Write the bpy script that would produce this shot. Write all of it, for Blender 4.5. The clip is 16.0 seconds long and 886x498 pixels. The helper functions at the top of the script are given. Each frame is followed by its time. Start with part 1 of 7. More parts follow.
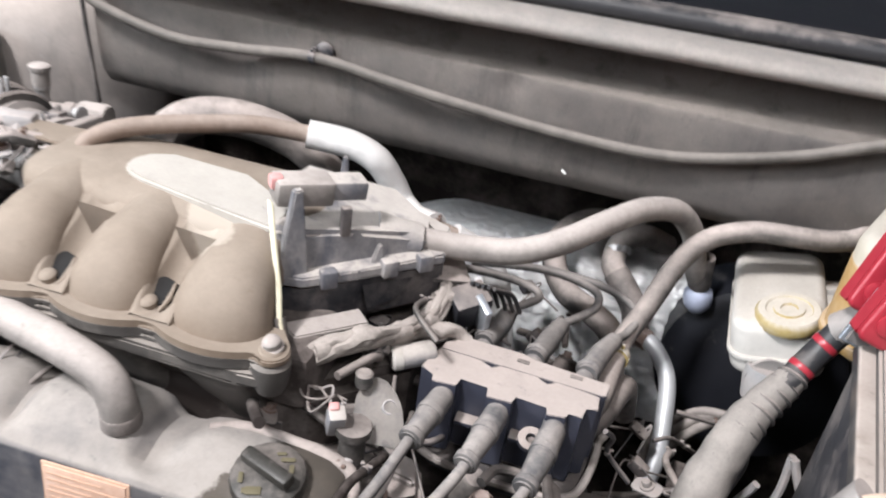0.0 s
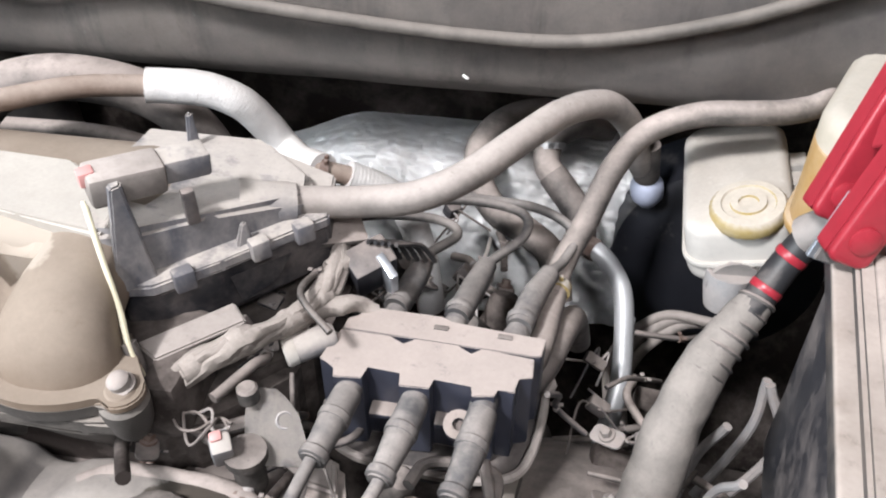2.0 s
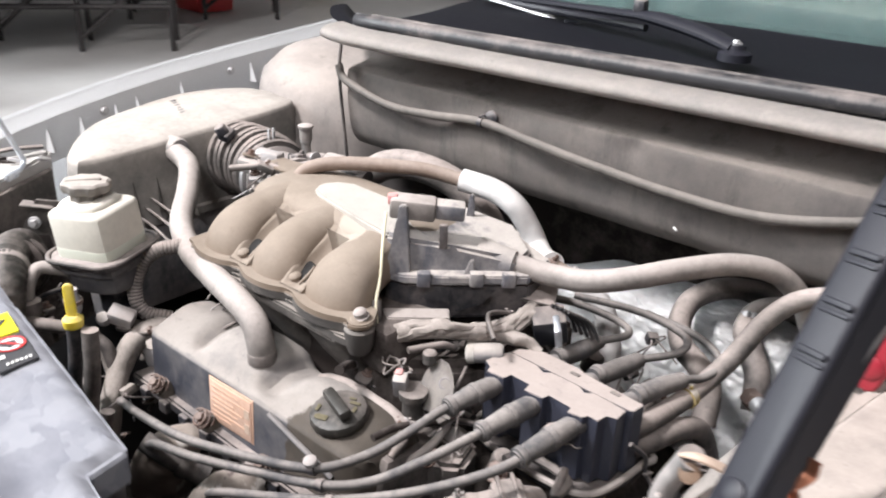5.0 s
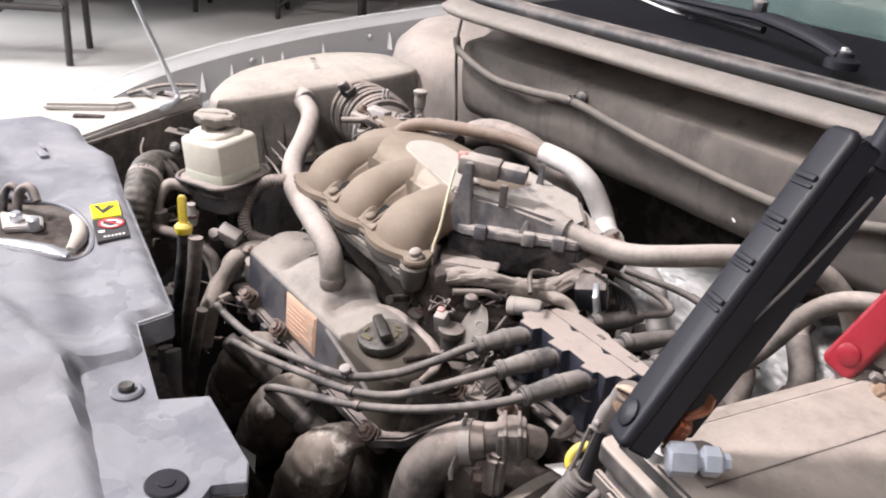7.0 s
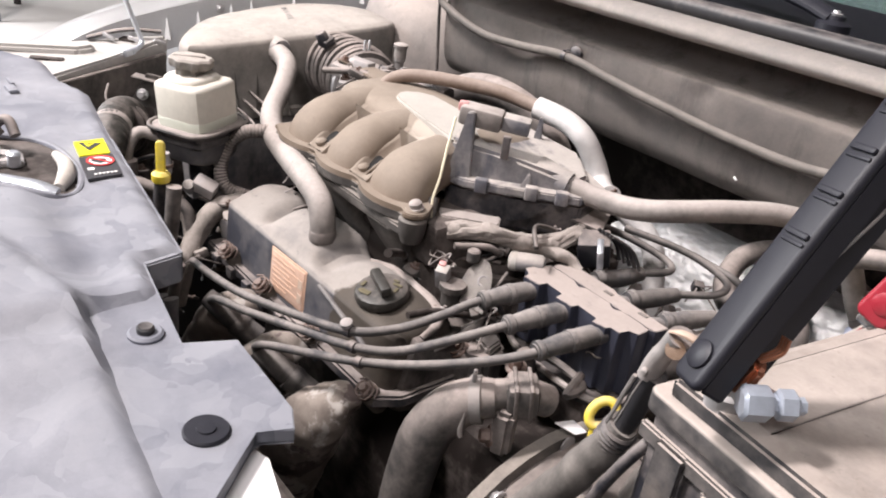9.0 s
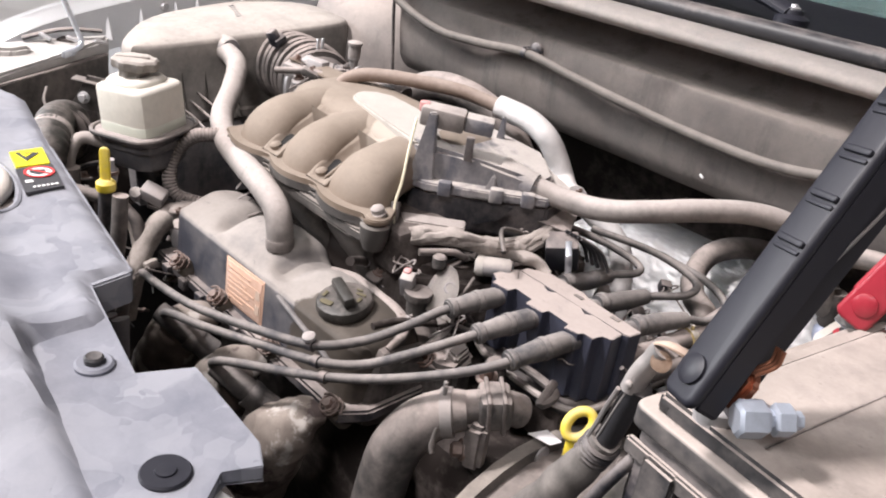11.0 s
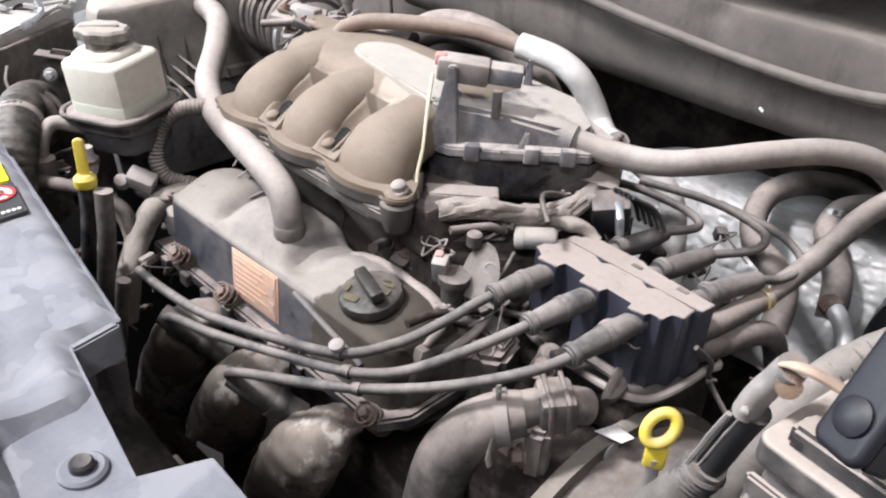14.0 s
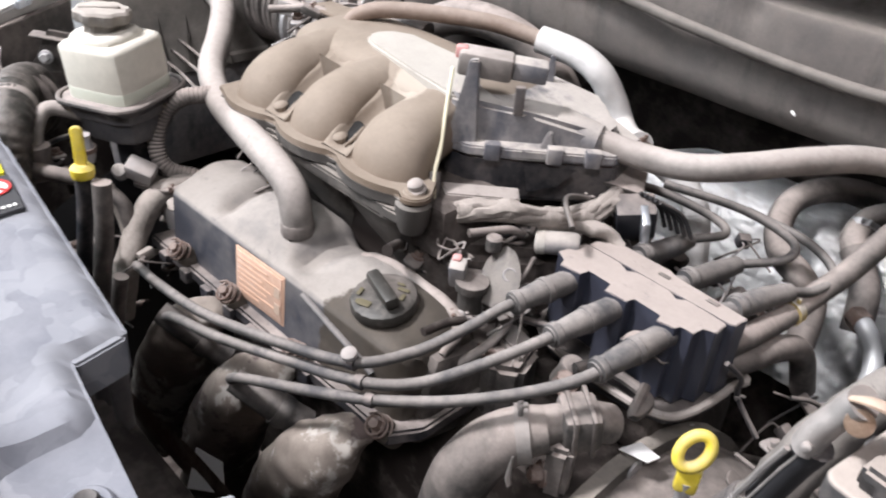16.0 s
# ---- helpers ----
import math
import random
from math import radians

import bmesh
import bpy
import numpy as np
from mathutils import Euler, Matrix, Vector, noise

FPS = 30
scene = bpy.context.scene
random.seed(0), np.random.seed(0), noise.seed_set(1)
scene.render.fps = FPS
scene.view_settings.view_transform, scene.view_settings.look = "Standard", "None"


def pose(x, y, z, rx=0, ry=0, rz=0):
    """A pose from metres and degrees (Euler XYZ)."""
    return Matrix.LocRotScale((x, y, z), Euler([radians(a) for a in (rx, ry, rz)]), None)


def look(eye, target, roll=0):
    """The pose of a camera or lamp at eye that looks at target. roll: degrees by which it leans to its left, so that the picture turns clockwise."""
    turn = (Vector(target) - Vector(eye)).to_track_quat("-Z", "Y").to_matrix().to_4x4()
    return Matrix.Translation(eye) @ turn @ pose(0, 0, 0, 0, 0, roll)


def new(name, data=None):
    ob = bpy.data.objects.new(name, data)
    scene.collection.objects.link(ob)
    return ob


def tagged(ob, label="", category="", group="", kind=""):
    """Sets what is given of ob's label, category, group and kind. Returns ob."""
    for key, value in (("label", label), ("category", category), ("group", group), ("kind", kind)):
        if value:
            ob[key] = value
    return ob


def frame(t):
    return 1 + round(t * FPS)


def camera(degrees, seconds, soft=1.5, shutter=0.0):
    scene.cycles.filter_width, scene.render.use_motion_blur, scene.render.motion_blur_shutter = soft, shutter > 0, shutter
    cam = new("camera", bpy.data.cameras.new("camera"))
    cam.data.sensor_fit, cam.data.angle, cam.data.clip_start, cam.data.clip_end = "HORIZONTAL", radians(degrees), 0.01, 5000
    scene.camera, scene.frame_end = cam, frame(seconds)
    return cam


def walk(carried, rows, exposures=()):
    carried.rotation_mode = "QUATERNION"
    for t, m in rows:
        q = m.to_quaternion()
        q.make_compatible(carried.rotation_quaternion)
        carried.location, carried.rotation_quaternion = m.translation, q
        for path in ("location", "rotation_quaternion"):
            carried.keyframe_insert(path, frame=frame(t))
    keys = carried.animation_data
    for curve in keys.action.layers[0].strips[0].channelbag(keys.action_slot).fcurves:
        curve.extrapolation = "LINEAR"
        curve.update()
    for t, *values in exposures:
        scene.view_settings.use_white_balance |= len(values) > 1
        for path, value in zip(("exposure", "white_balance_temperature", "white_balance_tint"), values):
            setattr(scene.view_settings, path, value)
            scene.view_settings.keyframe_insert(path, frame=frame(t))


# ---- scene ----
cam = camera(56.0, 16.0, soft=2.0, shutter=0.7)
PATH = [
    (0, (0.244, -0.522, 1.391), (-0.1, 1.176, 0.393), 8.5),
    (0.5, (0.218, -0.432, 1.387), (-0.011, 1.206, 0.263), 7.6),
    (1, (0.283, -0.353, 1.409), (0.041, 1.227, 0.207), 1.6),
    (1.5, (0.308, -0.331, 1.394), (0.048, 1.202, 0.135), 1.5),
    (2, (0.285, -0.339, 1.39), (0.036, 1.175, 0.107), 0.1),
    (2.5, (0.291, -0.329, 1.37), (0.14, 1.231, 0.128), 2.3),
    (3, (0.31, -0.322, 1.376), (0.222, 1.233, 0.121), 2.2),
    (3.5, (0.285, -0.371, 1.387), (-0.06, 1.161, 0.15), -2.1),
    (4, (0.294, -0.439, 1.372), (-0.197, 1.063, 0.146), -0.5),
    (4.5, (0.447, -0.479, 1.359), (-0.516, 0.944, 0.336), 0.3),
    (5, (0.6, -0.565, 1.405), (-0.58, 0.825, 0.584), 2.4),
    (7.3, (0.765, -0.542, 1.407), (-0.675, 0.549, 0.548), 5.4),
    (7.5, (0.744, -0.563, 1.38), (-0.668, 0.586, 0.552), 6.7),
    (8, (0.711, -0.55, 1.368), (-0.622, 0.647, 0.48), 8.1),
    (8.5, (0.7, -0.577, 1.361), (-0.581, 0.675, 0.473), 9.6),
    (9, (0.697, -0.59, 1.353), (-0.616, 0.629, 0.464), 8.4),
    (9.5, (0.7, -0.582, 1.371), (-0.58, 0.696, 0.517), 8.3),
    (9.7, (0.695, -0.581, 1.367), (-0.576, 0.695, 0.497), 8.6),
    (11.8, (0.653, -0.574, 1.343), (-0.525, 0.773, 0.45), 9.1),
    (12, (0.655, -0.572, 1.351), (-0.496, 0.794, 0.452), 9.3),
    (12.5, (0.655, -0.526, 1.355), (-0.445, 0.853, 0.413), 6.0),
    (13, (0.631, -0.515, 1.37), (-0.405, 0.911, 0.424), 7.1),
    (13.5, (0.573, -0.513, 1.362), (-0.551, 0.829, 0.394), 5.2),
    (14, (0.54, -0.505, 1.338), (-0.621, 0.74, 0.289), 4.0),
    (14.5, (0.532, -0.51, 1.345), (-0.634, 0.718, 0.281), 4.3),
    (15, (0.493, -0.527, 1.329), (-0.671, 0.71, 0.274), 7.0),
    (15.5, (0.484, -0.507, 1.332), (-0.674, 0.72, 0.258), 6.8),
    (16, (0.491, -0.494, 1.325), (-0.641, 0.762, 0.257), 5.8),
]
walk(cam, [(t, look(eye, target, roll)) for t, eye, target, roll in PATH],
     [(0, 0.0, 6350, 8), (4.2, 0.0, 6350, 8), (5.0, 0.16, 6450, 9), (7.3, -0.05, 6750, 13), (8.2, -0.05, 6750, 13), (9.0, 0.0, 6750, 13), (9.7, -0.05, 6750, 13), (12, 0.14, 6500, 12), (13, 0.0, 6400, 10), (16, 0.02, 6350, 9.5)])

# ---- light ----
world = bpy.data.worlds.new("workshop_air")
scene.world = world
world.use_nodes = True
wbg = world.node_tree.nodes["Background"]
wbg.inputs["Color"].default_value = (0.80, 0.88, 1.0, 1)
wbg.inputs["Strength"].default_value = 0.01


def area_lamp(name, at, target, power, sx, sy, color):
    data = bpy.data.lights.new(name, "AREA")
    data.shape, data.size, data.size_y = "RECTANGLE", sx, sy
    data.energy, data.color = power, color
    ob = new(name, data)
    ob.matrix_world = look(at, target)
    return ob


area_lamp("overhead_light", (-1.3, -1.8, 4.3), (-0.1, 0.1, 0.9), 295, 0.55, 0.55, (1.0, 0.958, 0.955))
# added fill from front right, for sides the main lamp leaves dark
area_lamp("overhead_light", (1.4, -2.6, 4.2), (0.2, 0.2, 0.9), 85, 1.2, 0.5, (1.0, 0.965, 0.975))
# added light hung inside the hall, no door; brightens the floor behind
area_lamp("floor_fill", (-6.4, -3.4, 3.6), (-5.6, 1.6, 0.0), 980, 4.0, 3.0, (0.92, 0.96, 1.0))

# ---- materials ----


def nodes_of(name):
    m = bpy.data.materials.new(name)
    m.use_nodes = True
    nt = m.node_tree
    return m, nt, nt.nodes["Principled BSDF"]


def mathn(nt, op, a, b=None, c=None, clamp=False):
    n = nt.nodes.new("ShaderNodeMath")
    n.operation, n.use_clamp = op, clamp
    for i, v in enumerate((a, b, c)):
        if v is None:
            continue
        if isinstance(v, (int, float)):
            n.inputs[i].default_value = v
        else:
            nt.links.new(v, n.inputs[i])
    return n.outputs[0]


def noisen(nt, scale, detail=4.0, rough=0.6, stretch=None):
    tc = nt.nodes.new("ShaderNodeTexCoord")
    n = nt.nodes.new("ShaderNodeTexNoise")
    n.inputs["Scale"].default_value, n.inputs["Detail"].default_value, n.inputs["Roughness"].default_value = scale, detail, rough
    if stretch:
        mp = nt.nodes.new("ShaderNodeMapping")
        mp.inputs["Scale"].default_value = stretch
        nt.links.new(tc.outputs["Object"], mp.inputs["Vector"])
        nt.links.new(mp.outputs["Vector"], n.inputs["Vector"])
    else:
        nt.links.new(tc.outputs["Object"], n.inputs["Vector"])
    return n.outputs["Fac"]


def mixn(nt, fac, a, b):
    n = nt.nodes.new("ShaderNodeMix")
    n.data_type = "RGBA"
    for sock, v in ((n.inputs["Factor"], fac), (n.inputs["A"], a), (n.inputs["B"], b)):
        if isinstance(v, (int, float)):
            sock.default_value = v
        elif isinstance(v, tuple):
            sock.default_value = (*v, 1)
        else:
            nt.links.new(v, sock)
    return n.outputs["Result"]


DUST = (0.36, 0.310, 0.288)


def dusty(name, base, rough=0.6, dust=0.75, side=0.25, metal=0.0, dcol=DUST, patch=11.0, grain=260.0, bump=0.25, var=0.25, alpha_trans=0.0, coat=0.0, spec=0.5, bare=0.0):
    """Base material under road dust: dust lies on upward faces (dust) and clings to the rest in patches (side)."""
    m, nt, p = nodes_of(name)
    geo = nt.nodes.new("ShaderNodeNewGeometry")
    sep = nt.nodes.new("ShaderNodeSeparateXYZ")
    nt.links.new(geo.outputs["Normal"], sep.inputs[0])
    big, mid, fine = noisen(nt, patch), noisen(nt, patch * 5.3, 6.0, 0.7), noisen(nt, grain, 3.0, 0.7)
    up = mathn(nt, "MULTIPLY_ADD", sep.outputs["Z"], 1.5, -0.22, True)
    lay = mathn(nt, "MULTIPLY_ADD", up, dust - side, side)
    wear = mathn(nt, "MULTIPLY_ADD", mathn(nt, "ADD", mathn(nt, "MULTIPLY", big, 0.65), mathn(nt, "MULTIPLY", mid, 0.35)), 2.6, -1.3)
    own = nt.nodes.new("ShaderNodeObjectInfo").outputs["Random"]
    amount = mathn(nt, "ADD", mathn(nt, "MULTIPLY_ADD", own, 0.16, lay), mathn(nt, "MULTIPLY_ADD", wear, 0.75, -0.08), clamp=True)
    tone = mixn(nt, mid, tuple(c * (1 - var) for c in base), tuple(min(1, c * (1 + var)) for c in base))
    stain = mathn(nt, "MULTIPLY_ADD", noisen(nt, patch * 2.1, 5.0, 0.65), 1.5, -0.25, True)
    dcol = tuple(c * 1.14 for c in dcol)
    dtone = mixn(nt, mathn(nt, "MULTIPLY_ADD", fine, 0.6, mathn(nt, "MULTIPLY", mid, 0.4)), tuple(c * 0.78 for c in dcol), tuple(min(1, c * 1.16) for c in dcol))
    dtone = mixn(nt, stain, mixn(nt, 0.40, dtone, tuple(c * 0.42 for c in dcol)), dtone)
    speck = mathn(nt, "MULTIPLY_ADD", noisen(nt, patch * 9.0, 7.0, 0.75), 8.0, -4.7, True)
    amount = mathn(nt, "MULTIPLY", amount, mathn(nt, "MULTIPLY_ADD", speck, -0.45, 1.0), clamp=True)
    nt.links.new(mixn(nt, amount, tone, dtone), p.inputs["Base Color"])
    p.inputs["Specular IOR Level"].default_value = spec
    nt.links.new(mathn(nt, "MULTIPLY_ADD", amount, 0.92 - rough, mathn(nt, "MULTIPLY_ADD", mid, 0.16, rough - 0.08), True), p.inputs["Roughness"])
    nt.links.new(mathn(nt, "MULTIPLY_ADD", amount, -metal, metal, True), p.inputs["Metallic"])
    if alpha_trans:
        nt.links.new(mathn(nt, "MULTIPLY_ADD", amount, -alpha_trans, alpha_trans, True), p.inputs["Transmission Weight"])
    p.inputs["Coat Weight"].default_value = coat
    b = nt.nodes.new("ShaderNodeBump")
    b.inputs["Strength"].default_value, b.inputs["Distance"].default_value = bump, 0.0012
    nt.links.new(mathn(nt, "ADD", mathn(nt, "MULTIPLY", fine, 0.5), mid), b.inputs["Height"])
    nt.links.new(b.outputs["Normal"], p.inputs["Normal"])
    return m


def plain(name, base, rough=0.5, metal=0.0, var=0.12, scale=30.0, bump=0.08, emit=0.0, trans=0.0, ior=1.45):
    m, nt, p = nodes_of(name)
    n = noisen(nt, scale, 5.0, 0.65)
    nt.links.new(mixn(nt, n, tuple(c * (1 - var) for c in base), tuple(min(1, c * (1 + var)) for c in base)), p.inputs["Base Color"])
    nt.links.new(mathn(nt, "MULTIPLY_ADD", n, 0.2, rough - 0.1, True), p.inputs["Roughness"])
    p.inputs["Metallic"].default_value, p.inputs["Transmission Weight"].default_value, p.inputs["IOR"].default_value = metal, trans, ior
    if emit:
        p.inputs["Emission Color"].default_value, p.inputs["Emission Strength"].default_value = (*base, 1), emit
    b = nt.nodes.new("ShaderNodeBump")
    b.inputs["Strength"].default_value, b.inputs["Distance"].default_value = bump, 0.001
    nt.links.new(n, b.inputs["Height"])
    nt.links.new(b.outputs["Normal"], p.inputs["Normal"])
    return m


M = {
    "intake": dusty("tan_dusty_intake_plastic", (0.155, 0.114, 0.083), 0.6, 0.80, 0.34, dcol=(0.240, 0.200, 0.165), patch=7, bump=0.35),
    "pad": dusty("wiped_pale_pad", (0.30, 0.27, 0.235), 0.6, 1.0, 0.6, dcol=(0.40, 0.375, 0.345), patch=6),
    "housing": dusty("grey_black_plastic", (0.100, 0.108, 0.134), 0.42, 1.08, 0.34, patch=16, dcol=(0.42, 0.385, 0.36)),
    "black": dusty("black_plastic", (0.022, 0.023, 0.029), 0.42, 0.62, 0.06, patch=14),
    "coil": dusty("blue_black_coil_resin", (0.036, 0.039, 0.056), 0.36, 1.35, -0.30, patch=9, bump=0.2),
    "hose": dusty("dusty_rubber_hose", (0.045, 0.043, 0.042), 0.65, 0.92, 0.20, patch=13),
    "lead": dusty("dusty_grey_lead_rubber", (0.055, 0.053, 0.053), 0.6, 0.72, 0.10, patch=19, dcol=(0.285, 0.258, 0.245)),
    "hose_dark": dusty("dark_rubber_hose", (0.028, 0.026, 0.026), 0.6, 0.55, 0.15, patch=12),
    "washer_hose": dusty("brown_grey_washer_hose", (0.045, 0.040, 0.036), 0.6, 0.75, 0.25, patch=9, dcol=(0.20, 0.178, 0.162)),
    "hose_pale": dusty("pale_dusty_hose", (0.10, 0.092, 0.086), 0.7, 1.10, 0.45, patch=12, dcol=(0.38, 0.34, 0.32)),
    "hose_brown": dusty("brown_plastic_tube", (0.15, 0.100, 0.075), 0.6, 0.66, 0.30, patch=14, dcol=(0.34, 0.285, 0.25)),
    "foil": dusty("silver_foil_sleeve", (0.62, 0.61, 0.61), 0.60, 0.45, 0.15, metal=0.15, patch=18, dcol=(0.52, 0.48, 0.45), bump=0.6),
    "heatshield": dusty("crinkled_foil_shield", (0.80, 0.82, 0.85), 0.36, 0.14, -0.1, metal=0.12, patch=9, bump=0.7),
    "firewall": dusty("dusty_grey_firewall", (0.095, 0.092, 0.094), 0.7, 0.85, 0.42, patch=4, dcol=(0.32, 0.28, 0.257), bump=0.3),
    "cowl": dusty("pale_painted_cowl_edge", (0.34, 0.325, 0.315), 0.45, 0.80, 0.60, patch=22, dcol=(0.52, 0.475, 0.445), bump=0.7),
    "rubber": dusty("black_weatherstrip_rubber", (0.024, 0.024, 0.027), 0.5, 0.22, -0.1, patch=12, bump=0.1),
    "oily": dusty("oil_stained_cover", (0.040, 0.034, 0.028), 0.45, 0.42, 0.25, patch=12, dcol=(0.24, 0.20, 0.165)),
    "cap": dusty("black_cap", (0.030, 0.028, 0.025), 0.5, 0.14, 0.06, patch=20),
    "iron": dusty("rusty_cast_iron", (0.095, 0.070, 0.060), 0.45, 0.75, 0.42, patch=11, dcol=(0.30, 0.26, 0.23), bump=0.2),
    "castal": dusty("cast_aluminium", (0.30, 0.29, 0.285), 0.5, 0.70, 0.22, metal=0.6, patch=14, bump=0.5),
    "steel": dusty("zinc_steel", (0.55, 0.56, 0.58), 0.35, 0.50, 0.15, metal=0.9, patch=22),
    "bright": plain("bright_zinc", (0.66, 0.70, 0.76), 0.34, 0.8, 0.25, 90, 0.5),
    "zinc_pale": plain("pale_blue_zinc", (0.40, 0.445, 0.52), 0.36, 0.35, 0.22, 120, 0.4),
    "tape_dull": dusty("dull_loom_tape", (0.075, 0.07, 0.066), 0.8, 0.85, 0.35, patch=18, dcol=(0.25, 0.225, 0.208), bump=0.7, grain=380),
    "tray_grey": dusty("grey_tray_plastic", (0.06, 0.06, 0.068), 0.5, 0.55, 0.15, patch=16, dcol=(0.24, 0.22, 0.21)),
    "lug": dusty("grimy_grey_casting", (0.055, 0.050, 0.047), 0.6, 0.75, 0.10, patch=14, dcol=(0.27, 0.24, 0.215), bump=0.6),
    "alum": plain("dull_aluminium_pipe", (0.50, 0.51, 0.53), 0.46, 0.35, 0.15, 40, 0.2),
    "copper": plain("copper_jaw", (0.36, 0.155, 0.095), 0.34, 0.8, 0.5, 60, 0.4),
    "jaw_dull": dusty("dull_plated_jaw", (0.20, 0.20, 0.205), 0.45, 0.45, 0.15, metal=0.7, patch=40, bump=0.5),
    "crust": dusty("brown_terminal_crust", (0.16, 0.095, 0.06), 0.85, 0.45, 0.25, patch=60, dcol=(0.42, 0.33, 0.26), bump=1.0),
    "rust": dusty("rusty_spring", (0.10, 0.055, 0.040), 0.75, 0.34, 0.10, patch=40),
    "shield": dusty("grey_sight_shield_plastic", (0.118, 0.127, 0.160), 0.50, 0.36, 0.0, patch=5.5, dcol=(0.29, 0.288, 0.308), bump=0.12, grain=500),
    "battery": dusty("dusty_battery_case", (0.035, 0.035, 0.038), 0.5, 1.05, 0.05, patch=8, dcol=(0.38, 0.33, 0.30)),
    "clamp_black": dusty("black_clamp_plastic", (0.014, 0.0145, 0.021), 0.48, -0.8, -0.8, patch=30, bump=0.1, spec=0.35),
    "clamp_red": dusty("red_clamp_plastic", (0.30, 0.022, 0.036), 0.34, -0.8, -0.8, patch=24, bump=0.1),
    "white": dusty("milky_reservoir_plastic", (0.58, 0.56, 0.50), 0.45, 0.55, 0.10, patch=14, dcol=(0.56, 0.52, 0.47), bump=0.08),
    "brake": dusty("dusty_white_reservoir", (0.55, 0.53, 0.505), 0.45, 1.0, 0.15, patch=10, dcol=(0.42, 0.385, 0.35), bump=0.1),
    "fluid": plain("pale_green_fluid", (0.52, 0.54, 0.47), 0.35, 0, 0.1),
    "yellow_cap": dusty("ochre_cap", (0.36, 0.27, 0.09), 0.5, 1.45, 0.20, patch=30, dcol=(0.44, 0.40, 0.35)),
    "degas_pale": dusty("cream_tank_plastic", (0.46, 0.415, 0.33), 0.4, 0.95, 0.30, patch=9, dcol=(0.42, 0.385, 0.34), bump=0.08),
    "degas": dusty("amber_coolant_tank", (0.36, 0.21, 0.060), 0.4, 0.30, 0.0, patch=9, dcol=(0.48, 0.445, 0.395), bump=0.08),
    "yellow": dusty("yellow_handle", (0.80, 0.63, 0.06), 0.4, 0.38, 0.10, patch=40, bump=0.1),
    "booster": dusty("black_booster", (0.016, 0.017, 0.022), 0.30, 0.05, -0.15, patch=12),
    "bluish": plain("bluish_valve_cap", (0.36, 0.39, 0.50), 0.35, 0, 0.15),
    "label": dusty("orange_label", (0.50, 0.300, 0.205), 0.5, 0.30, 0.42, patch=30, dcol=(0.55, 0.42, 0.36), bump=0.05),
    "label_edge": plain("pale_label_border", (0.55, 0.36, 0.265), 0.6, 0, 0.25, 160),
    "sticker_yellow": plain("yellow_sticker", (0.80, 0.72, 0.03), 0.4),
    "sticker_dark": plain("dark_sticker", (0.05, 0.05, 0.055), 0.45),
    "sticker_white": plain("white_print", (0.75, 0.74, 0.73), 0.5),
    "sticker_red": plain("red_print", (0.55, 0.05, 0.05), 0.5),
    "paint": plain("silver_car_paint", (0.66, 0.665, 0.675), 0.34, 0.25, 0.06, 200, 0.03),
    "tape": dusty("cloth_taped_harness", (0.10, 0.09, 0.08), 0.85, 1.05, 0.5, patch=25, dcol=(0.36, 0.32, 0.295), bump=0.8, grain=420),
    "grime": dusty("grimy_metal", (0.036, 0.033, 0.031), 0.6, 0.46, 0.06, patch=13, bump=0.6),
    "panel": dusty("dusty_painted_panel", (0.40, 0.39, 0.385), 0.45, 0.6, 0.2, patch=12, dcol=(0.44, 0.41, 0.38)),
    "cap_dusty": dusty("dusty_black_cap", (0.10, 0.098, 0.095), 0.5, 1.0, 0.62, patch=12, dcol=(0.38, 0.345, 0.315)),
    # metal deep in the bay, its reddish near-black standing for shade
    "deep_shade": dusty("shade_black_bay_metal", (0.020, 0.0135, 0.0115), 0.8, 0.12, 0.04, patch=10, bump=0.4),
    "wire_white": plain("white_wire", (0.70, 0.67, 0.55), 0.5),
    "wire_yellow": plain("yellow_wire", (0.60, 0.56, 0.42), 0.5),
    "pink": plain("pink_lock_tab", (0.58, 0.30, 0.29), 0.5),
    "connector": dusty("grey_connector", (0.30, 0.30, 0.31), 0.5, 0.65, 0.30, patch=30),
    "lever": plain("white_wrapper", (0.80, 0.79, 0.80), 0.6),
    "concrete": plain("workshop_floor", (0.60, 0.58, 0.565), 0.55, 0, 0.18, 2.2, 0.1),
    "wall": plain("workshop_wall", (0.40, 0.39, 0.385), 0.8, 0, 0.1, 1.5),
    "dark_metal": plain("dark_stand_metal", (0.05, 0.045, 0.045), 0.6, 0.3),
    "van": plain("dull_vehicle_paint", (0.20, 0.21, 0.23), 0.4),
    "tyre": plain("tyre_rubber", (0.03, 0.03, 0.032), 0.8),
    "crate_red": plain("red_box_paint", (0.50, 0.05, 0.05), 0.5),
    "crate_yellow": plain("yellow_box_paint", (0.70, 0.48, 0.04), 0.5),
    "glass": plain("windscreen_glass", (0.30, 0.42, 0.41), 0.06, 0, 0.02, 5, 0.0, trans=0.9),
    "crimp_beige": dusty("beige_plastic_flap", (0.42, 0.31, 0.24), 0.6, 0.5, 0.2, patch=30, dcol=(0.5, 0.42, 0.36)),
    # near-black that paints the shade of the bolt pockets
    "hollow": plain("painted_shade_black", (0.008, 0.007, 0.007), 0.9),
    "print": plain("dull_ochre_print", (0.115, 0.10, 0.06), 0.6),
}


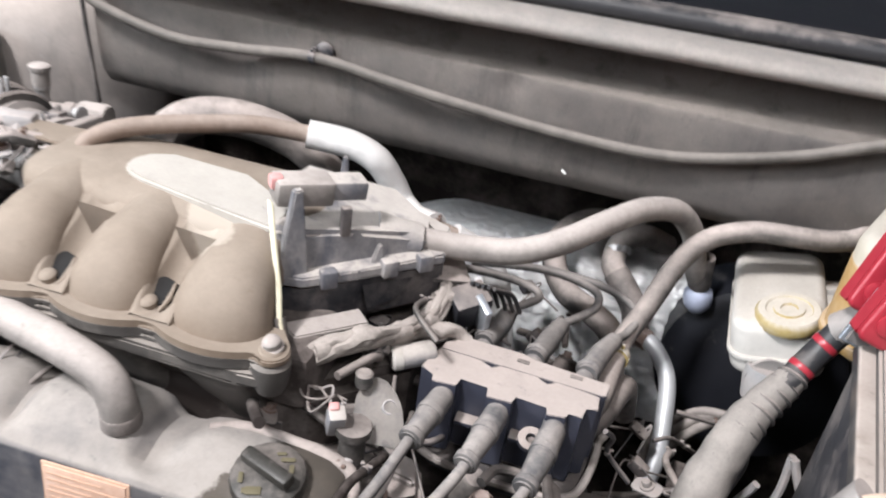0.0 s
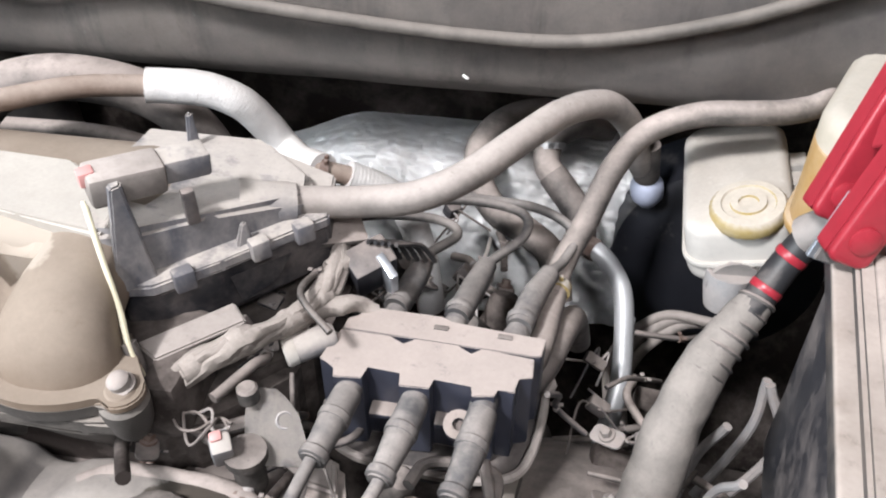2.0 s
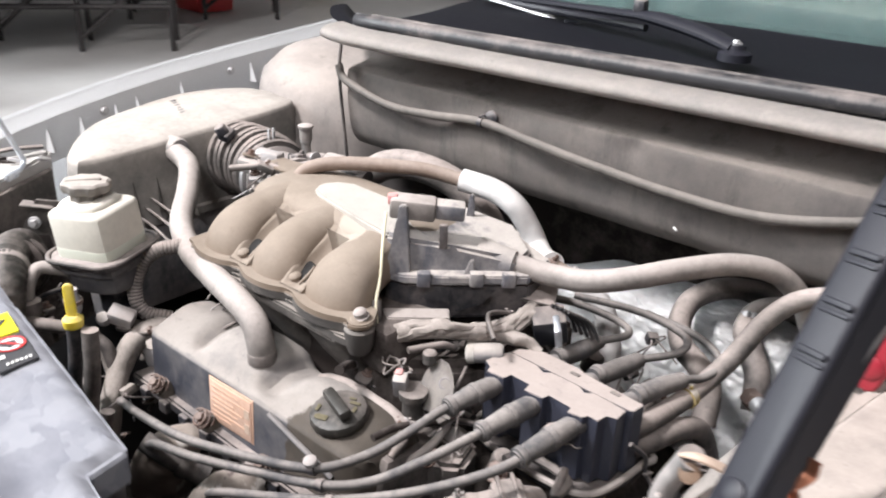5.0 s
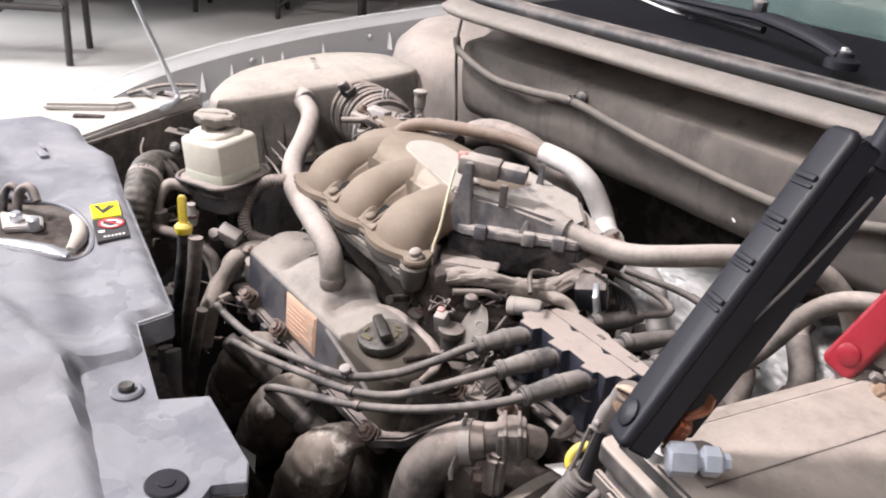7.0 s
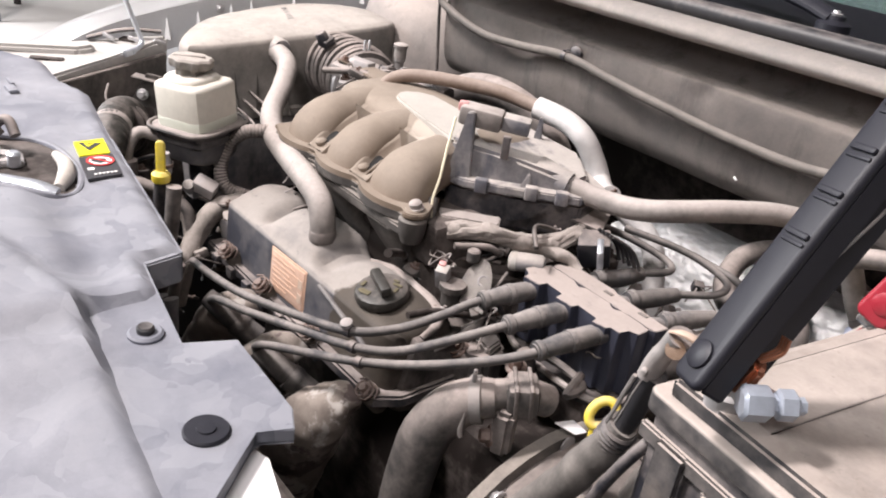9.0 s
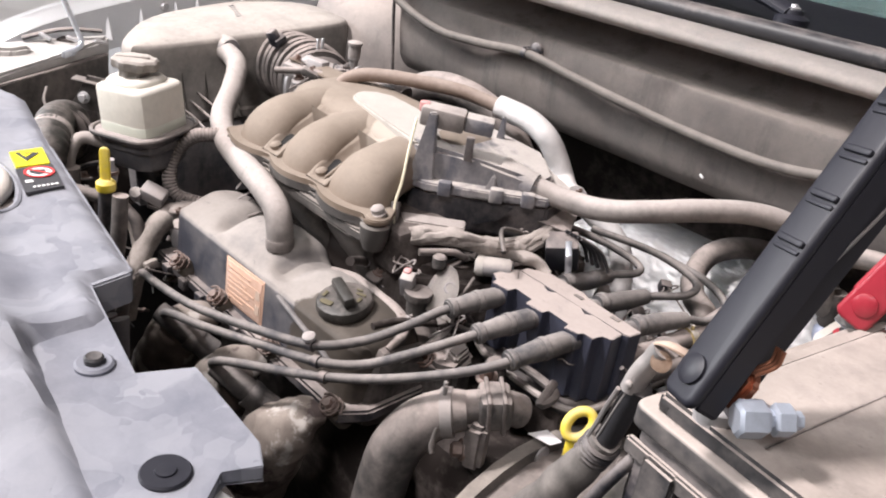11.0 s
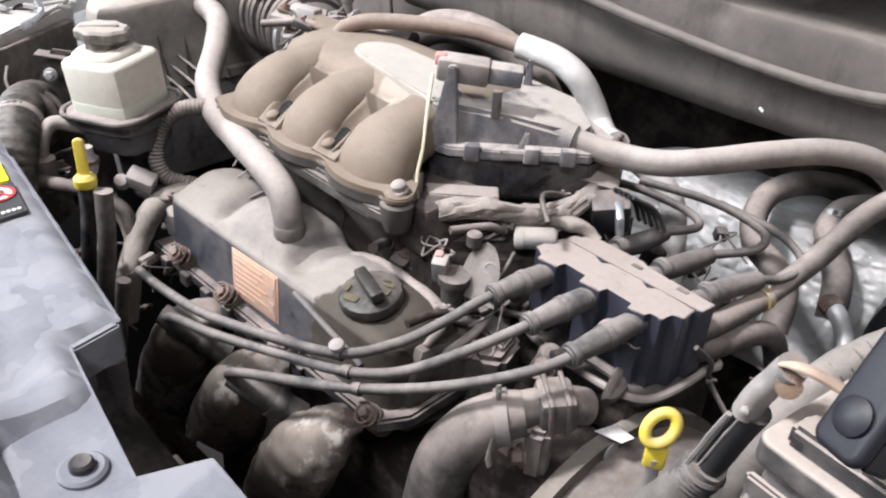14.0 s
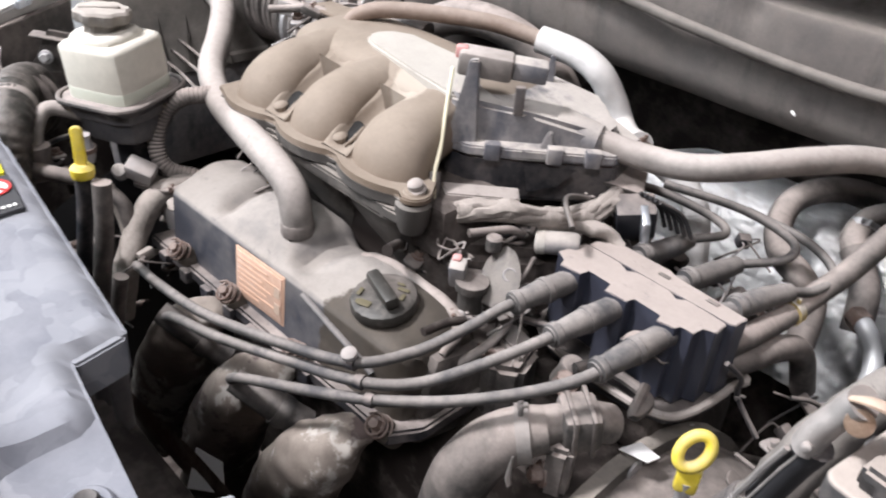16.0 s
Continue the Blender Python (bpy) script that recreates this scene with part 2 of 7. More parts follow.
def cover_material():
    """Valve cover: pale dust over the left humps, an oil-dark stain with a ragged edge over the filler end."""
    m = dusty("dusty_valve_cover", (0.040, 0.043, 0.056), 0.5, 1.0, 0.10, patch=8, dcol=(0.280, 0.254, 0.236))
    nt = m.node_tree
    p = nt.nodes["Principled BSDF"]
    before = p.inputs["Base Color"].links[0].from_socket
    tc = nt.nodes.new("ShaderNodeTexCoord")
    sep = nt.nodes.new("ShaderNodeSeparateXYZ")
    nt.links.new(tc.outputs["Object"], sep.inputs[0])
    n = noisen(nt, 60, 3, 0.6)
    along = mathn(nt, "ADD", mathn(nt, "ADD", sep.outputs["X"], mathn(nt, "MULTIPLY", n, 0.030)), mathn(nt, "MULTIPLY", sep.outputs["Y"], -0.45))
    mask = mathn(nt, "MULTIPLY", mathn(nt, "ADD", along, -0.040), 260.0, clamp=True)
    fine = noisen(nt, 45, 5, 0.7)
    nt.links.new(mixn(nt, mathn(nt, "MULTIPLY", mask, 0.92), before, mixn(nt, fine, (0.028, 0.024, 0.021), (0.085, 0.068, 0.052))), p.inputs["Base Color"])
    return m


M["valve_cover"] = cover_material()


def streaked(m, dark, sx, sz, low, amount):
    """Run-off streaks and grime on a standing panel."""
    nt = m.node_tree
    p = nt.nodes["Principled BSDF"]
    before = p.inputs["Base Color"].links[0].from_socket
    run = noisen(nt, 1.0, 5.0, 0.65, (sx, sx, sz))
    blot = noisen(nt, 6.0, 6.0, 0.7)
    f = mathn(nt, "MULTIPLY_ADD", mathn(nt, "MULTIPLY_ADD", run, 0.6, mathn(nt, "MULTIPLY", blot, 0.5)), amount * 5, -amount * low, True)
    nt.links.new(mixn(nt, mathn(nt, "MULTIPLY", f, 0.75), before, dark), p.inputs["Base Color"])


streaked(M["firewall"], (0.045, 0.042, 0.042), 26.0, 3.5, 2.9, 1.0)


def scuffed(m, pale, scale, low):
    """Angular pale scuffs, as where film or dust has worn off a moulded panel."""
    nt = m.node_tree
    p = nt.nodes["Principled BSDF"]
    before = p.inputs["Base Color"].links[0].from_socket
    tc = nt.nodes.new("ShaderNodeTexCoord")
    warp = nt.nodes.new("ShaderNodeTexNoise")
    warp.inputs["Scale"].default_value, warp.inputs["Detail"].default_value = scale * 0.7, 3.0
    nt.links.new(tc.outputs["Object"], warp.inputs["Vector"])
    add = nt.nodes.new("ShaderNodeVectorMath")
    add.operation = "MULTIPLY_ADD"
    add.inputs[1].default_value = (0.10, 0.10, 0.10)
    nt.links.new(warp.outputs["Color"], add.inputs[0])
    nt.links.new(tc.outputs["Object"], add.inputs[2])
    f = None
    for k, w in ((1.0, 0.55), (2.3, 0.45)):
        vor = nt.nodes.new("ShaderNodeTexVoronoi")
        vor.inputs["Scale"].default_value = scale * k
        nt.links.new(add.outputs[0], vor.inputs["Vector"])
        sep = nt.nodes.new("ShaderNodeSeparateColor")
        nt.links.new(vor.outputs["Color"], sep.inputs[0])
        f = mathn(nt, "MULTIPLY", sep.outputs[0], w) if f is None else mathn(nt, "MULTIPLY_ADD", sep.outputs[0], w, f)
    big = noisen(nt, 4.0, 4.0, 0.6)
    f = mathn(nt, "MULTIPLY_ADD", mathn(nt, "MULTIPLY_ADD", big, 0.9, f), 1.6, -low, True)
    nt.links.new(mixn(nt, mathn(nt, "MULTIPLY", f, 0.8), before, pale), p.inputs["Base Color"])


scuffed(M["shield"], (0.25, 0.257, 0.285), 22.0, 1.25)
streaked(M["firewall"], (0.27, 0.26, 0.252), 70.0, 70.0, 3.35, 3.0)
streaked(M["cowl"], (0.15, 0.13, 0.12), 30.0, 90.0, 3.3, 1.2)
streaked(M["iron"], (0.50, 0.47, 0.44), 17.0, 12.0, 2.92, 7.0)
streaked(M["iron"], (0.060, 0.036, 0.038), 10.0, 15.0, 2.98, 8.0)
streaked(M["intake"], (0.15, 0.115, 0.08), 9.0, 9.0, 3.15, 0.8)
streaked(M["lead"], (0.05, 0.052, 0.060), 30.0, 30.0, 2.75, 1.4)
streaked(M["hose"], (0.05, 0.047, 0.045), 22.0, 22.0, 2.85, 1.2)
streaked(M["battery"], (0.17, 0.135, 0.11), 9.0, 9.0, 2.85, 1.0)
streaked(M["valve_cover"], (0.15, 0.13, 0.115), 10.0, 16.0, 2.9, 0.8)
streaked(M["hose_pale"], (0.15, 0.135, 0.122), 20.0, 20.0, 2.9, 1.0)
streaked(M["housing"], (0.06, 0.066, 0.090), 20.0, 8.0, 2.80, 2.2)

def wiped(m, cx, cy, along, across, color):
    """A pale smear where the dust was wiped, slanting over the plan."""
    nt = m.node_tree
    p = nt.nodes["Principled BSDF"]
    before = p.inputs["Base Color"].links[0].from_socket
    tc = nt.nodes.new("ShaderNodeTexCoord")
    sep = nt.nodes.new("ShaderNodeSeparateXYZ")
    nt.links.new(tc.outputs["Object"], sep.inputs[0])
    x, y = mathn(nt, "ADD", sep.outputs["X"], -cx), mathn(nt, "ADD", sep.outputs["Y"], -cy)
    u = mathn(nt, "MULTIPLY", mathn(nt, "SUBTRACT", x, y), 0.707 / along)
    v = mathn(nt, "MULTIPLY", mathn(nt, "ADD", x, y), 0.707 / across)
    r = mathn(nt, "ADD", mathn(nt, "MULTIPLY", u, u), mathn(nt, "MULTIPLY", v, v))
    edge = mathn(nt, "ADD", r, mathn(nt, "MULTIPLY_ADD", noisen(nt, 55, 4, 0.65), 1.4, -0.7))
    mask = mathn(nt, "MULTIPLY_ADD", edge, -3.5, 3.9, True)
    nt.links.new(mixn(nt, mathn(nt, "MULTIPLY", mask, 0.8), before, color), p.inputs["Base Color"])


wiped(M["intake"], -0.098, 0.082, 0.040, 0.018, (0.36, 0.315, 0.27))

# ---- mesh tools ----
WORLD = {}


def thing(name, at, label, category, group="", kind=""):
    ob = new(name)
    ob.location, ob.empty_display_size = at, 0.03
    WORLD[ob] = Matrix.Translation(at)
    return tagged(ob, label, category, group, kind)


def part(name, bm, material, parent=None, label=""):
    me = bpy.data.meshes.new(name)
    bm.normal_update()
    bm.to_mesh(me)
    bm.free()
    me.shade_smooth()
    me.set_sharp_from_angle(angle=radians(38))
    me.materials.append(M[material] if isinstance(material, str) else material)
    ob = new(name, me)
    WORLD[ob] = Matrix()
    if parent:
        ob.parent = parent
        ob.matrix_parent_inverse = WORLD[parent].inverted()
    return tagged(ob, label)


def single(name, bm, material, label, category, group="", kind=""):
    return tagged(part(name, bm, material), label, category, group, kind)


def V(*a):
    return Vector(a)


def spline(pts, n=8):
    """Catmull-Rom through pts; returns points and the span parameter of each."""
    p = [Vector(q) for q in pts]
    if len(p) == 2:
        return [p[0].lerp(p[1], i / n) for i in range(n + 1)], [i / n for i in range(n + 1)]
    p = [p[0] * 2 - p[1]] + p + [p[-1] * 2 - p[-2]]
    out, par = [], []
    for i in range(1, len(p) - 2):
        a, b, c, d = p[i - 1], p[i], p[i + 1], p[i + 2]
        for k in range(n):
            t = k / n
            out.append(0.5 * ((2 * b) + (c - a) * t + (2 * a - 5 * b + 4 * c - d) * t * t + (3 * b - a - 3 * c + d) * t ** 3))
            par.append(i - 1 + t)
    out.append(p[-2]), par.append(len(p) - 3)
    return out, par


def skin(bm, rings, cap=True, smooth=True, closed=True):
    vs = [[bm.verts.new(q) for q in r] for r in rings]
    n = len(vs[0])
    for a, b in zip(vs, vs[1:]):
        for i in range(n if closed else n - 1):
            f = bm.faces.new((a[i], a[(i + 1) % n], b[(i + 1) % n], b[i]))
            f.smooth = smooth
    if cap and closed:
        bm.faces.new(list(reversed(vs[0])))
        bm.faces.new(vs[-1])
    return vs


def frames(path):
    tang = []
    for i in range(len(path)):
        d = path[min(i + 1, len(path) - 1)] - path[max(i - 1, 0)]
        tang.append(d.normalized() if d.length > 1e-9 else V(0, 0, 1))
    up = V(0, 0, 1) if abs(tang[0].z) < 0.9 else V(1, 0, 0)
    u = (up - tang[0] * up.dot(tang[0])).normalized()
    out = []
    for t in tang:
        u = (u - t * u.dot(t)).normalized()
        out.append((t, u, t.cross(u)))
    return out


def sweep(bm, pts, r, seg=14, n=8, flat=1.0, ribs=0.0, depth=0.0, lump=0.0, cap=True):
    """A hose along pts. r: one radius or one for each point. ribs: length of a rib with its depth. lump: unevenness."""
    path, par = spline(pts, n)
    if ribs:
        step = ribs / 4
        d = [0.0]
        for a, b in zip(path, path[1:]):
            d.append(d[-1] + (b - a).length)
        m = max(4, int(d[-1] / step))
        px = [[q[k] for q in path] for k in range(3)]
        s = np.linspace(0, d[-1], m)
        path = [V(*q) for q in zip(*[np.interp(s, d, px[k]) for k in range(3)])]
        par = list(np.interp(s, d, par))
    rings = []
    for i, (c, (t, u, w)) in enumerate(zip(path, frames(path))):
        rad = r if isinstance(r, (int, float)) else float(np.interp(par[i], range(len(r)), r))
        if ribs:
            rad *= 1 + depth * (1, 0.5, -1, 0.5)[i % 4]
        ring = []
        for k in range(seg):
            a = 2 * math.pi * k / seg
            q = c + (u * math.cos(a) * flat + w * math.sin(a)) * rad
            if lump:
                q += noise.noise_vector(q * 55) * lump
            ring.append(q)
        rings.append(ring)
    skin(bm, rings, cap)
    return bm


def tube(pts, r, **k):
    return sweep(bmesh.new(), pts, r, **k)


def box(bm, c, s, bev=0.002, rot=None, segs=2):
    m = Matrix.Translation(c) @ (rot or Matrix()) @ Matrix.Diagonal((*s, 1))
    r = bmesh.ops.create_cube(bm, size=1.0, matrix=m)
    if bev:
        edges = list({e for v in r["verts"] for e in v.link_edges})
        bmesh.ops.bevel(bm, geom=edges, offset=min(bev, 0.45 * min(s)), segments=segs, affect="EDGES", profile=0.5)
    return bm


def boxed(c, s, bev=0.002, rot=None):
    return box(bmesh.new(), c, s, bev, rot)


def turn(rx=0, ry=0, rz=0):
    return pose(0, 0, 0, rx, ry, rz)


def lathe(bm, profile, at=(0, 0, 0), axis=(0, 0, 1), seg=24, flutes=0, flute=0.0, smooth=True):
    """profile: (radius, height) from the base up, turned about the axis."""
    z = Vector(axis).normalized()
    x = (V(1, 0, 0) if abs(z.x) < 0.9 else V(0, 1, 0))
    x = (x - z * x.dot(z)).normalized()
    y = z.cross(x)
    rings = []
    for r, h in profile:
        ring = []
        for k in range(seg):
            a = 2 * math.pi * k / seg
            rr = r * (1 + flute * (1 if (k * flutes // seg * 2 + (k * flutes * 2 // seg) % 2) % 2 else -1)) if flutes else r
            ring.append(Vector(at) + z * h + (x * math.cos(a) + y * math.sin(a)) * rr)
        rings.append(ring)
    skin(bm, rings, True, smooth)
    return bm


def lathed(profile, at=(0, 0, 0), axis=(0, 0, 1), seg=24, **k):
    return lathe(bmesh.new(), profile, at, axis, seg, **k)


def rod(bm, a, b, r, r2=None, seg=14):
    a, b = Vector(a), Vector(b)
    return lathe(bm, [(r * 0.85, 0), (r, r * 0.15), (r if r2 is None else r2, (b - a).length - r * 0.15), ((r if r2 is None else r2) * 0.85, (b - a).length)], a, b - a, seg)


def prism(outline, z0, z1, bev=0.002, where=None, top=None):
    """A plate from a plan outline; top: function of (x, y) for the upper face; where: matrix."""
    bm = bmesh.new()
    lo = [bm.verts.new((x, y, z0)) for x, y in outline]
    hi = [bm.verts.new((x, y, top(x, y) if top else z1)) for x, y in outline]
    n = len(lo)
    bm.faces.new(list(reversed(lo))), bm.faces.new(hi)
    for i in range(n):
        bm.faces.new((lo[i], lo[(i + 1) % n], hi[(i + 1) % n], hi[i]))
    if bev:
        bmesh.ops.bevel(bm, geom=list(bm.edges), offset=bev, segments=2, affect="EDGES")
    if where:
        bmesh.ops.transform(bm, matrix=where, verts=bm.verts)
    return bm


def rrect(cx, cy, w, h, r, n=6, ang=0.0):
    pts = []
    for qx, qy, a0 in ((1, 1, 0), (-1, 1, 90), (-1, -1, 180), (1, -1, 270)):
        for k in range(n + 1):
            a = radians(a0 + 90 * k / n)
            pts.append((qx * (w / 2 - r) + r * math.cos(a), qy * (h / 2 - r) + r * math.sin(a)))
    c, s = math.cos(radians(ang)), math.sin(radians(ang))
    return [(cx + x * c - y * s, cy + x * s + y * c) for x, y in pts]


def rprism(shape, z0, z1, bev=0.002, where=None, taper=0.0):
    """A block with a rounded rectangle for its plan and rounded rims. taper: how much narrower its top is."""
    cx, cy, w, h, r = shape[:5]
    rest = shape[5:]
    bev = min(bev, 0.45 * (z1 - z0), 0.45 * min(w, h))
    rings = []
    steps = [(bev * (1 - math.sin(a)), z0 + bev * (1 - math.cos(a))) for a in np.linspace(0, math.pi / 2, 4)]
    steps += [(bev * (1 - math.cos(a)), z1 - bev * (1 - math.sin(a))) for a in np.linspace(0, math.pi / 2, 4)]
    for i, z in steps:
        i += taper * (z - z0) / (z1 - z0) / 2
        rings.append([V(x, y, z) for x, y in rrect(cx, cy, w - 2 * i, h - 2 * i, max(r - i, 0.0008), *rest)])
    bm = bmesh.new()
    skin(bm, rings)
    if where:
        bmesh.ops.transform(bm, matrix=where, verts=bm.verts)
    return bm


def bolt_bm(at, axis=(0, 0, 1), r=0.007, h=0.008, washer=1.5):
    bm = bmesh.new()
    lathe(bm, [(r * washer, 0), (r * washer, 0.002), (r * washer * 0.95, 0.0025)], at, axis, 20)
    top = Vector(at) + Vector(axis).normalized() * 0.0022
    lathe(bm, [(r, 0), (r, h * 0.85), (r * 0.85, h)], top, axis, 6, smooth=False)
    return bm


def clamp_bm(c, axis, r, width=0.009, ear=True):
    """A spring hose clamp: a band with two ears."""
    bm = bmesh.new()
    lathe(bm, [(r * 0.98, -width / 2), (r * 1.06, -width / 2), (r * 1.06, width / 2), (r * 0.98, width / 2)], c, axis, 28)
    if ear:
        t = Vector(axis).normalized()
        u = (V(0, 0, 1) - t * t.z).normalized()
        box(bm, Vector(c) + u * r * 1.2 + t.cross(u) * 0.004, (0.004, 0.004, r * 0.45), 0.001)
        box(bm, Vector(c) + u * r * 1.2 - t.cross(u) * 0.004, (0.004, 0.004, r * 0.45), 0.001)
    return bm

# ---- the hall ----


def slab(name, c, s, material, label, category):
    return single(name, boxed(c, s, 0), material, label, category, kind="structure")


slab("floor", (-4, 1, -0.1), (26, 24, 0.2), "concrete", "pale worn concrete workshop floor", "floor")
slab("wall_east", (7.1, 1, 2.5), (0.2, 24, 5.4), "wall", "plain painted workshop wall", "wall")
slab("wall_south", (-4, -9.1, 2.5), (26, 0.2, 5.4), "wall", "plain painted workshop wall", "wall")
slab("wall_north", (-4, 11.1, 2.5), (26, 0.2, 5.4), "wall", "plain painted workshop wall", "wall")
slab("wall_west", (-15.1, 1, 2.5), (0.2, 24, 5.4), "wall", "bright painted workshop wall", "wall")
slab("ceiling", (-4, 1, 5.3), (26, 24, 0.2), "wall", "plain workshop ceiling", "ceiling")

# ---- car body ----
car = thing("car", (0, 0.4, 0.0), "dusty silver car body with its bonnet raised", "car")


def swept_x(profile, x0, x1, n=40, bow=None, rough=0.0, dents=()):
    """A sheet whose y-z profile runs along x. bow(x) shifts y."""
    bm = bmesh.new()
    rings = []
    for i in range(n + 1):
        x = x0 + (x1 - x0) * i / n
        ring = []
        for y, z in profile:
            q = V(x, y + (bow(x) if bow else 0), z)
            if rough:
                q.y += noise.noise(q * 9) * rough
                for dx, dz, dr, dd in dents:
                    q.y += dd * math.exp(-((q.x - dx) ** 2 + (q.z - dz) ** 2) / dr ** 2)
            ring.append(q)
        rings.append(ring)
    skin(bm, rings, False, True, False)
    return bm


def soft(x, lo, hi):
    t = min(1, max(0, (x - lo) / (hi - lo)))
    return t * t * (3 - 2 * t)


def thick(bm, d):
    bmesh.ops.solidify(bm, geom=list(bm.faces), thickness=d)
    return bm


def cowl_bow(x):
    e = max(0.0, -0.33 - x)
    return 2.2 * e * e + 0.07 * x


def fine_profile(pts, n=5):
    return [(q.y, q.z) for q in spline([(0, y, z) for y, z in pts], n)[0]]


for x0 in (-0.70, 0.78):
    part("wheel", lathed([(0.19, -0.10), (0.31, -0.10), (0.33, -0.05), (0.33, 0.05), (0.31, 0.10), (0.19, 0.10)], (x0, 0.10, 0.33), (1, 0, 0), 36), "tyre", car)
part("firewall", thick(swept_x(fine_profile([(0.445, 1.160), (0.440, 1.135), (0.415, 1.117), (0.380, 1.109), (0.370, 1.100), (0.368, 1.06), (0.372, 1.02), (0.382, 0.992), (0.41, 0.972), (0.48, 0.962)], 8), -0.415, 0.85, 160, None, 0.004, ((0.114, 1.097, 0.016, 0.006), (0.17, 1.06, 0.010, -0.003), (-0.22, 1.055, 0.03, 0.006), (-0.17, 1.03, 0.05, -0.004), (0.03, 1.03, 0.03, 0.004), (0.30, 1.03, 0.04, 0.004), (0.42, 1.02, 0.03, -0.004))), 0.004), "firewall", car, "dust-streaked grey bulkhead panel")
part("cowl_edge", thick(swept_x(fine_profile([(0.450, 1.150), (0.40, 1.1525), (0.362, 1.156), (0.346, 1.157), (0.336, 1.161), (0.332, 1.168), (0.337, 1.175), (0.350, 1.179), (0.362, 1.180), (0.380, 1.181)], 4), -0.43, 0.95, 90, cowl_bow, 0.0035), 0.003), "cowl", car, "pale dusty rolled cowl edge")
part("weatherstrip", tube([(-0.46, 0.50, 1.16), (-0.40, 0.385, 1.184), (-0.2, 0.372, 1.189), (0.1, 0.392, 1.191), (0.5, 0.422, 1.193), (0.95, 0.455, 1.193)], 0.011, seg=16), "rubber", car, "black rubber bonnet seal")
part("seal_lip", tube([(-0.40, 0.412, 1.180), (-0.2, 0.398, 1.185), (0.1, 0.418, 1.187), (0.5, 0.448, 1.189), (0.95, 0.48, 1.189)], 0.008, seg=12, flat=1.6), "rubber", car)
part("cowl_grille", thick(swept_x(fine_profile([(0.384, 1.174), (0.42, 1.174), (0.45, 1.152), (0.53, 1.136), (0.64, 1.138), (0.74, 1.148), (0.86, 1.158), (0.98, 1.172)], 4), -0.6, 0.95, 40, cowl_bow, 0.002), 0.004), "clamp_black", car, "black plastic wiper cowl panel")
bm = bmesh.new()
skin(bm, [[V(x, 0.96 + cowl_bow(x) * 0.4, 1.172), V(x, 1.24 + cowl_bow(x) * 0.4, 1.345), V(x, 1.62, 1.57)] for x in np.linspace(-0.62, 0.95, 12)], False, True, False)
ws = part("windscreen", thick(bm, 0.005), "glass", car, "tinted laminated windscreen glass")
ws.visible_shadow = False
part("dashboard", boxed((0.15, 1.42, 1.10), (1.5, 0.7, 0.16), 0.03), "black", car)
# opening below the bulkhead, lined with metal coloured shade-black and a crinkled foil shield
part("tunnel_panel", thick(swept_x(fine_profile([(0.52, 0.95), (0.60, 0.90), (0.62, 0.75), (0.60, 0.50), (0.50, 0.30)], 4), -0.62, 0.85, 30, None, 0.01), 0.004), "deep_shade", car)
part("bay_floor", boxed((0.05, 0.05, 0.27), (1.5, 1.15, 0.02), 0.004), "deep_shade", car)
part("side_apron", thick(swept_x(fine_profile([(-0.45, 0.3), (-0.40, 0.6), (-0.38, 0.8), (-0.36, 0.9)], 4), 0.70, 0.82, 4), 0.004), "deep_shade", car)
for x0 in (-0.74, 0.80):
    part("inner_wing", boxed((x0, 0.05, 0.58), (0.02, 1.2, 0.56), 0.004), "deep_shade", car)
part("front_panel", boxed((0.05, -0.50, 0.60), (1.5, 0.02, 0.62), 0.004), "deep_shade", car)


def crinkled(x0, x1, prof, amp, nx=110, ny=30):
    pr = spline([(0, y, z) for y, z in prof], ny)[0]
    bm = bmesh.new()
    rings = []
    for i in range(nx + 1):
        x = x0 + (x1 - x0) * i / nx
        ring = []
        for q in pr:
            w = V(x, q.y, q.z - 0.045 * soft(0.06 - x, 0.0, 0.14) - 0.006)
            k = 0.6 * abs(noise.noise(w * 24)) + 0.5 * abs(noise.noise(w * 62)) + 0.25 * abs(noise.noise(w * 130))
            ring.append(w + V(0, -1, 0.4) * amp * k)
        rings.append(ring)
    skin(bm, rings, False, False, False)
    return thick(bm, 0.002)


part("heat_shield", crinkled(-0.06, 0.40, [(0.535, 0.866), (0.492, 0.852), (0.462, 0.822), (0.44, 0.76), (0.42, 0.66)], 0.013), "heatshield", car, "crinkled silver foil heat shield")

# strut tower and right wing
bm = bmesh.new()
rings = []
for r, z in ((0.215, 0.55), (0.205, 0.85), (0.195, 0.98), (0.178, 1.045), (0.145, 1.075), (0.09, 1.090), (0.02, 1.094)):
    rings.append([V(-0.605 + r * math.cos(a), 0.555 + 0.95 * r * math.sin(a), z + 0.015 * math.cos(a - 2.2)) for a in np.linspace(0, 2 * math.pi, 36, endpoint=False)])
skin(bm, rings)
part("strut_tower", bm, "firewall", car, "dusty domed strut tower")
part("wing_seam", tube([(-0.418, 0.372, 0.93), (-0.422, 0.365, 1.02), (-0.425, 0.36, 1.10), (-0.43, 0.37, 1.15)], 0.0028), "hose_dark", car)
bm = bmesh.new()
rail = [(-0.79, -0.34, 0.885), (-0.79, -0.20, 0.932), (-0.785, -0.11, 0.972), (-0.785, -0.01, 1.001), (-0.785, 0.15, 1.032), (-0.79, 0.355, 1.057), (-0.80, 0.80, 1.095)]
path = spline(rail, 8)[0]
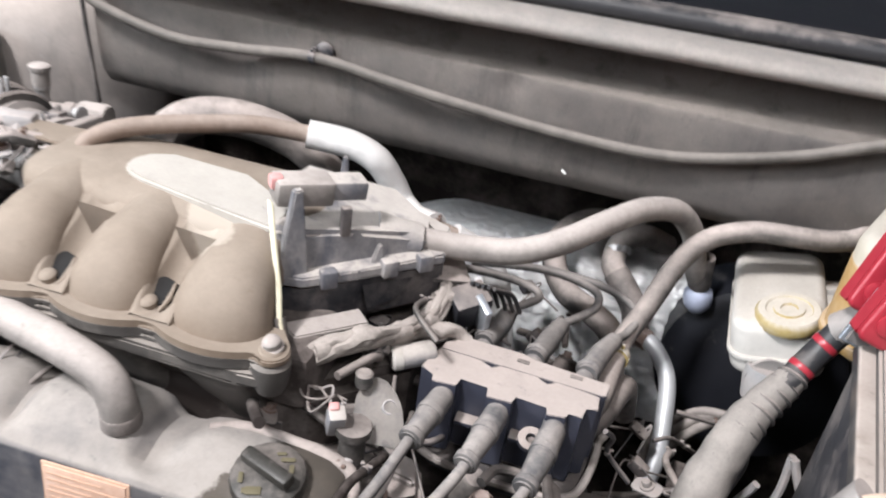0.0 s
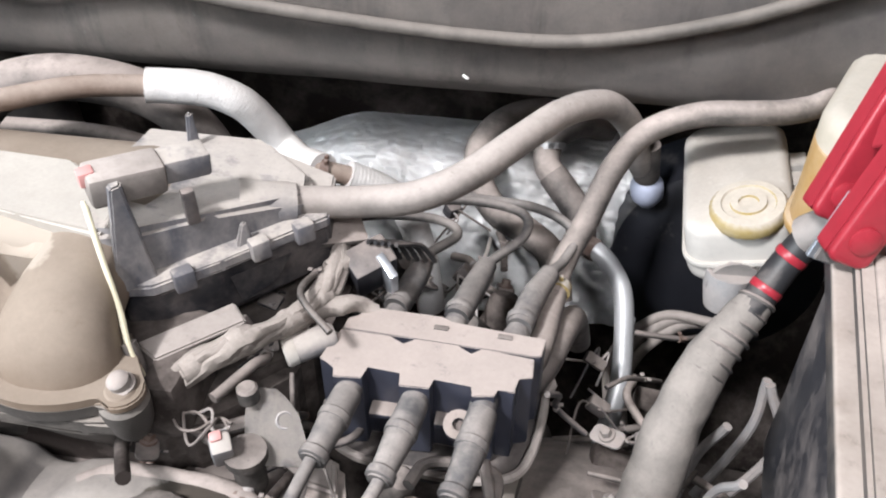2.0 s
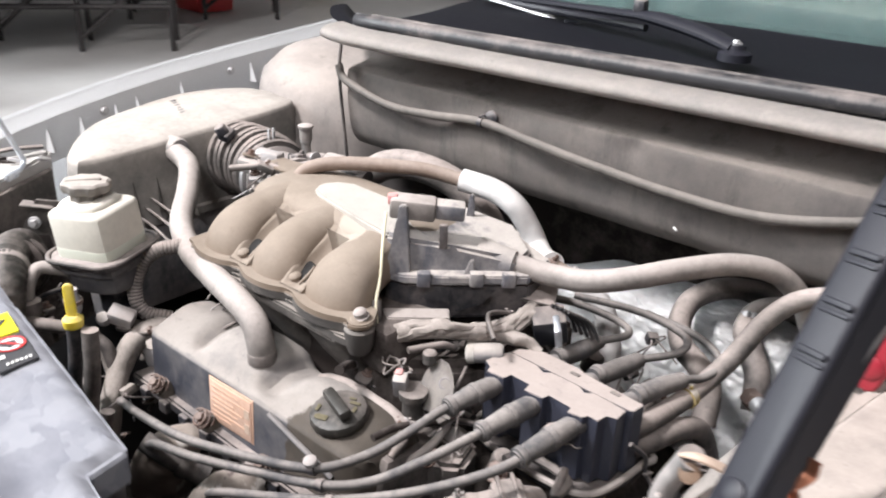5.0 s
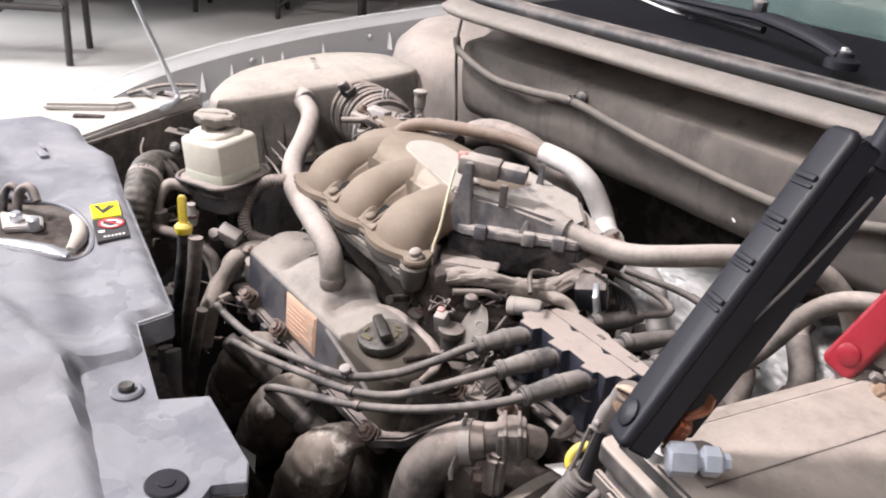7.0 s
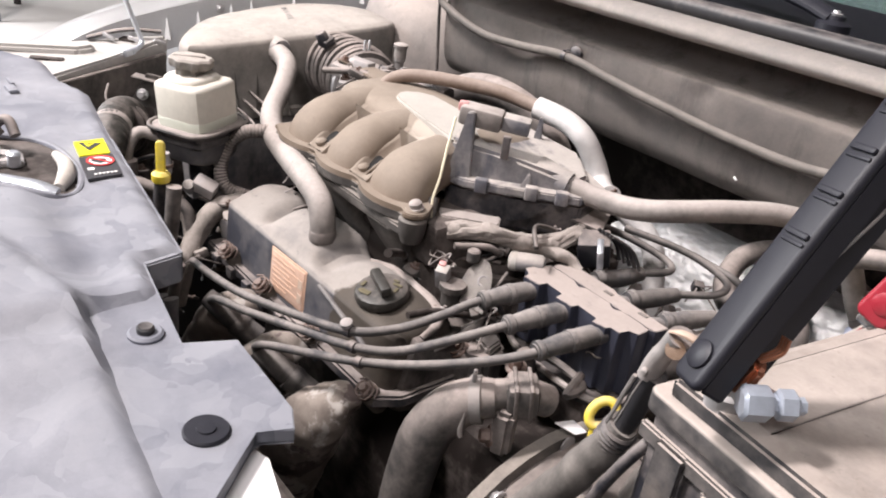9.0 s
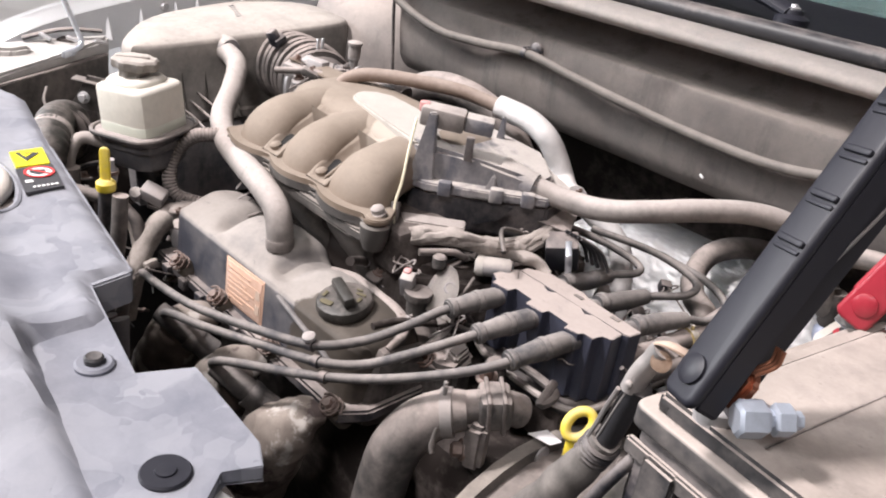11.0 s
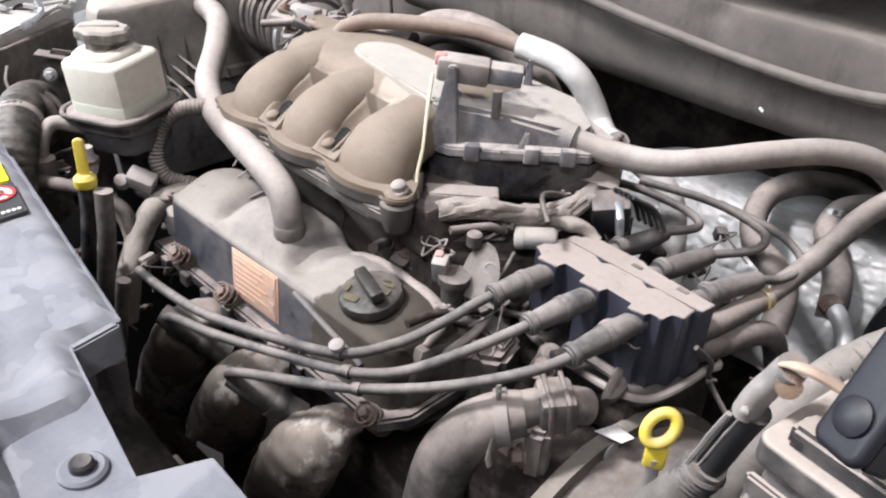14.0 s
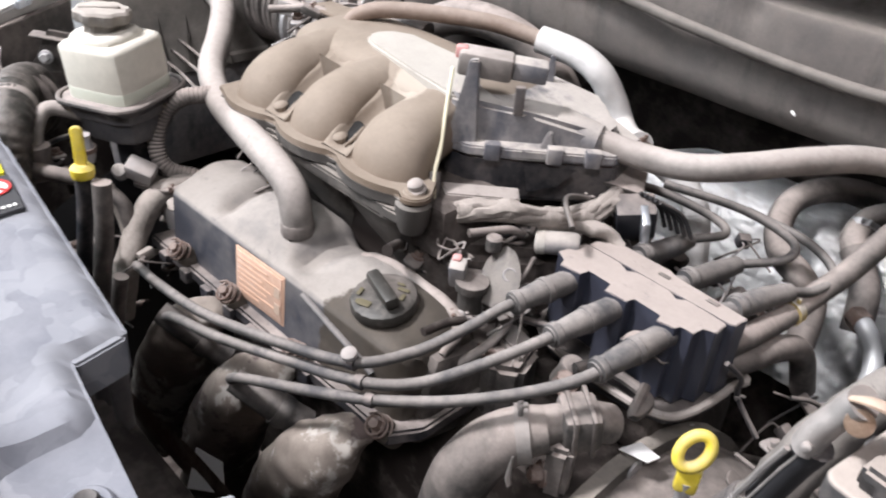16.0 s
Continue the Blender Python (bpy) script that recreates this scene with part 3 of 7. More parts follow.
skin(bm, [[q + V(0.012, 0, -0.075), q + V(0.002, 0, -0.004), q + V(-0.004, 0, 0.0), q + V(-0.026, 0, 0.004), q + V(-0.032, 0, 0.010), q + V(-0.046, 0, 0.010), q + V(-0.075, 0, -0.02), q + V(-0.12, 0, -0.12), q + V(-0.14, 0, -0.35)] for q in path], False, True, False)
wing = part("wing", thick(bm, 0.003), "paint", car, "silver painted wing flange")
for k in range(8):
    q = path[26 + (0, 3, 6, 8, 12, 16, 18, 20)[k]]
    bm = bmesh.new()
    a = [bm.verts.new(q + V(*o)) for o in ((0.006, -0.010, -0.058), (0.006, 0.010, -0.058), (0.003, 0, -0.012), (0.022, 0, -0.058))]
    for f in ((0, 1, 2), (0, 3, 1), (1, 3, 2), (0, 2, 3)):
        bm.faces.new([a[i] for i in f])
    bmesh.ops.bevel(bm, geom=list(bm.edges), offset=0.0015, segments=1, affect="EDGES")
    part("gusset", bm, "paint", wing)
for k in (31, 41):
    part("bolt", bolt_bm(path[k] + V(0.003, 0, -0.025), (1, 0, 0.2), 0.006, 0.006), "steel", wing)
# headlamp support at the front corner
part("lamp_support", prism([(-0.70, -0.42), (-0.647, -0.306), (-0.598, -0.244), (-0.67, -0.12), (-0.743, 0.004), (-0.77, 0.02), (-0.775, -0.05), (-0.78, -0.15), (-0.79, -0.35)], 0.912, 0.948, 0.005, None, lambda x, y: 0.948 + 0.05 * (y + 0.24)), "panel", car, "dusty painted lamp support panel")
part("lamp_back", prism([(-0.596, -0.246), (-0.668, -0.122), (-0.741, 0.002), (-0.733, 0.004), (-0.660, -0.118), (-0.588, -0.242)], 0.80, 0.938, 0.002), "grime", car)
for k in range(3):
    part("bracket", boxed((-0.755 + 0.025 * k, -0.09 + 0.035 * k, 0.966), (0.022, 0.007, 0.006), 0.002, turn(10 * k, 15, 30 + 30 * k)), "steel", car)
part("support_fold", prism([(-0.775, -0.25), (-0.765, -0.27), (-0.70, -0.16), (-0.705, -0.13), (-0.725, -0.125)], 0.945, 0.960, 0.005, None, lambda x, y: 0.960 + 0.05 * (y + 0.24)), "panel", car)
# bars proud of the panel, coloured near-black as the shade of slots
part("support_slot", boxed((-0.690, -0.21, 0.9515), (0.050, 0.012, 0.004), 0.001, turn(3, 0, 60)), "deep_shade", car)
part("support_slot", boxed((-0.755, -0.055, 0.9585), (0.030, 0.020, 0.006), 0.002, turn(3, 0, 40)), "deep_shade", car)
part("lamp_bracket", tube([(-0.775, -0.12, 0.96), (-0.76, -0.06, 0.975), (-0.75, 0.0, 0.972)], 0.006, flat=0.6, seg=10), "black", car)
prop = thing("bonnet_prop", (-0.70, -0.06, 0.955), "thin bare metal bonnet prop rod, raised", "prop rod")
part("rod", tube([(-0.690, -0.075, 0.955), (-0.716, -0.048, 0.962), (-0.722, -0.052, 0.985), (-0.728, -0.075, 1.05), (-0.735, -0.105, 1.13), (-0.755, -0.20, 1.40)], 0.0042, seg=10), "bright", prop)
part("pivot_clip", boxed((-0.69, -0.078, 0.955), (0.030, 0.008, 0.012), 0.003, turn(0, 0, -55)), "bright", prop)

hb = thing("lamp_stay", (-0.575, -0.10, 0.80), "black bent sheet-metal stay behind the fluid reservoir", "bracket")
part("stay_plate", prism([(-0.060, 0.0), (-0.020, 0.110), (0.005, 0.155), (0.040, 0.150), (0.058, 0.02), (0.036, 0.015), (0.016, 0.10), (-0.004, 0.10), (-0.034, -0.005)], -0.002, 0.002, 0.0008, Matrix.Translation((-0.575, -0.10, 0.80)) @ turn(90, 0, 50)), "grime", hb)
part("stay_fold", boxed((-0.570, -0.096, 0.946), (0.045, 0.022, 0.003), 0.001, turn(0, 8, 50)), "grime", hb)
part("bolt", bolt_bm((-0.560, -0.108, 0.925), (0.7, -0.7, 0.1), 0.006, 0.007), "steel", hb)

# wiper
wiper = thing("windscreen_wiper", (0.093, 0.704, 1.16), "black wiper arm resting on the cowl", "wiper")
part("arm", tube([(0.093, 0.704, 1.178), (0.03, 0.722, 1.19), (-0.06, 0.742, 1.199), (-0.138, 0.76, 1.197), (-0.376, 0.80, 1.188)], [0.020, 0.021, 0.020, 0.013, 0.009], flat=0.55), "clamp_black", wiper)
part("pivot", lathed([(0.026, 0), (0.026, 0.012), (0.016, 0.018), (0.015, 0.024), (0.004, 0.025)], (0.093, 0.704, 1.160)), "clamp_black", wiper)
part("nut", lathed([(0.010, 0), (0.010, 0.003), (0.006, 0.004), (0.005, 0.007)], (0.093, 0.702, 1.184), (0, 0, 1), 20), "steel", wiper)
part("blade", tube([(-0.10, 0.775, 1.175), (-0.3, 0.83, 1.17), (-0.55, 0.87, 1.17)], 0.007, seg=8), "clamp_black", wiper)
part("nozzle", boxed((-0.101, 0.75, 1.214), (0.022, 0.018, 0.022), 0.004), "black", wiper)
part("joint", boxed((-0.28, 0.826, 1.151), (0.035, 0.02, 0.018), 0.004, turn(0, 10, 20)), "clamp_black", wiper)
for k in range(2):
    part("frame_rod", tube([(-0.29, 0.826 + 0.012 * k, 1.152), (-0.56, 0.86 + 0.02 * k, 1.175)], 0.003, seg=8), "steel", wiper)

# ---- washer hose on the bulkhead ----
wh = thing("washer_hose", (-0.114, 0.362, 1.0), "dusty rubber washer hose clipped to the bulkhead", "hose")
part("hose", tube([(-0.418, 0.352, 1.115), (-0.40, 0.352, 1.092), (-0.302, 0.350, 1.071), (-0.207, 0.352, 1.074), (-0.118, 0.354, 1.082), (-0.02, 0.352, 1.073), (0.053, 0.352, 1.066), (0.184, 0.355, 1.056), (0.30, 0.356, 1.058), (0.414, 0.354, 1.086), (0.50, 0.358, 1.118), (0.62, 0.36, 1.16)], 0.0066, n=10), "washer_hose", wh)
part("paint_chip", boxed((0.190, 0.370, 1.006), (0.0065, 0.002, 0.0030), 0.0008, turn(0, 35, 0)), "sticker_white", car)
part("grommet", lathed([(0.011, 0), (0.011, 0.003), (0.007, 0.006)], (-0.108, 0.366, 1.088), (0, -1, 0)), "black", wh, "black rubber grommet")
part("clip", clamp_bm((-0.118, 0.354, 1.082), (1, 0, -0.03), 0.0075, 0.007), "black", wh)

# ---- sight shield over the radiator ----
shield = thing("radiator_shield", (0.0, -0.45, 1.0), "grey plastic radiator sight shield, dusty and scuffed", "cover panel")


outline = [(-0.46, -0.325), (-0.40, -0.292), (-0.33, -0.298), (-0.27, -0.283), (-0.13, -0.308), (0.13, -0.345), (0.135, -0.378), (0.25, -0.398), (0.262, -0.363), (0.345, -0.368), (0.363, -0.377), (0.3535, -0.398), (0.375, -0.422), (0.40, -0.450), (0.43, -0.50), (0.40, -0.62), (-0.46, -0.62)]


def in_poly(x, y, poly):
    c = False
    for (x0, y0), (x1, y1) in zip(poly, poly[1:] + poly[:1]):
        if (y0 > y) != (y1 > y) and x < (x1 - x0) * (y - y0) / (y1 - y0) + x0:
            c = not c
    return c


part("panel", prism(outline, 1.018, 1.0275, 0.0008), "shield", shield)
part("rear_skirt", prism([(0.128, -0.350), (0.134, -0.346), (0.140, -0.378), (0.134, -0.380)], 1.002, 1.028, 0.0015), "shield", shield)
part("rear_skirt", prism([(-0.13, -0.312), (0.13, -0.350), (0.13, -0.344), (-0.13, -0.306)], 1.000, 1.028, 0.0015), "shield", shield)


def relief(x, y):
    """Pressed fields and soft buckles of the shield."""
    fold = 0.010 * soft(-y, 0.395 + 0.10 * max(0, x), 0.435 + 0.10 * max(0, x)) * soft(-x, -0.30, -0.20)
    fold += 0.006 * soft(-y, 0.43 + 0.25 * max(0, 0.2 - x), 0.445 + 0.25 * max(0, 0.2 - x)) * (1 - soft(x, 0.19, 0.22)) * soft(x, 0.0, 0.1)
    fold -= 0.004 * math.exp(-((x - 0.14) / 0.025) ** 2 - ((y + 0.44) / 0.03) ** 2)
    return fold + 0.0035 * noise.noise((x * 9, y * 9, 0.3)) + 0.0012 * noise.noise((x * 30, y * 30, 2.0))


def lobe_drop(x, y):
    """The corner lobe with the fasteners lies a step below the field."""
    return 0.010 * soft(x, 0.180, 0.194) * soft(y + 0.441 + 0.12 * (x - 0.178), -0.006, 0.008)


def nearest(x, y):
    """Distance to the shield's outline and the nearest point on it."""
    best = (9, x, y)
    for (x0, y0), (x1, y1) in zip(outline, outline[1:] + outline[:1]):
        k = min(1, max(0, ((x - x0) * (x1 - x0) + (y - y0) * (y1 - y0)) / ((x1 - x0) ** 2 + (y1 - y0) ** 2)))
        px, py = x0 + k * (x1 - x0), y0 + k * (y1 - y0)
        best = min(best, (math.hypot(x - px, y - py), px, py))
    return best


bm = bmesh.new()
grid = {}
GX, GY = 150, 62
spot = {(i, j): (-0.475 + 0.92 * i / GX, -0.635 + 0.36 * j / GY) for i in range(GX + 1) for j in range(GY + 1)}
opening = [(-0.19, -0.445), (-0.157, -0.41), (-0.140, -0.380), (-0.105, -0.366), (-0.05, -0.366), (-0.008, -0.378), (0.006, -0.395), (0.002, -0.42), (-0.03, -0.452), (-0.12, -0.47)]
kept = {k for k, (x, y) in spot.items() if in_poly(x, y, outline)}
for i in range(GX):
    for j in range(GY):
        cell = ((i, j), (i + 1, j), (i + 1, j + 1), (i, j + 1))
        mid = spot[i, j][0] + 0.46 / GX, spot[i, j][1] + 0.18 / GY
        if any(k in kept for k in cell) and not in_poly(*mid, opening):
            for k in cell:
                if k not in grid:
                    x, y = spot[k]
                    d, px, py = nearest(x, y)
                    if k not in kept or d < 0.003:
                        x, y, d = px, py, 0.0
                    grid[k] = bm.verts.new((x, y, 1.0335 + relief(x, y) * soft(d, 0.0, 0.025) * (1 - 90 * lobe_drop(x, y)) - lobe_drop(x, y) - 0.0065 * (1 - soft(d, 0.0, 0.008))))
            bm.faces.new([grid[k] for k in cell])
part("pressed_field", bm, "shield", shield)
for p, r in (((0.230, -0.414, 1.0276), 0.0120), ((0.340, -0.422, 1.0276), 0.0138)):
    if r > 0.013:
        part("push_pin", lathed([(r, 0), (r, 0.0012), (r * 0.93, 0.0024), (r * 0.42, 0.0024), (r * 0.40, 0.0034), (r * 0.1, 0.0036)], p, seg=36), "clamp_black", shield, "flat black round fastener")
    else:
        pin = part("push_pin", lathed([(r, 0), (r, 0.0018), (r * 0.86, 0.0032), (r * 0.5, 0.0028)], p), "shield", shield, "round push-in fastener")
        part("pin_head", lathed([(r * 0.5, 0), (r * 0.5, 0.006), (r * 0.4, 0.0075), (r * 0.2, 0.007)], p, seg=18), "rubber", pin)
part("clip_slot", boxed((-0.287, -0.360, 1.036), (0.022, 0.010, 0.004), 0.001), "shield", shield)
part("clip_slot", boxed((-0.315, -0.354, 1.036), (0.022, 0.004, 0.003), 0.001), "shield", shield)
st = part("warning_sticker", prism([(-0.106, -0.352), (-0.070, -0.358), (-0.069, -0.330), (-0.107, -0.323)], 1.0345, 1.0372, 0), "sticker_yellow", shield, "yellow warning sticker")
part("triangle_mark", prism([(-0.101, -0.349), (-0.079, -0.346), (-0.094, -0.330)], 1.0374, 1.0381, 0), "sticker_dark", st)
part("triangle_field", prism([(-0.0965, -0.3455), (-0.0865, -0.3442), (-0.0935, -0.3365)], 1.0382, 1.0386, 0), "sticker_yellow", st)
part("exclamation_bar", prism([(-0.0945, -0.3425), (-0.0932, -0.3423), (-0.0930, -0.3385), (-0.0940, -0.3385)], 1.0387, 1.0390, 0), "sticker_dark", st)
st2 = part("caution_sticker", prism([(-0.066, -0.360), (-0.014, -0.369), (-0.016, -0.338), (-0.065, -0.329)], 1.0345, 1.0372, 0), "sticker_dark", shield, "dark caution sticker with a red ring")
part("white_field", lathed([(0.0110, 0), (0.0110, 0.0004)], (-0.0505, -0.3455, 1.0374), seg=28), "sticker_white", st2)
part("pictogram", prism([(-0.0575, -0.3500), (-0.0520, -0.3535), (-0.0440, -0.3480), (-0.0465, -0.3410), (-0.0540, -0.3395)], 1.0379, 1.0382, 0), "sticker_dark", st2)
part("ring_mark", lathed([(0.0125, 0), (0.0125, 0.0008), (0.0102, 0.0008), (0.0102, 0)], (-0.0505, -0.3455, 1.0376), seg=28), "sticker_red", st2)
part("ring_slash", boxed((-0.0505, -0.3455, 1.0385), (0.0225, 0.0022, 0.0004), 0, turn(0, 0, 40)), "sticker_red", st2)
part("print_bar", prism([(-0.0365, -0.3620), (-0.0315, -0.3628), (-0.0310, -0.3570), (-0.0360, -0.3562)], 1.0374, 1.0381, 0), "sticker_white", st2)
for k in range(6):
    y = -0.3605 + 0.0036 * k
    part("print_bar", prism([(-0.0225, y), (-0.0195, y - 0.0005), (-0.0197, y + 0.0018), (-0.0226, y + 0.0023)], 1.0374, 1.0381, 0), "sticker_white", st2)
part("opening_rim", tube([(x, y, 1.0325 + relief(x, y)) for x, y in opening + opening[:1]], 0.0032, seg=8, n=5), "shield", shield)
latch = thing("bonnet_latch", (-0.07, -0.42, 1.028), "bare metal bonnet latch in the shield opening", "latch")
# dark sheet on the panel paints the shade inside the latch opening
part("recess", prism(opening, 1.0280, 1.0295, 0), "deep_shade", latch)
part("handle_bar", tube([(-0.055, -0.452, 1.036), (-0.030, -0.435, 1.039), (-0.008, -0.414, 1.039), (0.004, -0.400, 1.036)], [0.006, 0.0085, 0.0085, 0.006], seg=14, flat=0.7), "bright", latch)
part("side_cheek", tube([(-0.095, -0.372, 1.031), (-0.06, -0.374, 1.034), (-0.032, -0.382, 1.035), (-0.014, -0.394, 1.032)], [0.004, 0.007, 0.008, 0.005], seg=12), "brake", latch, "pale worn cheek")
part("latch_plate", prism([(-0.13, -0.435), (-0.10, -0.40), (-0.075, -0.405), (-0.085, -0.44)], 1.0295, 1.036, 0.0015), "steel", latch)
part("hook", tube([(-0.125, -0.42, 1.03), (-0.13, -0.415, 1.052), (-0.122, -0.405, 1.060), (-0.110, -0.402, 1.048)], 0.005, seg=10), "black", latch)
part("hook", tube([(-0.142, -0.43, 1.03), (-0.147, -0.425, 1.048), (-0.142, -0.418, 1.056), (-0.130, -0.410, 1.044)], 0.004, seg=10), "black", latch)
for k in range(2):
    part("spring_post", lathed([(0.006, 0), (0.006, 0.012), (0.004, 0.014)], (-0.098 + 0.02 * k, -0.425 + 0.012 * k, 1.032), (0.1, 0, 1), 12), "bright", latch)

# ---- engine block and deep parts ----
block = thing("engine_block", (0, 0.1, 0.45), "grimy cast engine block with heads and mounts", "engine")
# castings low in the engine carry the shade between parts as near-black colour
part("crankcase", boxed((-0.02, 0.12, 0.58), (0.58, 0.30, 0.34), 0.03), "deep_shade", block)
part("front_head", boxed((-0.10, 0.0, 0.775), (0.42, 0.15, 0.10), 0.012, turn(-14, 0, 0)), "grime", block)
part("valley", prism([(-0.30, 0.02), (0.02, 0.02), (0.10, 0.10), (0.12, 0.28), (-0.30, 0.28)], 0.70, 0.885, 0.012), "deep_shade", block)
part("lower_intake", boxed((-0.12, 0.055, 0.905), (0.31, 0.09, 0.06), 0.012), "deep_shade", block)
rng = random.Random(4)
for k in range(14):
    x, y = rng.uniform(0.02, 0.28), rng.uniform(-0.03, 0.30)
    r = rng.uniform(0.009, 0.018)
    part("casting_boss", lathed([(r * 1.4, 0), (r * 1.15, 0.012), (r, 0.03), (r * 0.8, 0.034)], (x, y, 0.79 + rng.uniform(0, 0.03)), (rng.uniform(-0.6, 0.6), rng.uniform(-0.6, 0.6), 1), 14), rng.choice(["grime", "grime", "deep_shade", "castal"]), block)
for k in range(3):
    x, y = rng.uniform(0.03, 0.20), rng.uniform(0.0, 0.16)
    pts = [V(x, y, 0.85)]
    for j in range(4):
        pts.append(pts[-1] + V(rng.uniform(-0.03, 0.05), rng.uniform(-0.03, 0.04), rng.uniform(-0.012, 0.012)))
    part("loose_pipe", tube(pts, rng.uniform(0.003, 0.007), seg=9), rng.choice(["hose_dark", "grime", "hose", "castal"]), block)
gear = thing("gearbox_housing", (0.33, 0.0, 0.45), "dusty cast gearbox bell housing below the coil pack", "gearbox")
bm = bmesh.new()
lathe(bm, [(0.20, 0), (0.205, 0.05), (0.20, 0.09), (0.175, 0.16), (0.14, 0.24), (0.12, 0.30)], (0.28, 0.04, 0.575), (1, -0.1, 0.1), 40)
part("bell", bm, "grime", gear)
part("bell_rib", lathed([(0.215, 0), (0.215, 0.016)], (0.282, 0.04, 0.575), (1, -0.1, 0.1), 40), "lug", gear)
for k in range(4):
    a = 0.5 + 0.5 * k
    part("bolt", bolt_bm((0.278, 0.04 - 0.205 * math.cos(a), 0.575 + 0.205 * math.sin(a)), (-1, 0, 0), 0.007, 0.008), "steel", gear)

# ---- upper intake manifold ----
man = thing("intake_manifold", (-0.11, 0.05, 0.93), "tan dust-covered plastic upper intake manifold with three runners", "intake manifold")
RX = (-0.257, -0.157, -0.053)
wave = []
for i in range(61):
    x = -0.315 + 0.345 * i / 60
    d = min(abs(x - c) for c in RX)
    wave.append((x, -0.012 - 0.0145 * max(0, 1 - (d / 0.048) ** 2)))
lug = [(0.006 + 0.0165 * math.cos(a), -0.004 + 0.0165 * math.sin(a)) for a in np.linspace(-1.7, 0.7, 9)]
rimline = [(-0.012, 0.05), (-0.318, 0.05)] + [q for q in wave if q[0] < 0.0] + lug
part("flange", prism(rimline, 0.9425, 0.9495, 0.0015), "intake", man)
bm = prism(rimline, 0.932, 0.942, 0.003)
bm.normal_update()
for f in bm.faces:
    f.smooth = abs(f.normal.z) < 0.8
part("gasket_step", bm, "lug", man, "dark step below the flange")
part("lower_flange", prism([(-0.316, 0.05), (-0.318, -0.010), (-0.300, -0.019), (-0.02, -0.021), (0.010, -0.019), (0.021, -0.004), (0.012, 0.012), (-0.01, 0.05)], 0.916, 0.930, 0.003), "lug", man, "thick grey lower flange")


def runner(x, wide):
    """A fat arched runner: stands up from the flange and bends back into the plenum."""
    bm = bmesh.new()
    stations = [(0.0235, 0.934, 0.0375, 0.0445), (0.0235, 0.944, 0.0375, 0.0440), (0.0268, 0.9545, 0.0362, 0.0420), (0.0362, 0.9650, 0.0345, 0.0385), (0.053, 0.9730, 0.0328, 0.0350), (0.078, 0.9780, 0.0312, 0.0335), (0.108, 0.9815, 0.0298, 0.0345), (0.140, 0.9830, 0.0290, 0.0380)]
    mids = spline([(0, y, z) for y, z, _, _ in stations], 6)[0]
    size = spline([(0, r, w) for _, _, r, w in stations], 6)[0]
    rings = []
    for i, (q, k) in enumerate(zip(mids, size)):
        d = (mids[min(i + 1, len(mids) - 1)] - mids[max(i - 1, 0)]).normalized()
        out = V(0, -d.z, d.y)
        ring = []
        for g in np.linspace(0, 2 * math.pi, 36, endpoint=False):
            cs, sn = math.cos(g), math.sin(g)
            p = V(x, q.y, q.z) + V(1, 0, 0) * k.z * wide * math.copysign(abs(cs) ** 0.9, cs) + out * k.y * math.copysign(abs(sn) ** 0.9, sn)
            ring.append(p + V(0, 0, 0.0009 * noise.noise(p * 45)))
        rings.append(ring)
    skin(bm, rings)
    return bm


for x, wide in zip(RX, (1.0, 1.0, 1.08)):
    part("runner", runner(x, wide), "intake", man)


def bed_height(x, y):
    """Floor between the runners: climbs to the plenum, with fillets up the runner sides."""
    d = min(abs(x - c) - 0.0365 for c in RX)
    floor = 0.9515 + 0.012 * soft(y, 0.005, 0.05) + 0.040 * soft(y, 0.035, 0.100)
    rise = 0.016 * max(0.0, 1 - max(d, 0.0) / 0.016) ** 2 * soft(y, -0.014, 0.012) * (1 - 0.85 * soft(y, 0.04, 0.09))
    return floor + rise - 0.06 * soft(-d, 0.003 + 0.017 * soft(y, 0.03, 0.085), 0.014 + 0.018 * soft(y, 0.03, 0.085))


bm = bmesh.new()
skin(bm, [[V(x, y, max(0.926, bed_height(x, y))) for x in np.linspace(RX[0], RX[2], 150)] for y in np.linspace(-0.011, 0.118, 34)], False, True, False)
part("runner_bed", bm, "intake", man)
bm = bmesh.new()
rings = []
for x, s in ((-0.325, 0.25), (-0.318, 0.62), (-0.30, 0.9), (-0.25, 1.0), (-0.15, 1.0), (-0.05, 1.0), (-0.02, 0.92), (-0.008, 0.6)):
    rings.append([V(x, 0.150 + 0.072 * s * math.copysign(abs(math.cos(g)) ** 0.6, math.cos(g)), 0.982 + 0.031 * s * math.copysign(abs(math.sin(g)) ** 0.6, math.sin(g))) for g in np.linspace(0, 2 * math.pi, 32, endpoint=False)])
skin(bm, rings)
part("plenum", bm, "intake", man)
part("top_pad", prism([(-0.216, 0.140), (-0.214, 0.126), (-0.205, 0.115), (-0.19, 0.108), (-0.105, 0.092), (-0.036, 0.080), (-0.030, 0.120), (-0.10, 0.165), (-0.185, 0.170), (-0.207, 0.158)], 0.996, 1.0165, 0.003, None, lambda x, y: 1.0165 - 0.08 * max(0, 0.10 - y)), "pad", man, "pale flat pad on the manifold top")
for x, y in ((-0.203, 0.056), (-0.101, 0.056)):
    bm = bmesh.new()
    q = [bm.verts.new(w) for w in (V(x - 0.022, y + 0.006, 1.002), V(x + 0.022, y + 0.010, 0.996), V(x - 0.002, y + 0.000, 0.974))]
    bm.faces.new(q)
    bmesh.ops.solidify(bm, geom=list(bm.faces), thickness=0.0016)
    part("web", bm, "intake", man)
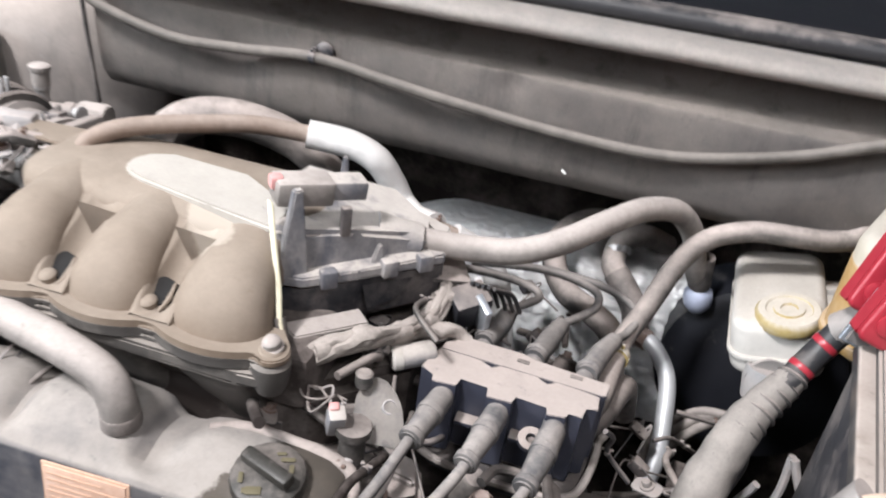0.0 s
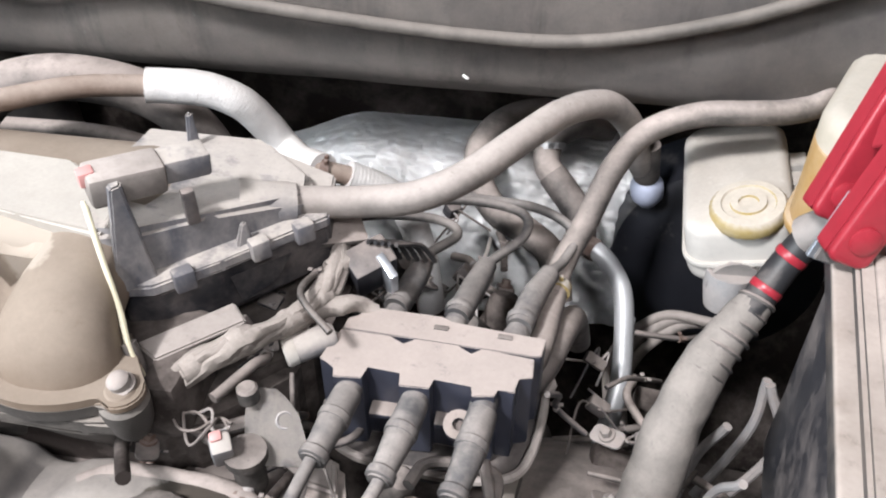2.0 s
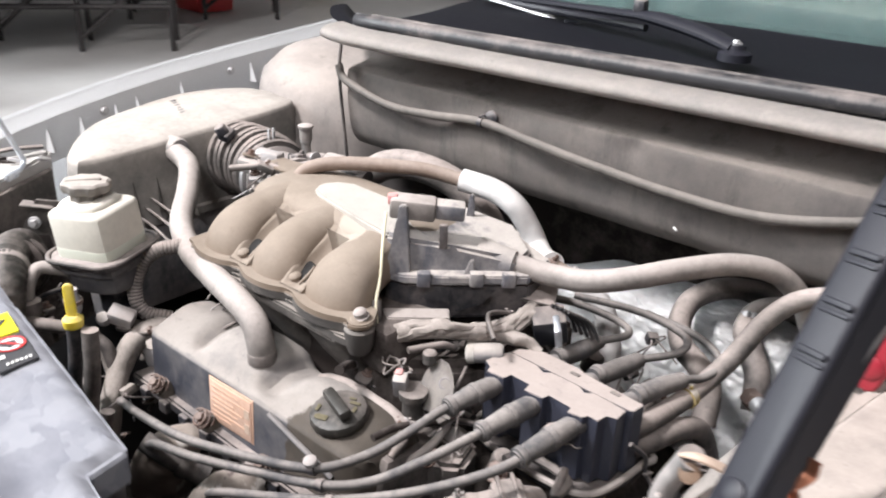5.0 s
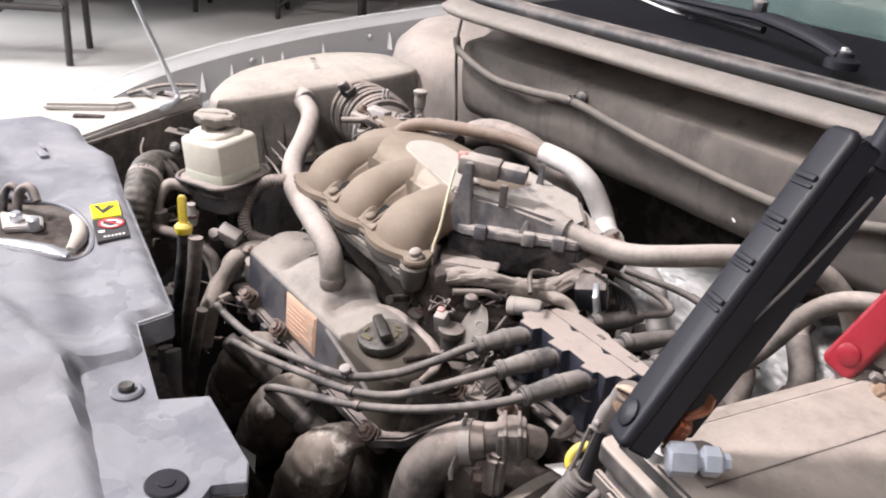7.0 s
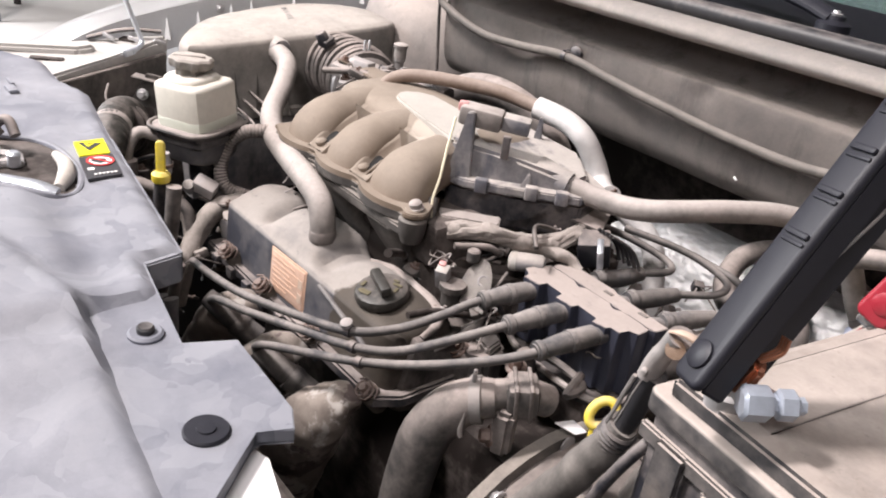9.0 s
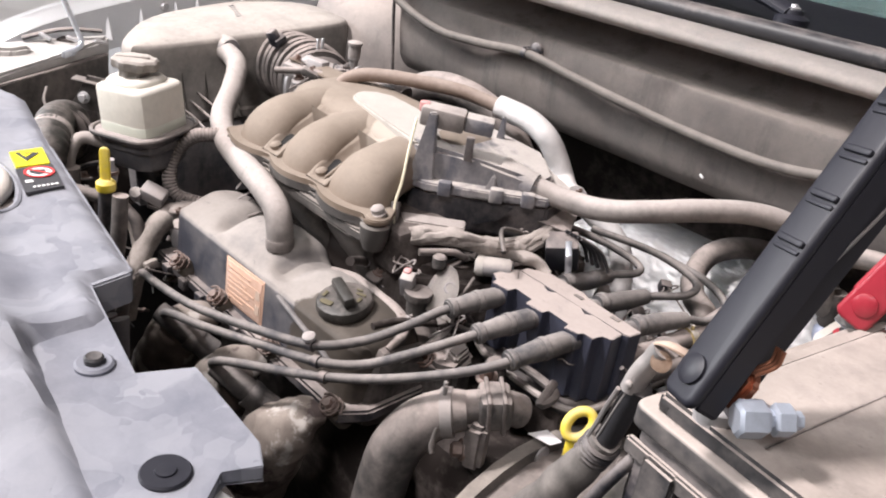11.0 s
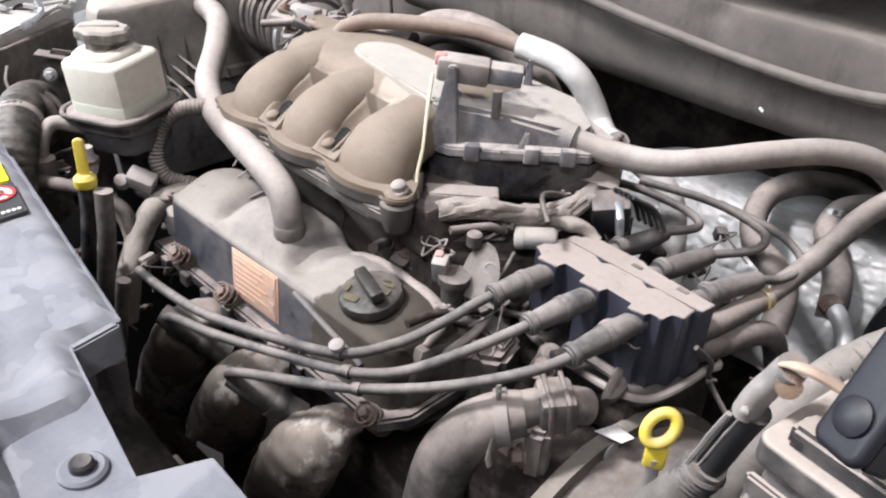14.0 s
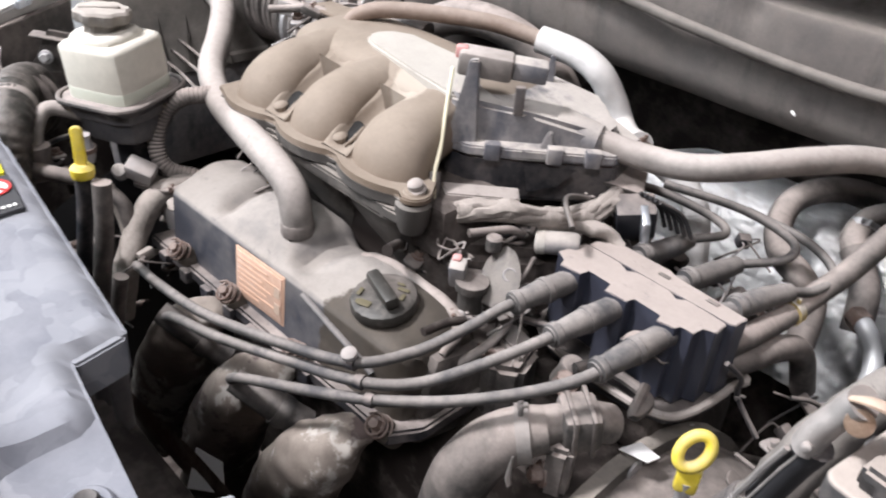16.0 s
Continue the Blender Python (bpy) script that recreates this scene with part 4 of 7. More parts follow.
for p in ((-0.208, 0.000, 0.9500), (-0.110, 0.003, 0.9500), (0.006, -0.004, 0.9500)):
    part("boss", lathed([(0.0115, -0.014), (0.0115, -0.001), (0.0095, 0.001)], p), "intake", man)
    side = p[0] < 0
    part("bolt", lathed([(0.0100, -0.001), (0.0100, 0.0015), (0.0078, 0.0020), (0.0080, 0.0075), (0.0062, 0.0098), (0.0025, 0.0108)], V(*p) + V(-0.004 if side else 0, 0.003, 0.001), (-0.1, -0.25, 1), 18), "intake" if side else "castal", man, "dust-caked bolt head")
    if side:
        # solid block, not a hole: the pocket's shade is its near-black colour
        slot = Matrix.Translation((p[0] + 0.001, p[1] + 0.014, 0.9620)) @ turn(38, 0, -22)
        part("pocket", rprism((0, 0, 0.026, 0.026, 0.010), -0.010, 0.0015, 0.001, slot), "hollow", man, "near-black block painted as shade behind the bolt")
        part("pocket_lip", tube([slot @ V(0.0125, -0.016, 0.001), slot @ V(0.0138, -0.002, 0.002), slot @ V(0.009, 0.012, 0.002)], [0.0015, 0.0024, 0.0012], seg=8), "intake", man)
part("corner_lug", lathed([(0.012, 0), (0.016, 0.010), (0.0175, 0.024), (0.0175, 0.030), (0.015, 0.033)], (0.006, -0.004, 0.908)), "lug", man)

for x in RX:
    bm = bmesh.new()
    rings = []
    for z, cy, w, d, dx in ((0.918, 0.018, 0.046, 0.034, 0.0), (0.902, 0.022, 0.043, 0.034, 0.004), (0.880, 0.032, 0.036, 0.033, 0.012), (0.855, 0.045, 0.033, 0.030, 0.024), (0.82, 0.055, 0.032, 0.028, 0.034)):
        rings.append([V(x + dx + w * math.copysign(abs(math.cos(g)) ** 0.7, math.cos(g)), cy + d * math.copysign(abs(math.sin(g)) ** 0.7, math.sin(g)), z) for g in np.linspace(0, 2 * math.pi, 28, endpoint=False)])
    skin(bm, rings)
    part("lower_runner", bm, "lug", man, "grimy grey lower runner")

# grey housing on the manifold's end, with its sensor plug
hs = thing("throttle_housing", (0.02, 0.16, 0.92), "grey-black plastic manifold housing with ribs and lip", "housing")
plan = [(-0.040, 0.078), (-0.010, 0.085), (0.030, 0.125), (0.090, 0.182), (0.082, 0.215), (0.03, 0.25), (-0.07, 0.235), (-0.075, 0.12)]


def hs_top(x, y):
    return 1.016 - 0.28 * max(0.0, x) - 0.10 * max(0, y - 0.16)


part("body", prism(plan, 0.966, 1.03, 0.006, None, hs_top), "housing", hs)
lip = [(-0.030, 0.066), (0.0, 0.072), (0.040, 0.110), (0.106, 0.176), (0.096, 0.235), (0.03, 0.265), (-0.08, 0.24), (-0.08, 0.12)]
part("lip", prism(lip, 0.964, 0.975, 0.002), "housing", hs)
part("lower_box", prism([(x * 0.98, y + 0.006) for x, y in lip], 0.918, 0.963, 0.003), "black", hs, "black lower half of the housing")
for (x, y), ang in (((0.018, 0.088), 42), ((0.062, 0.132), 44), ((0.09, 0.158), 44)):
    part("lip_clip", boxed((x, y, 0.972), (0.016, 0.012, 0.018), 0.002, turn(0, 0, ang)), "housing", hs)
bm = bmesh.new()
a = [bm.verts.new(q) for q in (V(0.046, 0.106, 0.962), V(0.084, 0.142, 0.962), V(0.074, 0.128, 0.944), V(0.052, 0.108, 0.934))]
bm.faces.new(a)
bmesh.ops.solidify(bm, geom=list(bm.faces), thickness=0.004)
part("rib", bm, "black", hs)
for x, y, top, s in ((-0.014, 0.076, 1.056, 1.0), (0.050, 0.132, 0.992, 0.5), (-0.020, 0.214, 1.034, 0.55)):
    bm = bmesh.new()
    d, o = V(0.71, 0.70, 0), V(0.70, -0.71, 0)
    base = [V(x, y, 0.972) + d * a * s + o * b * s for a, b in ((-0.016, 0.006), (0.016, 0.004), (0.018, -0.010), (-0.012, -0.012))]
    crown = [V(x, y, top) + d * a * s + o * b * s for a, b in ((0.002, -0.003), (0.010, -0.004), (0.012, -0.012), (0.002, -0.012))]
    skin(bm, [base, crown])
    bmesh.ops.bevel(bm, geom=list(bm.edges), offset=0.0015, segments=2, affect="EDGES")
    part("fin", bm, "housing", hs)
part("stud", boxed((0.020, 0.118, 1.018), (0.010, 0.008, 0.03), 0.002, turn(0, 0, 40)), "black", hs)
part("neck", lathed([(0.021, 0), (0.019, 0.02), (0.0165, 0.045)], (0.035, 0.168, 0.985), (0.9, 0.35, -0.12)), "housing", hs)
plug = thing("sensor_plug", (-0.02, 0.12, 1.03), "grey wiring plug with a pink lock tab on the manifold", "connector")
part("plug_body", boxed((-0.020, 0.108, 1.046), (0.054, 0.032, 0.024), 0.004, turn(0, 4, 40)), "hose_pale", plug)
part("plug_socket", boxed((0.010, 0.140, 1.042), (0.036, 0.026, 0.019), 0.003, turn(0, 4, 40)), "housing", plug)
part("lock_tab", boxed((-0.039, 0.093, 1.055), (0.012, 0.012, 0.012), 0.002, turn(0, 0, 40)), "pink", plug, "pink lock tab")
ww = thing("sensor_wires", (-0.01, 0.05, 0.93), "pale and yellow twin wires hanging from the plug", "wire")
for k, mt in ((0, "wire_white"), (1, "wire_yellow")):
    o = 0.0042 * k
    part("wire", tube([(-0.041 + o, 0.084 - o, 1.040), (-0.028 + o, 0.066 - o, 1.010), (-0.014 + o, 0.048 - o, 0.977), (-0.006 + o, 0.034 - o, 0.955), (0.004 + o, 0.026 - o, 0.932)], 0.0018, seg=8), mt, ww)
part("sleeve", tube([(-0.005, 0.034, 0.955), (0.001, 0.028, 0.938), (0.006, 0.02, 0.915)], 0.006, seg=10), "hose_dark", ww)

# ---- valve cover ----
vc = thing("valve_cover", (-0.11, -0.05, 0.77), "black valve cover under thick dust with three humps", "valve cover")
bm = bmesh.new()
rings = []


def cover_ring(x, top, scale=1.0):
    prof = [(-0.0975, 0.772), (-0.096, 0.800), (-0.0945, 0.838), (-0.0925, 0.8465), (-0.086, 0.8515), (-0.067, top - 0.0075), (-0.042, top), (-0.018, top - 0.003), (0.000, top - 0.010), (0.007, top - 0.020), (0.011, 0.826), (0.014, 0.800)]
    c = (-0.045, 0.80)
    return [V(x, c[0] + (y - c[0]) * scale, max(z, 0.772) if scale == 1 else c[1] + (z - c[1]) * (0.5 + 0.5 * scale)) for y, z in [(q.y, q.z) for q in spline([(0, y, z) for y, z in prof], 4)[0]]]


for x, top, s in ((-0.303, 0.850, 0.72), (-0.299, 0.862, 0.88), (-0.290, 0.868, 1), (-0.27, 0.871, 1), (-0.235, 0.871, 1), (-0.224, 0.869, 1), (-0.217, 0.863, 1), (-0.211, 0.8575, 1), (-0.205, 0.8575, 1), (-0.199, 0.864, 1), (-0.190, 0.872, 1), (-0.17, 0.876, 1), (-0.14, 0.878, 1), (-0.105, 0.876, 1), (-0.092, 0.872, 1), (-0.086, 0.864, 1), (-0.078, 0.8555, 1), (-0.066, 0.854, 1), (-0.056, 0.857, 1), (-0.046, 0.863, 1), (-0.03, 0.867, 1), (0.0, 0.866, 1), (0.03, 0.864, 1), (0.070, 0.861, 1), (0.086, 0.856, 0.96), (0.096, 0.847, 0.86), (0.100, 0.836, 0.72)):
    rings.append(cover_ring(x, top, s))
skin(bm, rings)
part("cover_shell", bm, M["valve_cover"], vc)
part("cover_flange", prism([(-0.33, -0.108), (0.10, -0.112), (0.118, -0.08), (0.118, 0.0), (0.10, 0.022), (-0.32, 0.022)], 0.760, 0.776, 0.003), "black", vc)
part("front_ridge", tube([(-0.045, -0.0955, 0.8430), (-0.010, -0.0975, 0.8360), (0.033, -0.0985, 0.8260), (0.062, -0.0975, 0.8150)], 0.0036, flat=0.8), "tray_grey", vc)
part("rear_rail", tube([(-0.042, -0.024, 0.8620), (-0.018, -0.0105, 0.8595), (0.030, -0.0060, 0.8560), (0.080, -0.0110, 0.8520), (0.098, -0.028, 0.845), (0.102, -0.050, 0.837)], [0.004, 0.0070, 0.0075, 0.0075, 0.006, 0.004], flat=0.8, lump=0.001), "hose", vc, "pale dusty rear edge of the cover")
part("label_frame", boxed((-0.1165, -0.0965, 0.8145), (0.082, 0.002, 0.0600), 0.0006, turn(-2, 0, 2)), "label_edge", vc)
lab = part("label", boxed((-0.1165, -0.0977, 0.8145), (0.076, 0.002, 0.0540), 0.0006, turn(-2, 0, 2)), "label", vc, "worn orange printed label on the front face")
for dz, w, dx in ((0.020, 0.050, -0.010), (0.013, 0.062, -0.004), (0.006, 0.040, -0.014), (0.000, 0.058, -0.006), (-0.007, 0.046, -0.010), (-0.014, 0.060, -0.004), (-0.020, 0.034, -0.016)):
    part("print_bar", boxed((-0.1165 + dx, -0.0991 + dz * 0.035 + dx * 0.035, 0.8145 + dz), (w, 0.0006, 0.0022), 0, turn(-2, 0, 2)), "label_edge", lab)
for dz in (-0.012, 0.008):
    part("print_mark", boxed((-0.0855, -0.0980 + dz * 0.035, 0.8145 + dz), (0.009, 0.0006, 0.012), 0, turn(-2, 0, 2)), "crimp_beige", lab)


def spring_bolt(at, d):
    """A flat coil of spring wire round a bolt."""
    u = V(1, 0, 0)
    w = d.cross(u)
    return tube([V(*at) + d * 0.0010 * k + (u * math.cos(0.8 * k) + w * math.sin(0.8 * k)) * (0.0120 - 0.00012 * k) for k in range(20)], 0.0014, seg=6, n=2)


SD = V(0.05, -0.62, 0.78).normalized()
for x, z in ((-0.254, 0.788), (-0.154, 0.785), (-0.036, 0.780), (0.090, 0.775)):
    at = V(x, -0.1085, z)
    part("bolt_pillar", lathed([(0.0125, -0.030), (0.0120, -0.004), (0.0105, 0.0)], at, SD, 18), "oily", vc)
    st = part("bolt_spring", spring_bolt(at, SD), "rust", vc, "rusty coil spring bolt")
    part("bolt", bolt_bm(at + SD * 0.004, SD, 0.0058, 0.012, 1.4), "rust", st)
for k in range(7):
    part("edge_tooth", boxed((-0.29 + 0.045 * k, -0.111, 0.764), (0.016, 0.010, 0.016), 0.002), "black", vc)

cap = thing("oil_filler_cap", (0.040, -0.062, 0.863), "black oil filler cap with a raised grip bar", "cap")
part("skirt", lathed([(0.0300, 0), (0.0322, 0.003), (0.0322, 0.009), (0.0308, 0.0125), (0.027, 0.0145), (0.004, 0.015)], (0.033, -0.0585, 0.858), (0, -0.2, 1), 40, flutes=20, flute=0.012), "cap", cap)
part("grip", boxed((0.033, -0.0635, 0.8795), (0.052, 0.0135, 0.012), 0.0035, turn(11, 0, -20)), "cap", cap)
for dx, dy, w, h in ((-0.004, -0.0215, 0.013, 0.0075), (-0.020, -0.013, 0.004, 0.010), (0.012, 0.017, 0.012, 0.004), (0.019, 0.009, 0.004, 0.008), (-0.012, -0.024, 0.003, 0.005), (0.004, 0.021, 0.008, 0.003)):
    part("embossed_mark", rprism((0, 0, w, h, 0.001), 0, 0.0008, 0.0003, Matrix.Translation((0.033 + dx * 0.92, -0.0620 + dy * 0.92, 0.8735 + 0.184 * dy)) @ turn(11, 0, 20)), "print", cap)

# ---- breather hose from the valve cover to the air box ----
pcv = thing("breather_hose", (-0.108, -0.055, 0.885), "pale dusty rubber breather hose", "hose")
part("hose", tube([(-0.107, -0.055, 0.868), (-0.110, -0.055, 0.895), (-0.125, -0.052, 0.915), (-0.17, -0.045, 0.926), (-0.24, -0.028, 0.925), (-0.325, -0.005, 0.925), (-0.40, 0.030, 0.934), (-0.455, 0.078, 0.953), (-0.505, 0.114, 0.976), (-0.585, 0.13, 0.982)], 0.0165, n=8, seg=18), "hose_pale", pcv)

part("cuff", lathed([(0.0170, 0), (0.0175, 0.002), (0.0175, 0.012), (0.0168, 0.014)], (-0.107, -0.055, 0.868), (-0.06, 0, 1), 20), "hose", pcv, "dusty rubber cuff at the cover")

# ---- coil pack ----
coil = thing("ignition_coil_pack", (0.21, 0.10, 0.84), "blue-black ignition coil pack with dust-caked top", "coil pack")
L = 0.0535
TX = (0.144, 0.1965, 0.249)
front = [(0.117, 0.086), (0.131, 0.078), (0.132, 0.069), (0.155, 0.071), (0.156, 0.083), (0.183, 0.081), (0.184, 0.068), (0.208, 0.069), (0.209, 0.079), (0.239, 0.0765), (0.240, 0.0665), (0.2575, 0.0695), (0.2585, 0.0765), (0.2715, 0.0750), (0.2730, 0.0895), (0.2840, 0.0920), (0.2835, 0.1120),
         (0.242, 0.1165), (0.234, 0.1085), (0.222, 0.1170), (0.187, 0.1180), (0.179, 0.1105), (0.167, 0.1185), (0.126, 0.1200), (0.122, 0.108)]
strip = [(0.1265, 0.1215), (0.2840, 0.1150), (0.2890, 0.1170), (0.2915, 0.1360), (0.214, 0.1420), (0.205, 0.1480), (0.141, 0.1500), (0.137, 0.1380), (0.128, 0.1340)]
part("winding_block", prism(front, 0.826, 0.9055, 0.0007), "coil", coil)
part("rear_strip", prism(strip, 0.826, 0.9045, 0.0007), "coil", coil, "rear rail with core slots")
part("core_filler", prism([(0.130, 0.110), (0.280, 0.105), (0.280, 0.124), (0.130, 0.130)], 0.83, 0.896, 0.001), "coil", coil)
for k, x in enumerate(TX):
    if k < 2:
        # block stands proud of the rail; its dark colour gives the slot's shade
        part("core_slot", boxed((x + 0.062, 0.1345 - 0.002 * k, 0.9045), (0.012, 0.005, 0.002), 0.0004, turn(0, 0, -3)), "grime", coil, "dark raised block painted as the shade of a slot")
        part("ledge", boxed((x + 0.0265, 0.0745 - 0.002 * k, 0.866), (0.024, 0.015, 0.005), 0.0015), "coil", coil)
    part("tower", lathed([(0.0105, -0.010), (0.0105, 0.006), (0.0085, 0.008), (0.0085, 0.022)], (x, 0.072, 0.891), (-0.12, -1, 0.02), 20), "lead", coil)
    part("tower", lathed([(0.0115, -0.006), (0.0115, 0.014), (0.0095, 0.016), (0.0095, 0.028)], (x + 0.016, 0.144 - 0.003 * k, 0.888), (0.1, 1, 0.0), 20), "lead", coil)
rim = [(0.111, 0.108), (0.116, 0.078), (0.143, 0.058), (0.18, 0.051), (0.212, 0.048), (0.252, 0.0490), (0.277, 0.058), (0.288, 0.078), (0.294, 0.11), (0.296, 0.142), (0.294, 0.166), (0.20, 0.172)]
part("base_plate", prism(rim, 0.814, 0.8225, 0.002), "rubber", coil, "dark curved base plate")
part("base_rim", tube([(x, y, 0.8255) for x, y in rim], 0.0042, seg=8, n=5, flat=0.9), "hose_pale", coil, "pale dusty rim of the base")
part("drip_line", tube([(0.244, 0.0640, 0.868), (0.250, 0.0634, 0.872), (0.2572, 0.0645, 0.870), (0.2575, 0.0780, 0.864)], 0.0010, seg=6), "hose_pale", coil)
part("mount_ear", lathed([(0.012, 0), (0.012, 0.006), (0.005, 0.006), (0.005, 0)], (0.232, 0.060, 0.876), (0, -0.35, 1), 20), "coil", coil)
# leg takes the near-black that stands for shade below the coil
part("mount_leg", boxed((0.215, 0.10, 0.79), (0.10, 0.08, 0.06), 0.006), "deep_shade", coil)

# ---- plug leads ----
FR = [[(0.1445, 0.064, 0.893), (0.139, 0.030, 0.893), (0.131, -0.008, 0.889), (0.120, -0.048, 0.876), (0.104, -0.092, 0.864), (0.078, -0.136, 0.860), (0.0, -0.160, 0.846), (-0.10, -0.172, 0.823), (-0.20, -0.165, 0.798), (-0.285, -0.150, 0.772)],
      [(0.197, 0.062, 0.894), (0.191, 0.024, 0.893), (0.182, -0.018, 0.888), (0.160, -0.064, 0.873), (0.128, -0.106, 0.854), (0.090, -0.137, 0.847), (0.015, -0.158, 0.833), (-0.08, -0.173, 0.808), (-0.16, -0.172, 0.782), (-0.200, -0.167, 0.757)],
      [(0.2495, 0.060, 0.895), (0.244, 0.018, 0.894), (0.235, -0.026, 0.888), (0.208, -0.066, 0.876), (0.160, -0.104, 0.855), (0.102, -0.135, 0.834), (0.04, -0.158, 0.815), (-0.02, -0.173, 0.794), (-0.052, -0.174, 0.775), (-0.064, -0.168, 0.760)]]
for w in FR:
    ld = thing("spark_plug_lead", w[0], "dusty rubber plug lead running over the valve cover", "ignition lead", "front plug leads")
    part("cable", tube(w[1:], 0.0052, n=8, seg=12), "lead", ld)
    bt = part("boot", tube([w[0], V(*w[0]).lerp(V(*w[1]), 0.5), w[1], V(*w[1]).lerp(V(*w[2]), 0.75)], [0.0115, 0.0120, 0.0112, 0.0088], n=8, seg=18), "lead", ld, "ribbed dusty rubber boot")
    d = (V(*w[2]) - V(*w[1])).normalized()
    for k, q in enumerate((V(*w[0]).lerp(V(*w[1]), 0.72), V(*w[1]).lerp(V(*w[2]), 0.62))):
        part("collar", lathed([(0.0112 - 0.0015 * k, -0.005), (0.0128 - 0.0015 * k, -0.003), (0.0128 - 0.0015 * k, 0.003), (0.0112 - 0.0015 * k, 0.004)], q, d, 18), "lead", bt)
for k in range(3):
    x = 0.160 + k * L
    y = 0.152 - 0.003 * k
    ends = [[(0.20, 0.262, 0.900), (0.18, 0.275, 0.905), (0.13, 0.262, 0.915), (0.09, 0.232, 0.925)],
            [(0.262, 0.278, 0.895), (0.255, 0.300, 0.905), (0.20, 0.290, 0.920), (0.12, 0.262, 0.925)],
            [(0.302, 0.262, 0.885), (0.308, 0.290, 0.895), (0.27, 0.305, 0.908), (0.20, 0.302, 0.915)]][k]
    ld = thing("spark_plug_lead", (x, y, 0.89), "short dusty plug lead behind the coil pack", "ignition lead", "rear plug leads")
    mid = (x + 0.010, y + 0.055, 0.889)
    tip = (x + 0.014 + 0.004 * k, y + 0.088, 0.889)
    part("cable", tube([mid, tip] + ends, 0.0048, n=8, seg=12), "lead", ld)
    bt = part("boot", tube([(x + 0.001, y + 0.012, 0.891), mid, tip], [0.0112, 0.0115, 0.0092], seg=18), "lead", ld)
    part("collar", lathed([(0.0116, -0.004), (0.0128, -0.002), (0.0128, 0.002), (0.0116, 0.004)], (x + 0.002, y + 0.022, 0.891), (0.1, 1, 0), 18), "lead", bt)
sep = thing("lead_separator", (0.072, -0.138, 0.83), "small clip holding three plug leads together", "clip")
for k, q in enumerate(((0.078, -0.136, 0.860), (0.090, -0.137, 0.847), (0.102, -0.135, 0.834))):
    part("ring", clamp_bm(q, (0.95, 0.3, 0.1), 0.0065, 0.008, False), "black", sep)
part("button", lathed([(0.007, 0), (0.007, 0.004), (0.004, 0.006)], (0.077, -0.138, 0.868), (0, -0.3, 1)), "connector", sep, "pale plastic button")

# ---- air box and intake duct ----
abx = thing("air_box", (-0.66, 0.15, 0.85), "dusty black air filter box with a sloping lid", "air box")
aplan = [(-0.575, -0.035), (-0.560, 0.03), (-0.552, 0.16), (-0.552, 0.36), (-0.600, 0.392), (-0.70, 0.385), (-0.772, 0.29), (-0.765, 0.15), (-0.72, 0.05), (-0.62, -0.030)]
apath = [(q.x, q.y) for q in spline([(x, y, 0) for x, y in aplan + aplan[:1]], 5)[0][:-1]]
acx, acy = -0.66, 0.18


def shell(steps, rise):
    """Rounded box on the air box plan: (inset, height) from the base up."""
    bm = bmesh.new()
    rings = []
    for inset, z in steps:
        ring = []
        for x, y in apath:
            d = V(x - acx, y - acy, 0)
            q = V(x, y, z) - d.normalized() * inset
            ring.append(q + V(0, 0, rise * (q.y + 0.03) * soft(z, 0.93, 0.99)))
        rings.append(ring)
    skin(bm, rings)
    return bm


part("tray", shell([(0.02, 0.72), (0.012, 0.80), (0.006, 0.865)], 0.0), "housing", abx)
part("lid", shell([(0.0, 0.868), (0.0, 0.880), (0.004, 0.884), (0.007, 0.968), (0.009, 0.984), (0.0115, 0.9895), (0.0155, 0.992), (0.05, 0.9945), (0.085, 0.996)], 0.075), "cap_dusty", abx, "pale dust-caked lid")
for y in (0.005, 0.045, 0.085, 0.14):
    bm = bmesh.new()
    x0 = -0.566 + 0.05 * min(y, 0.1)
    a = [bm.verts.new(q) for q in (V(x0 - 0.02, y, 0.872), V(x0 + 0.024, y + 0.006, 0.872), V(x0 + 0.010, y + 0.005, 0.905), V(x0 - 0.003, y + 0.004, 0.976), V(x0 - 0.02, y + 0.002, 0.976))]
    bm.faces.new(a)
    bmesh.ops.solidify(bm, geom=list(bm.faces), thickness=0.007)
    part("lid_rib", bm, "cap_dusty", abx)
part("port", lathed([(0.020, 0), (0.019, 0.02), (0.017, 0.024)], (-0.575, 0.13, 0.985), (1, 0, 0)), "housing", abx)
for k, (x, y, w) in enumerate(((-0.655, 0.205, 0.013), (-0.668, 0.210, 0.013), (-0.681, 0.215, 0.010), (-0.697, 0.221, 0.013), (-0.711, 0.226, 0.012), (-0.725, 0.231, 0.010))):
    part("moulded_letter_bar", boxed((x, y, 0.9955 + 0.075 * (y + 0.03)), (0.006, w, 0.0016), 0.0005, turn(4, 0, 18)), "tray_grey", abx)
duct = thing("intake_duct", (-0.47, 0.215, 0.90), "corrugated dusty rubber intake duct", "duct")
core = [(-0.575, 0.238, 0.950), (-0.52, 0.236, 0.956), (-0.46, 0.227, 0.958), (-0.415, 0.215, 0.955)]
part("bellows", tube(core, 0.050, seg=30), "hose_dark", duct)
along, _ = spline(core, 8)
for k in range(9):
    i = 2 + (len(along) - 5) * k // 8
    part("rib", lathed([(0.050, -0.0055), (0.058, -0.0042), (0.0605, 0.0), (0.058, 0.0042), (0.050, 0.0055)], along[i], along[i + 1] - along[i - 1], 32), "hose", duct)
part("band", clamp_bm((-0.425, 0.216, 0.955), (1, -0.2, 0), 0.054, 0.012), "steel", duct)
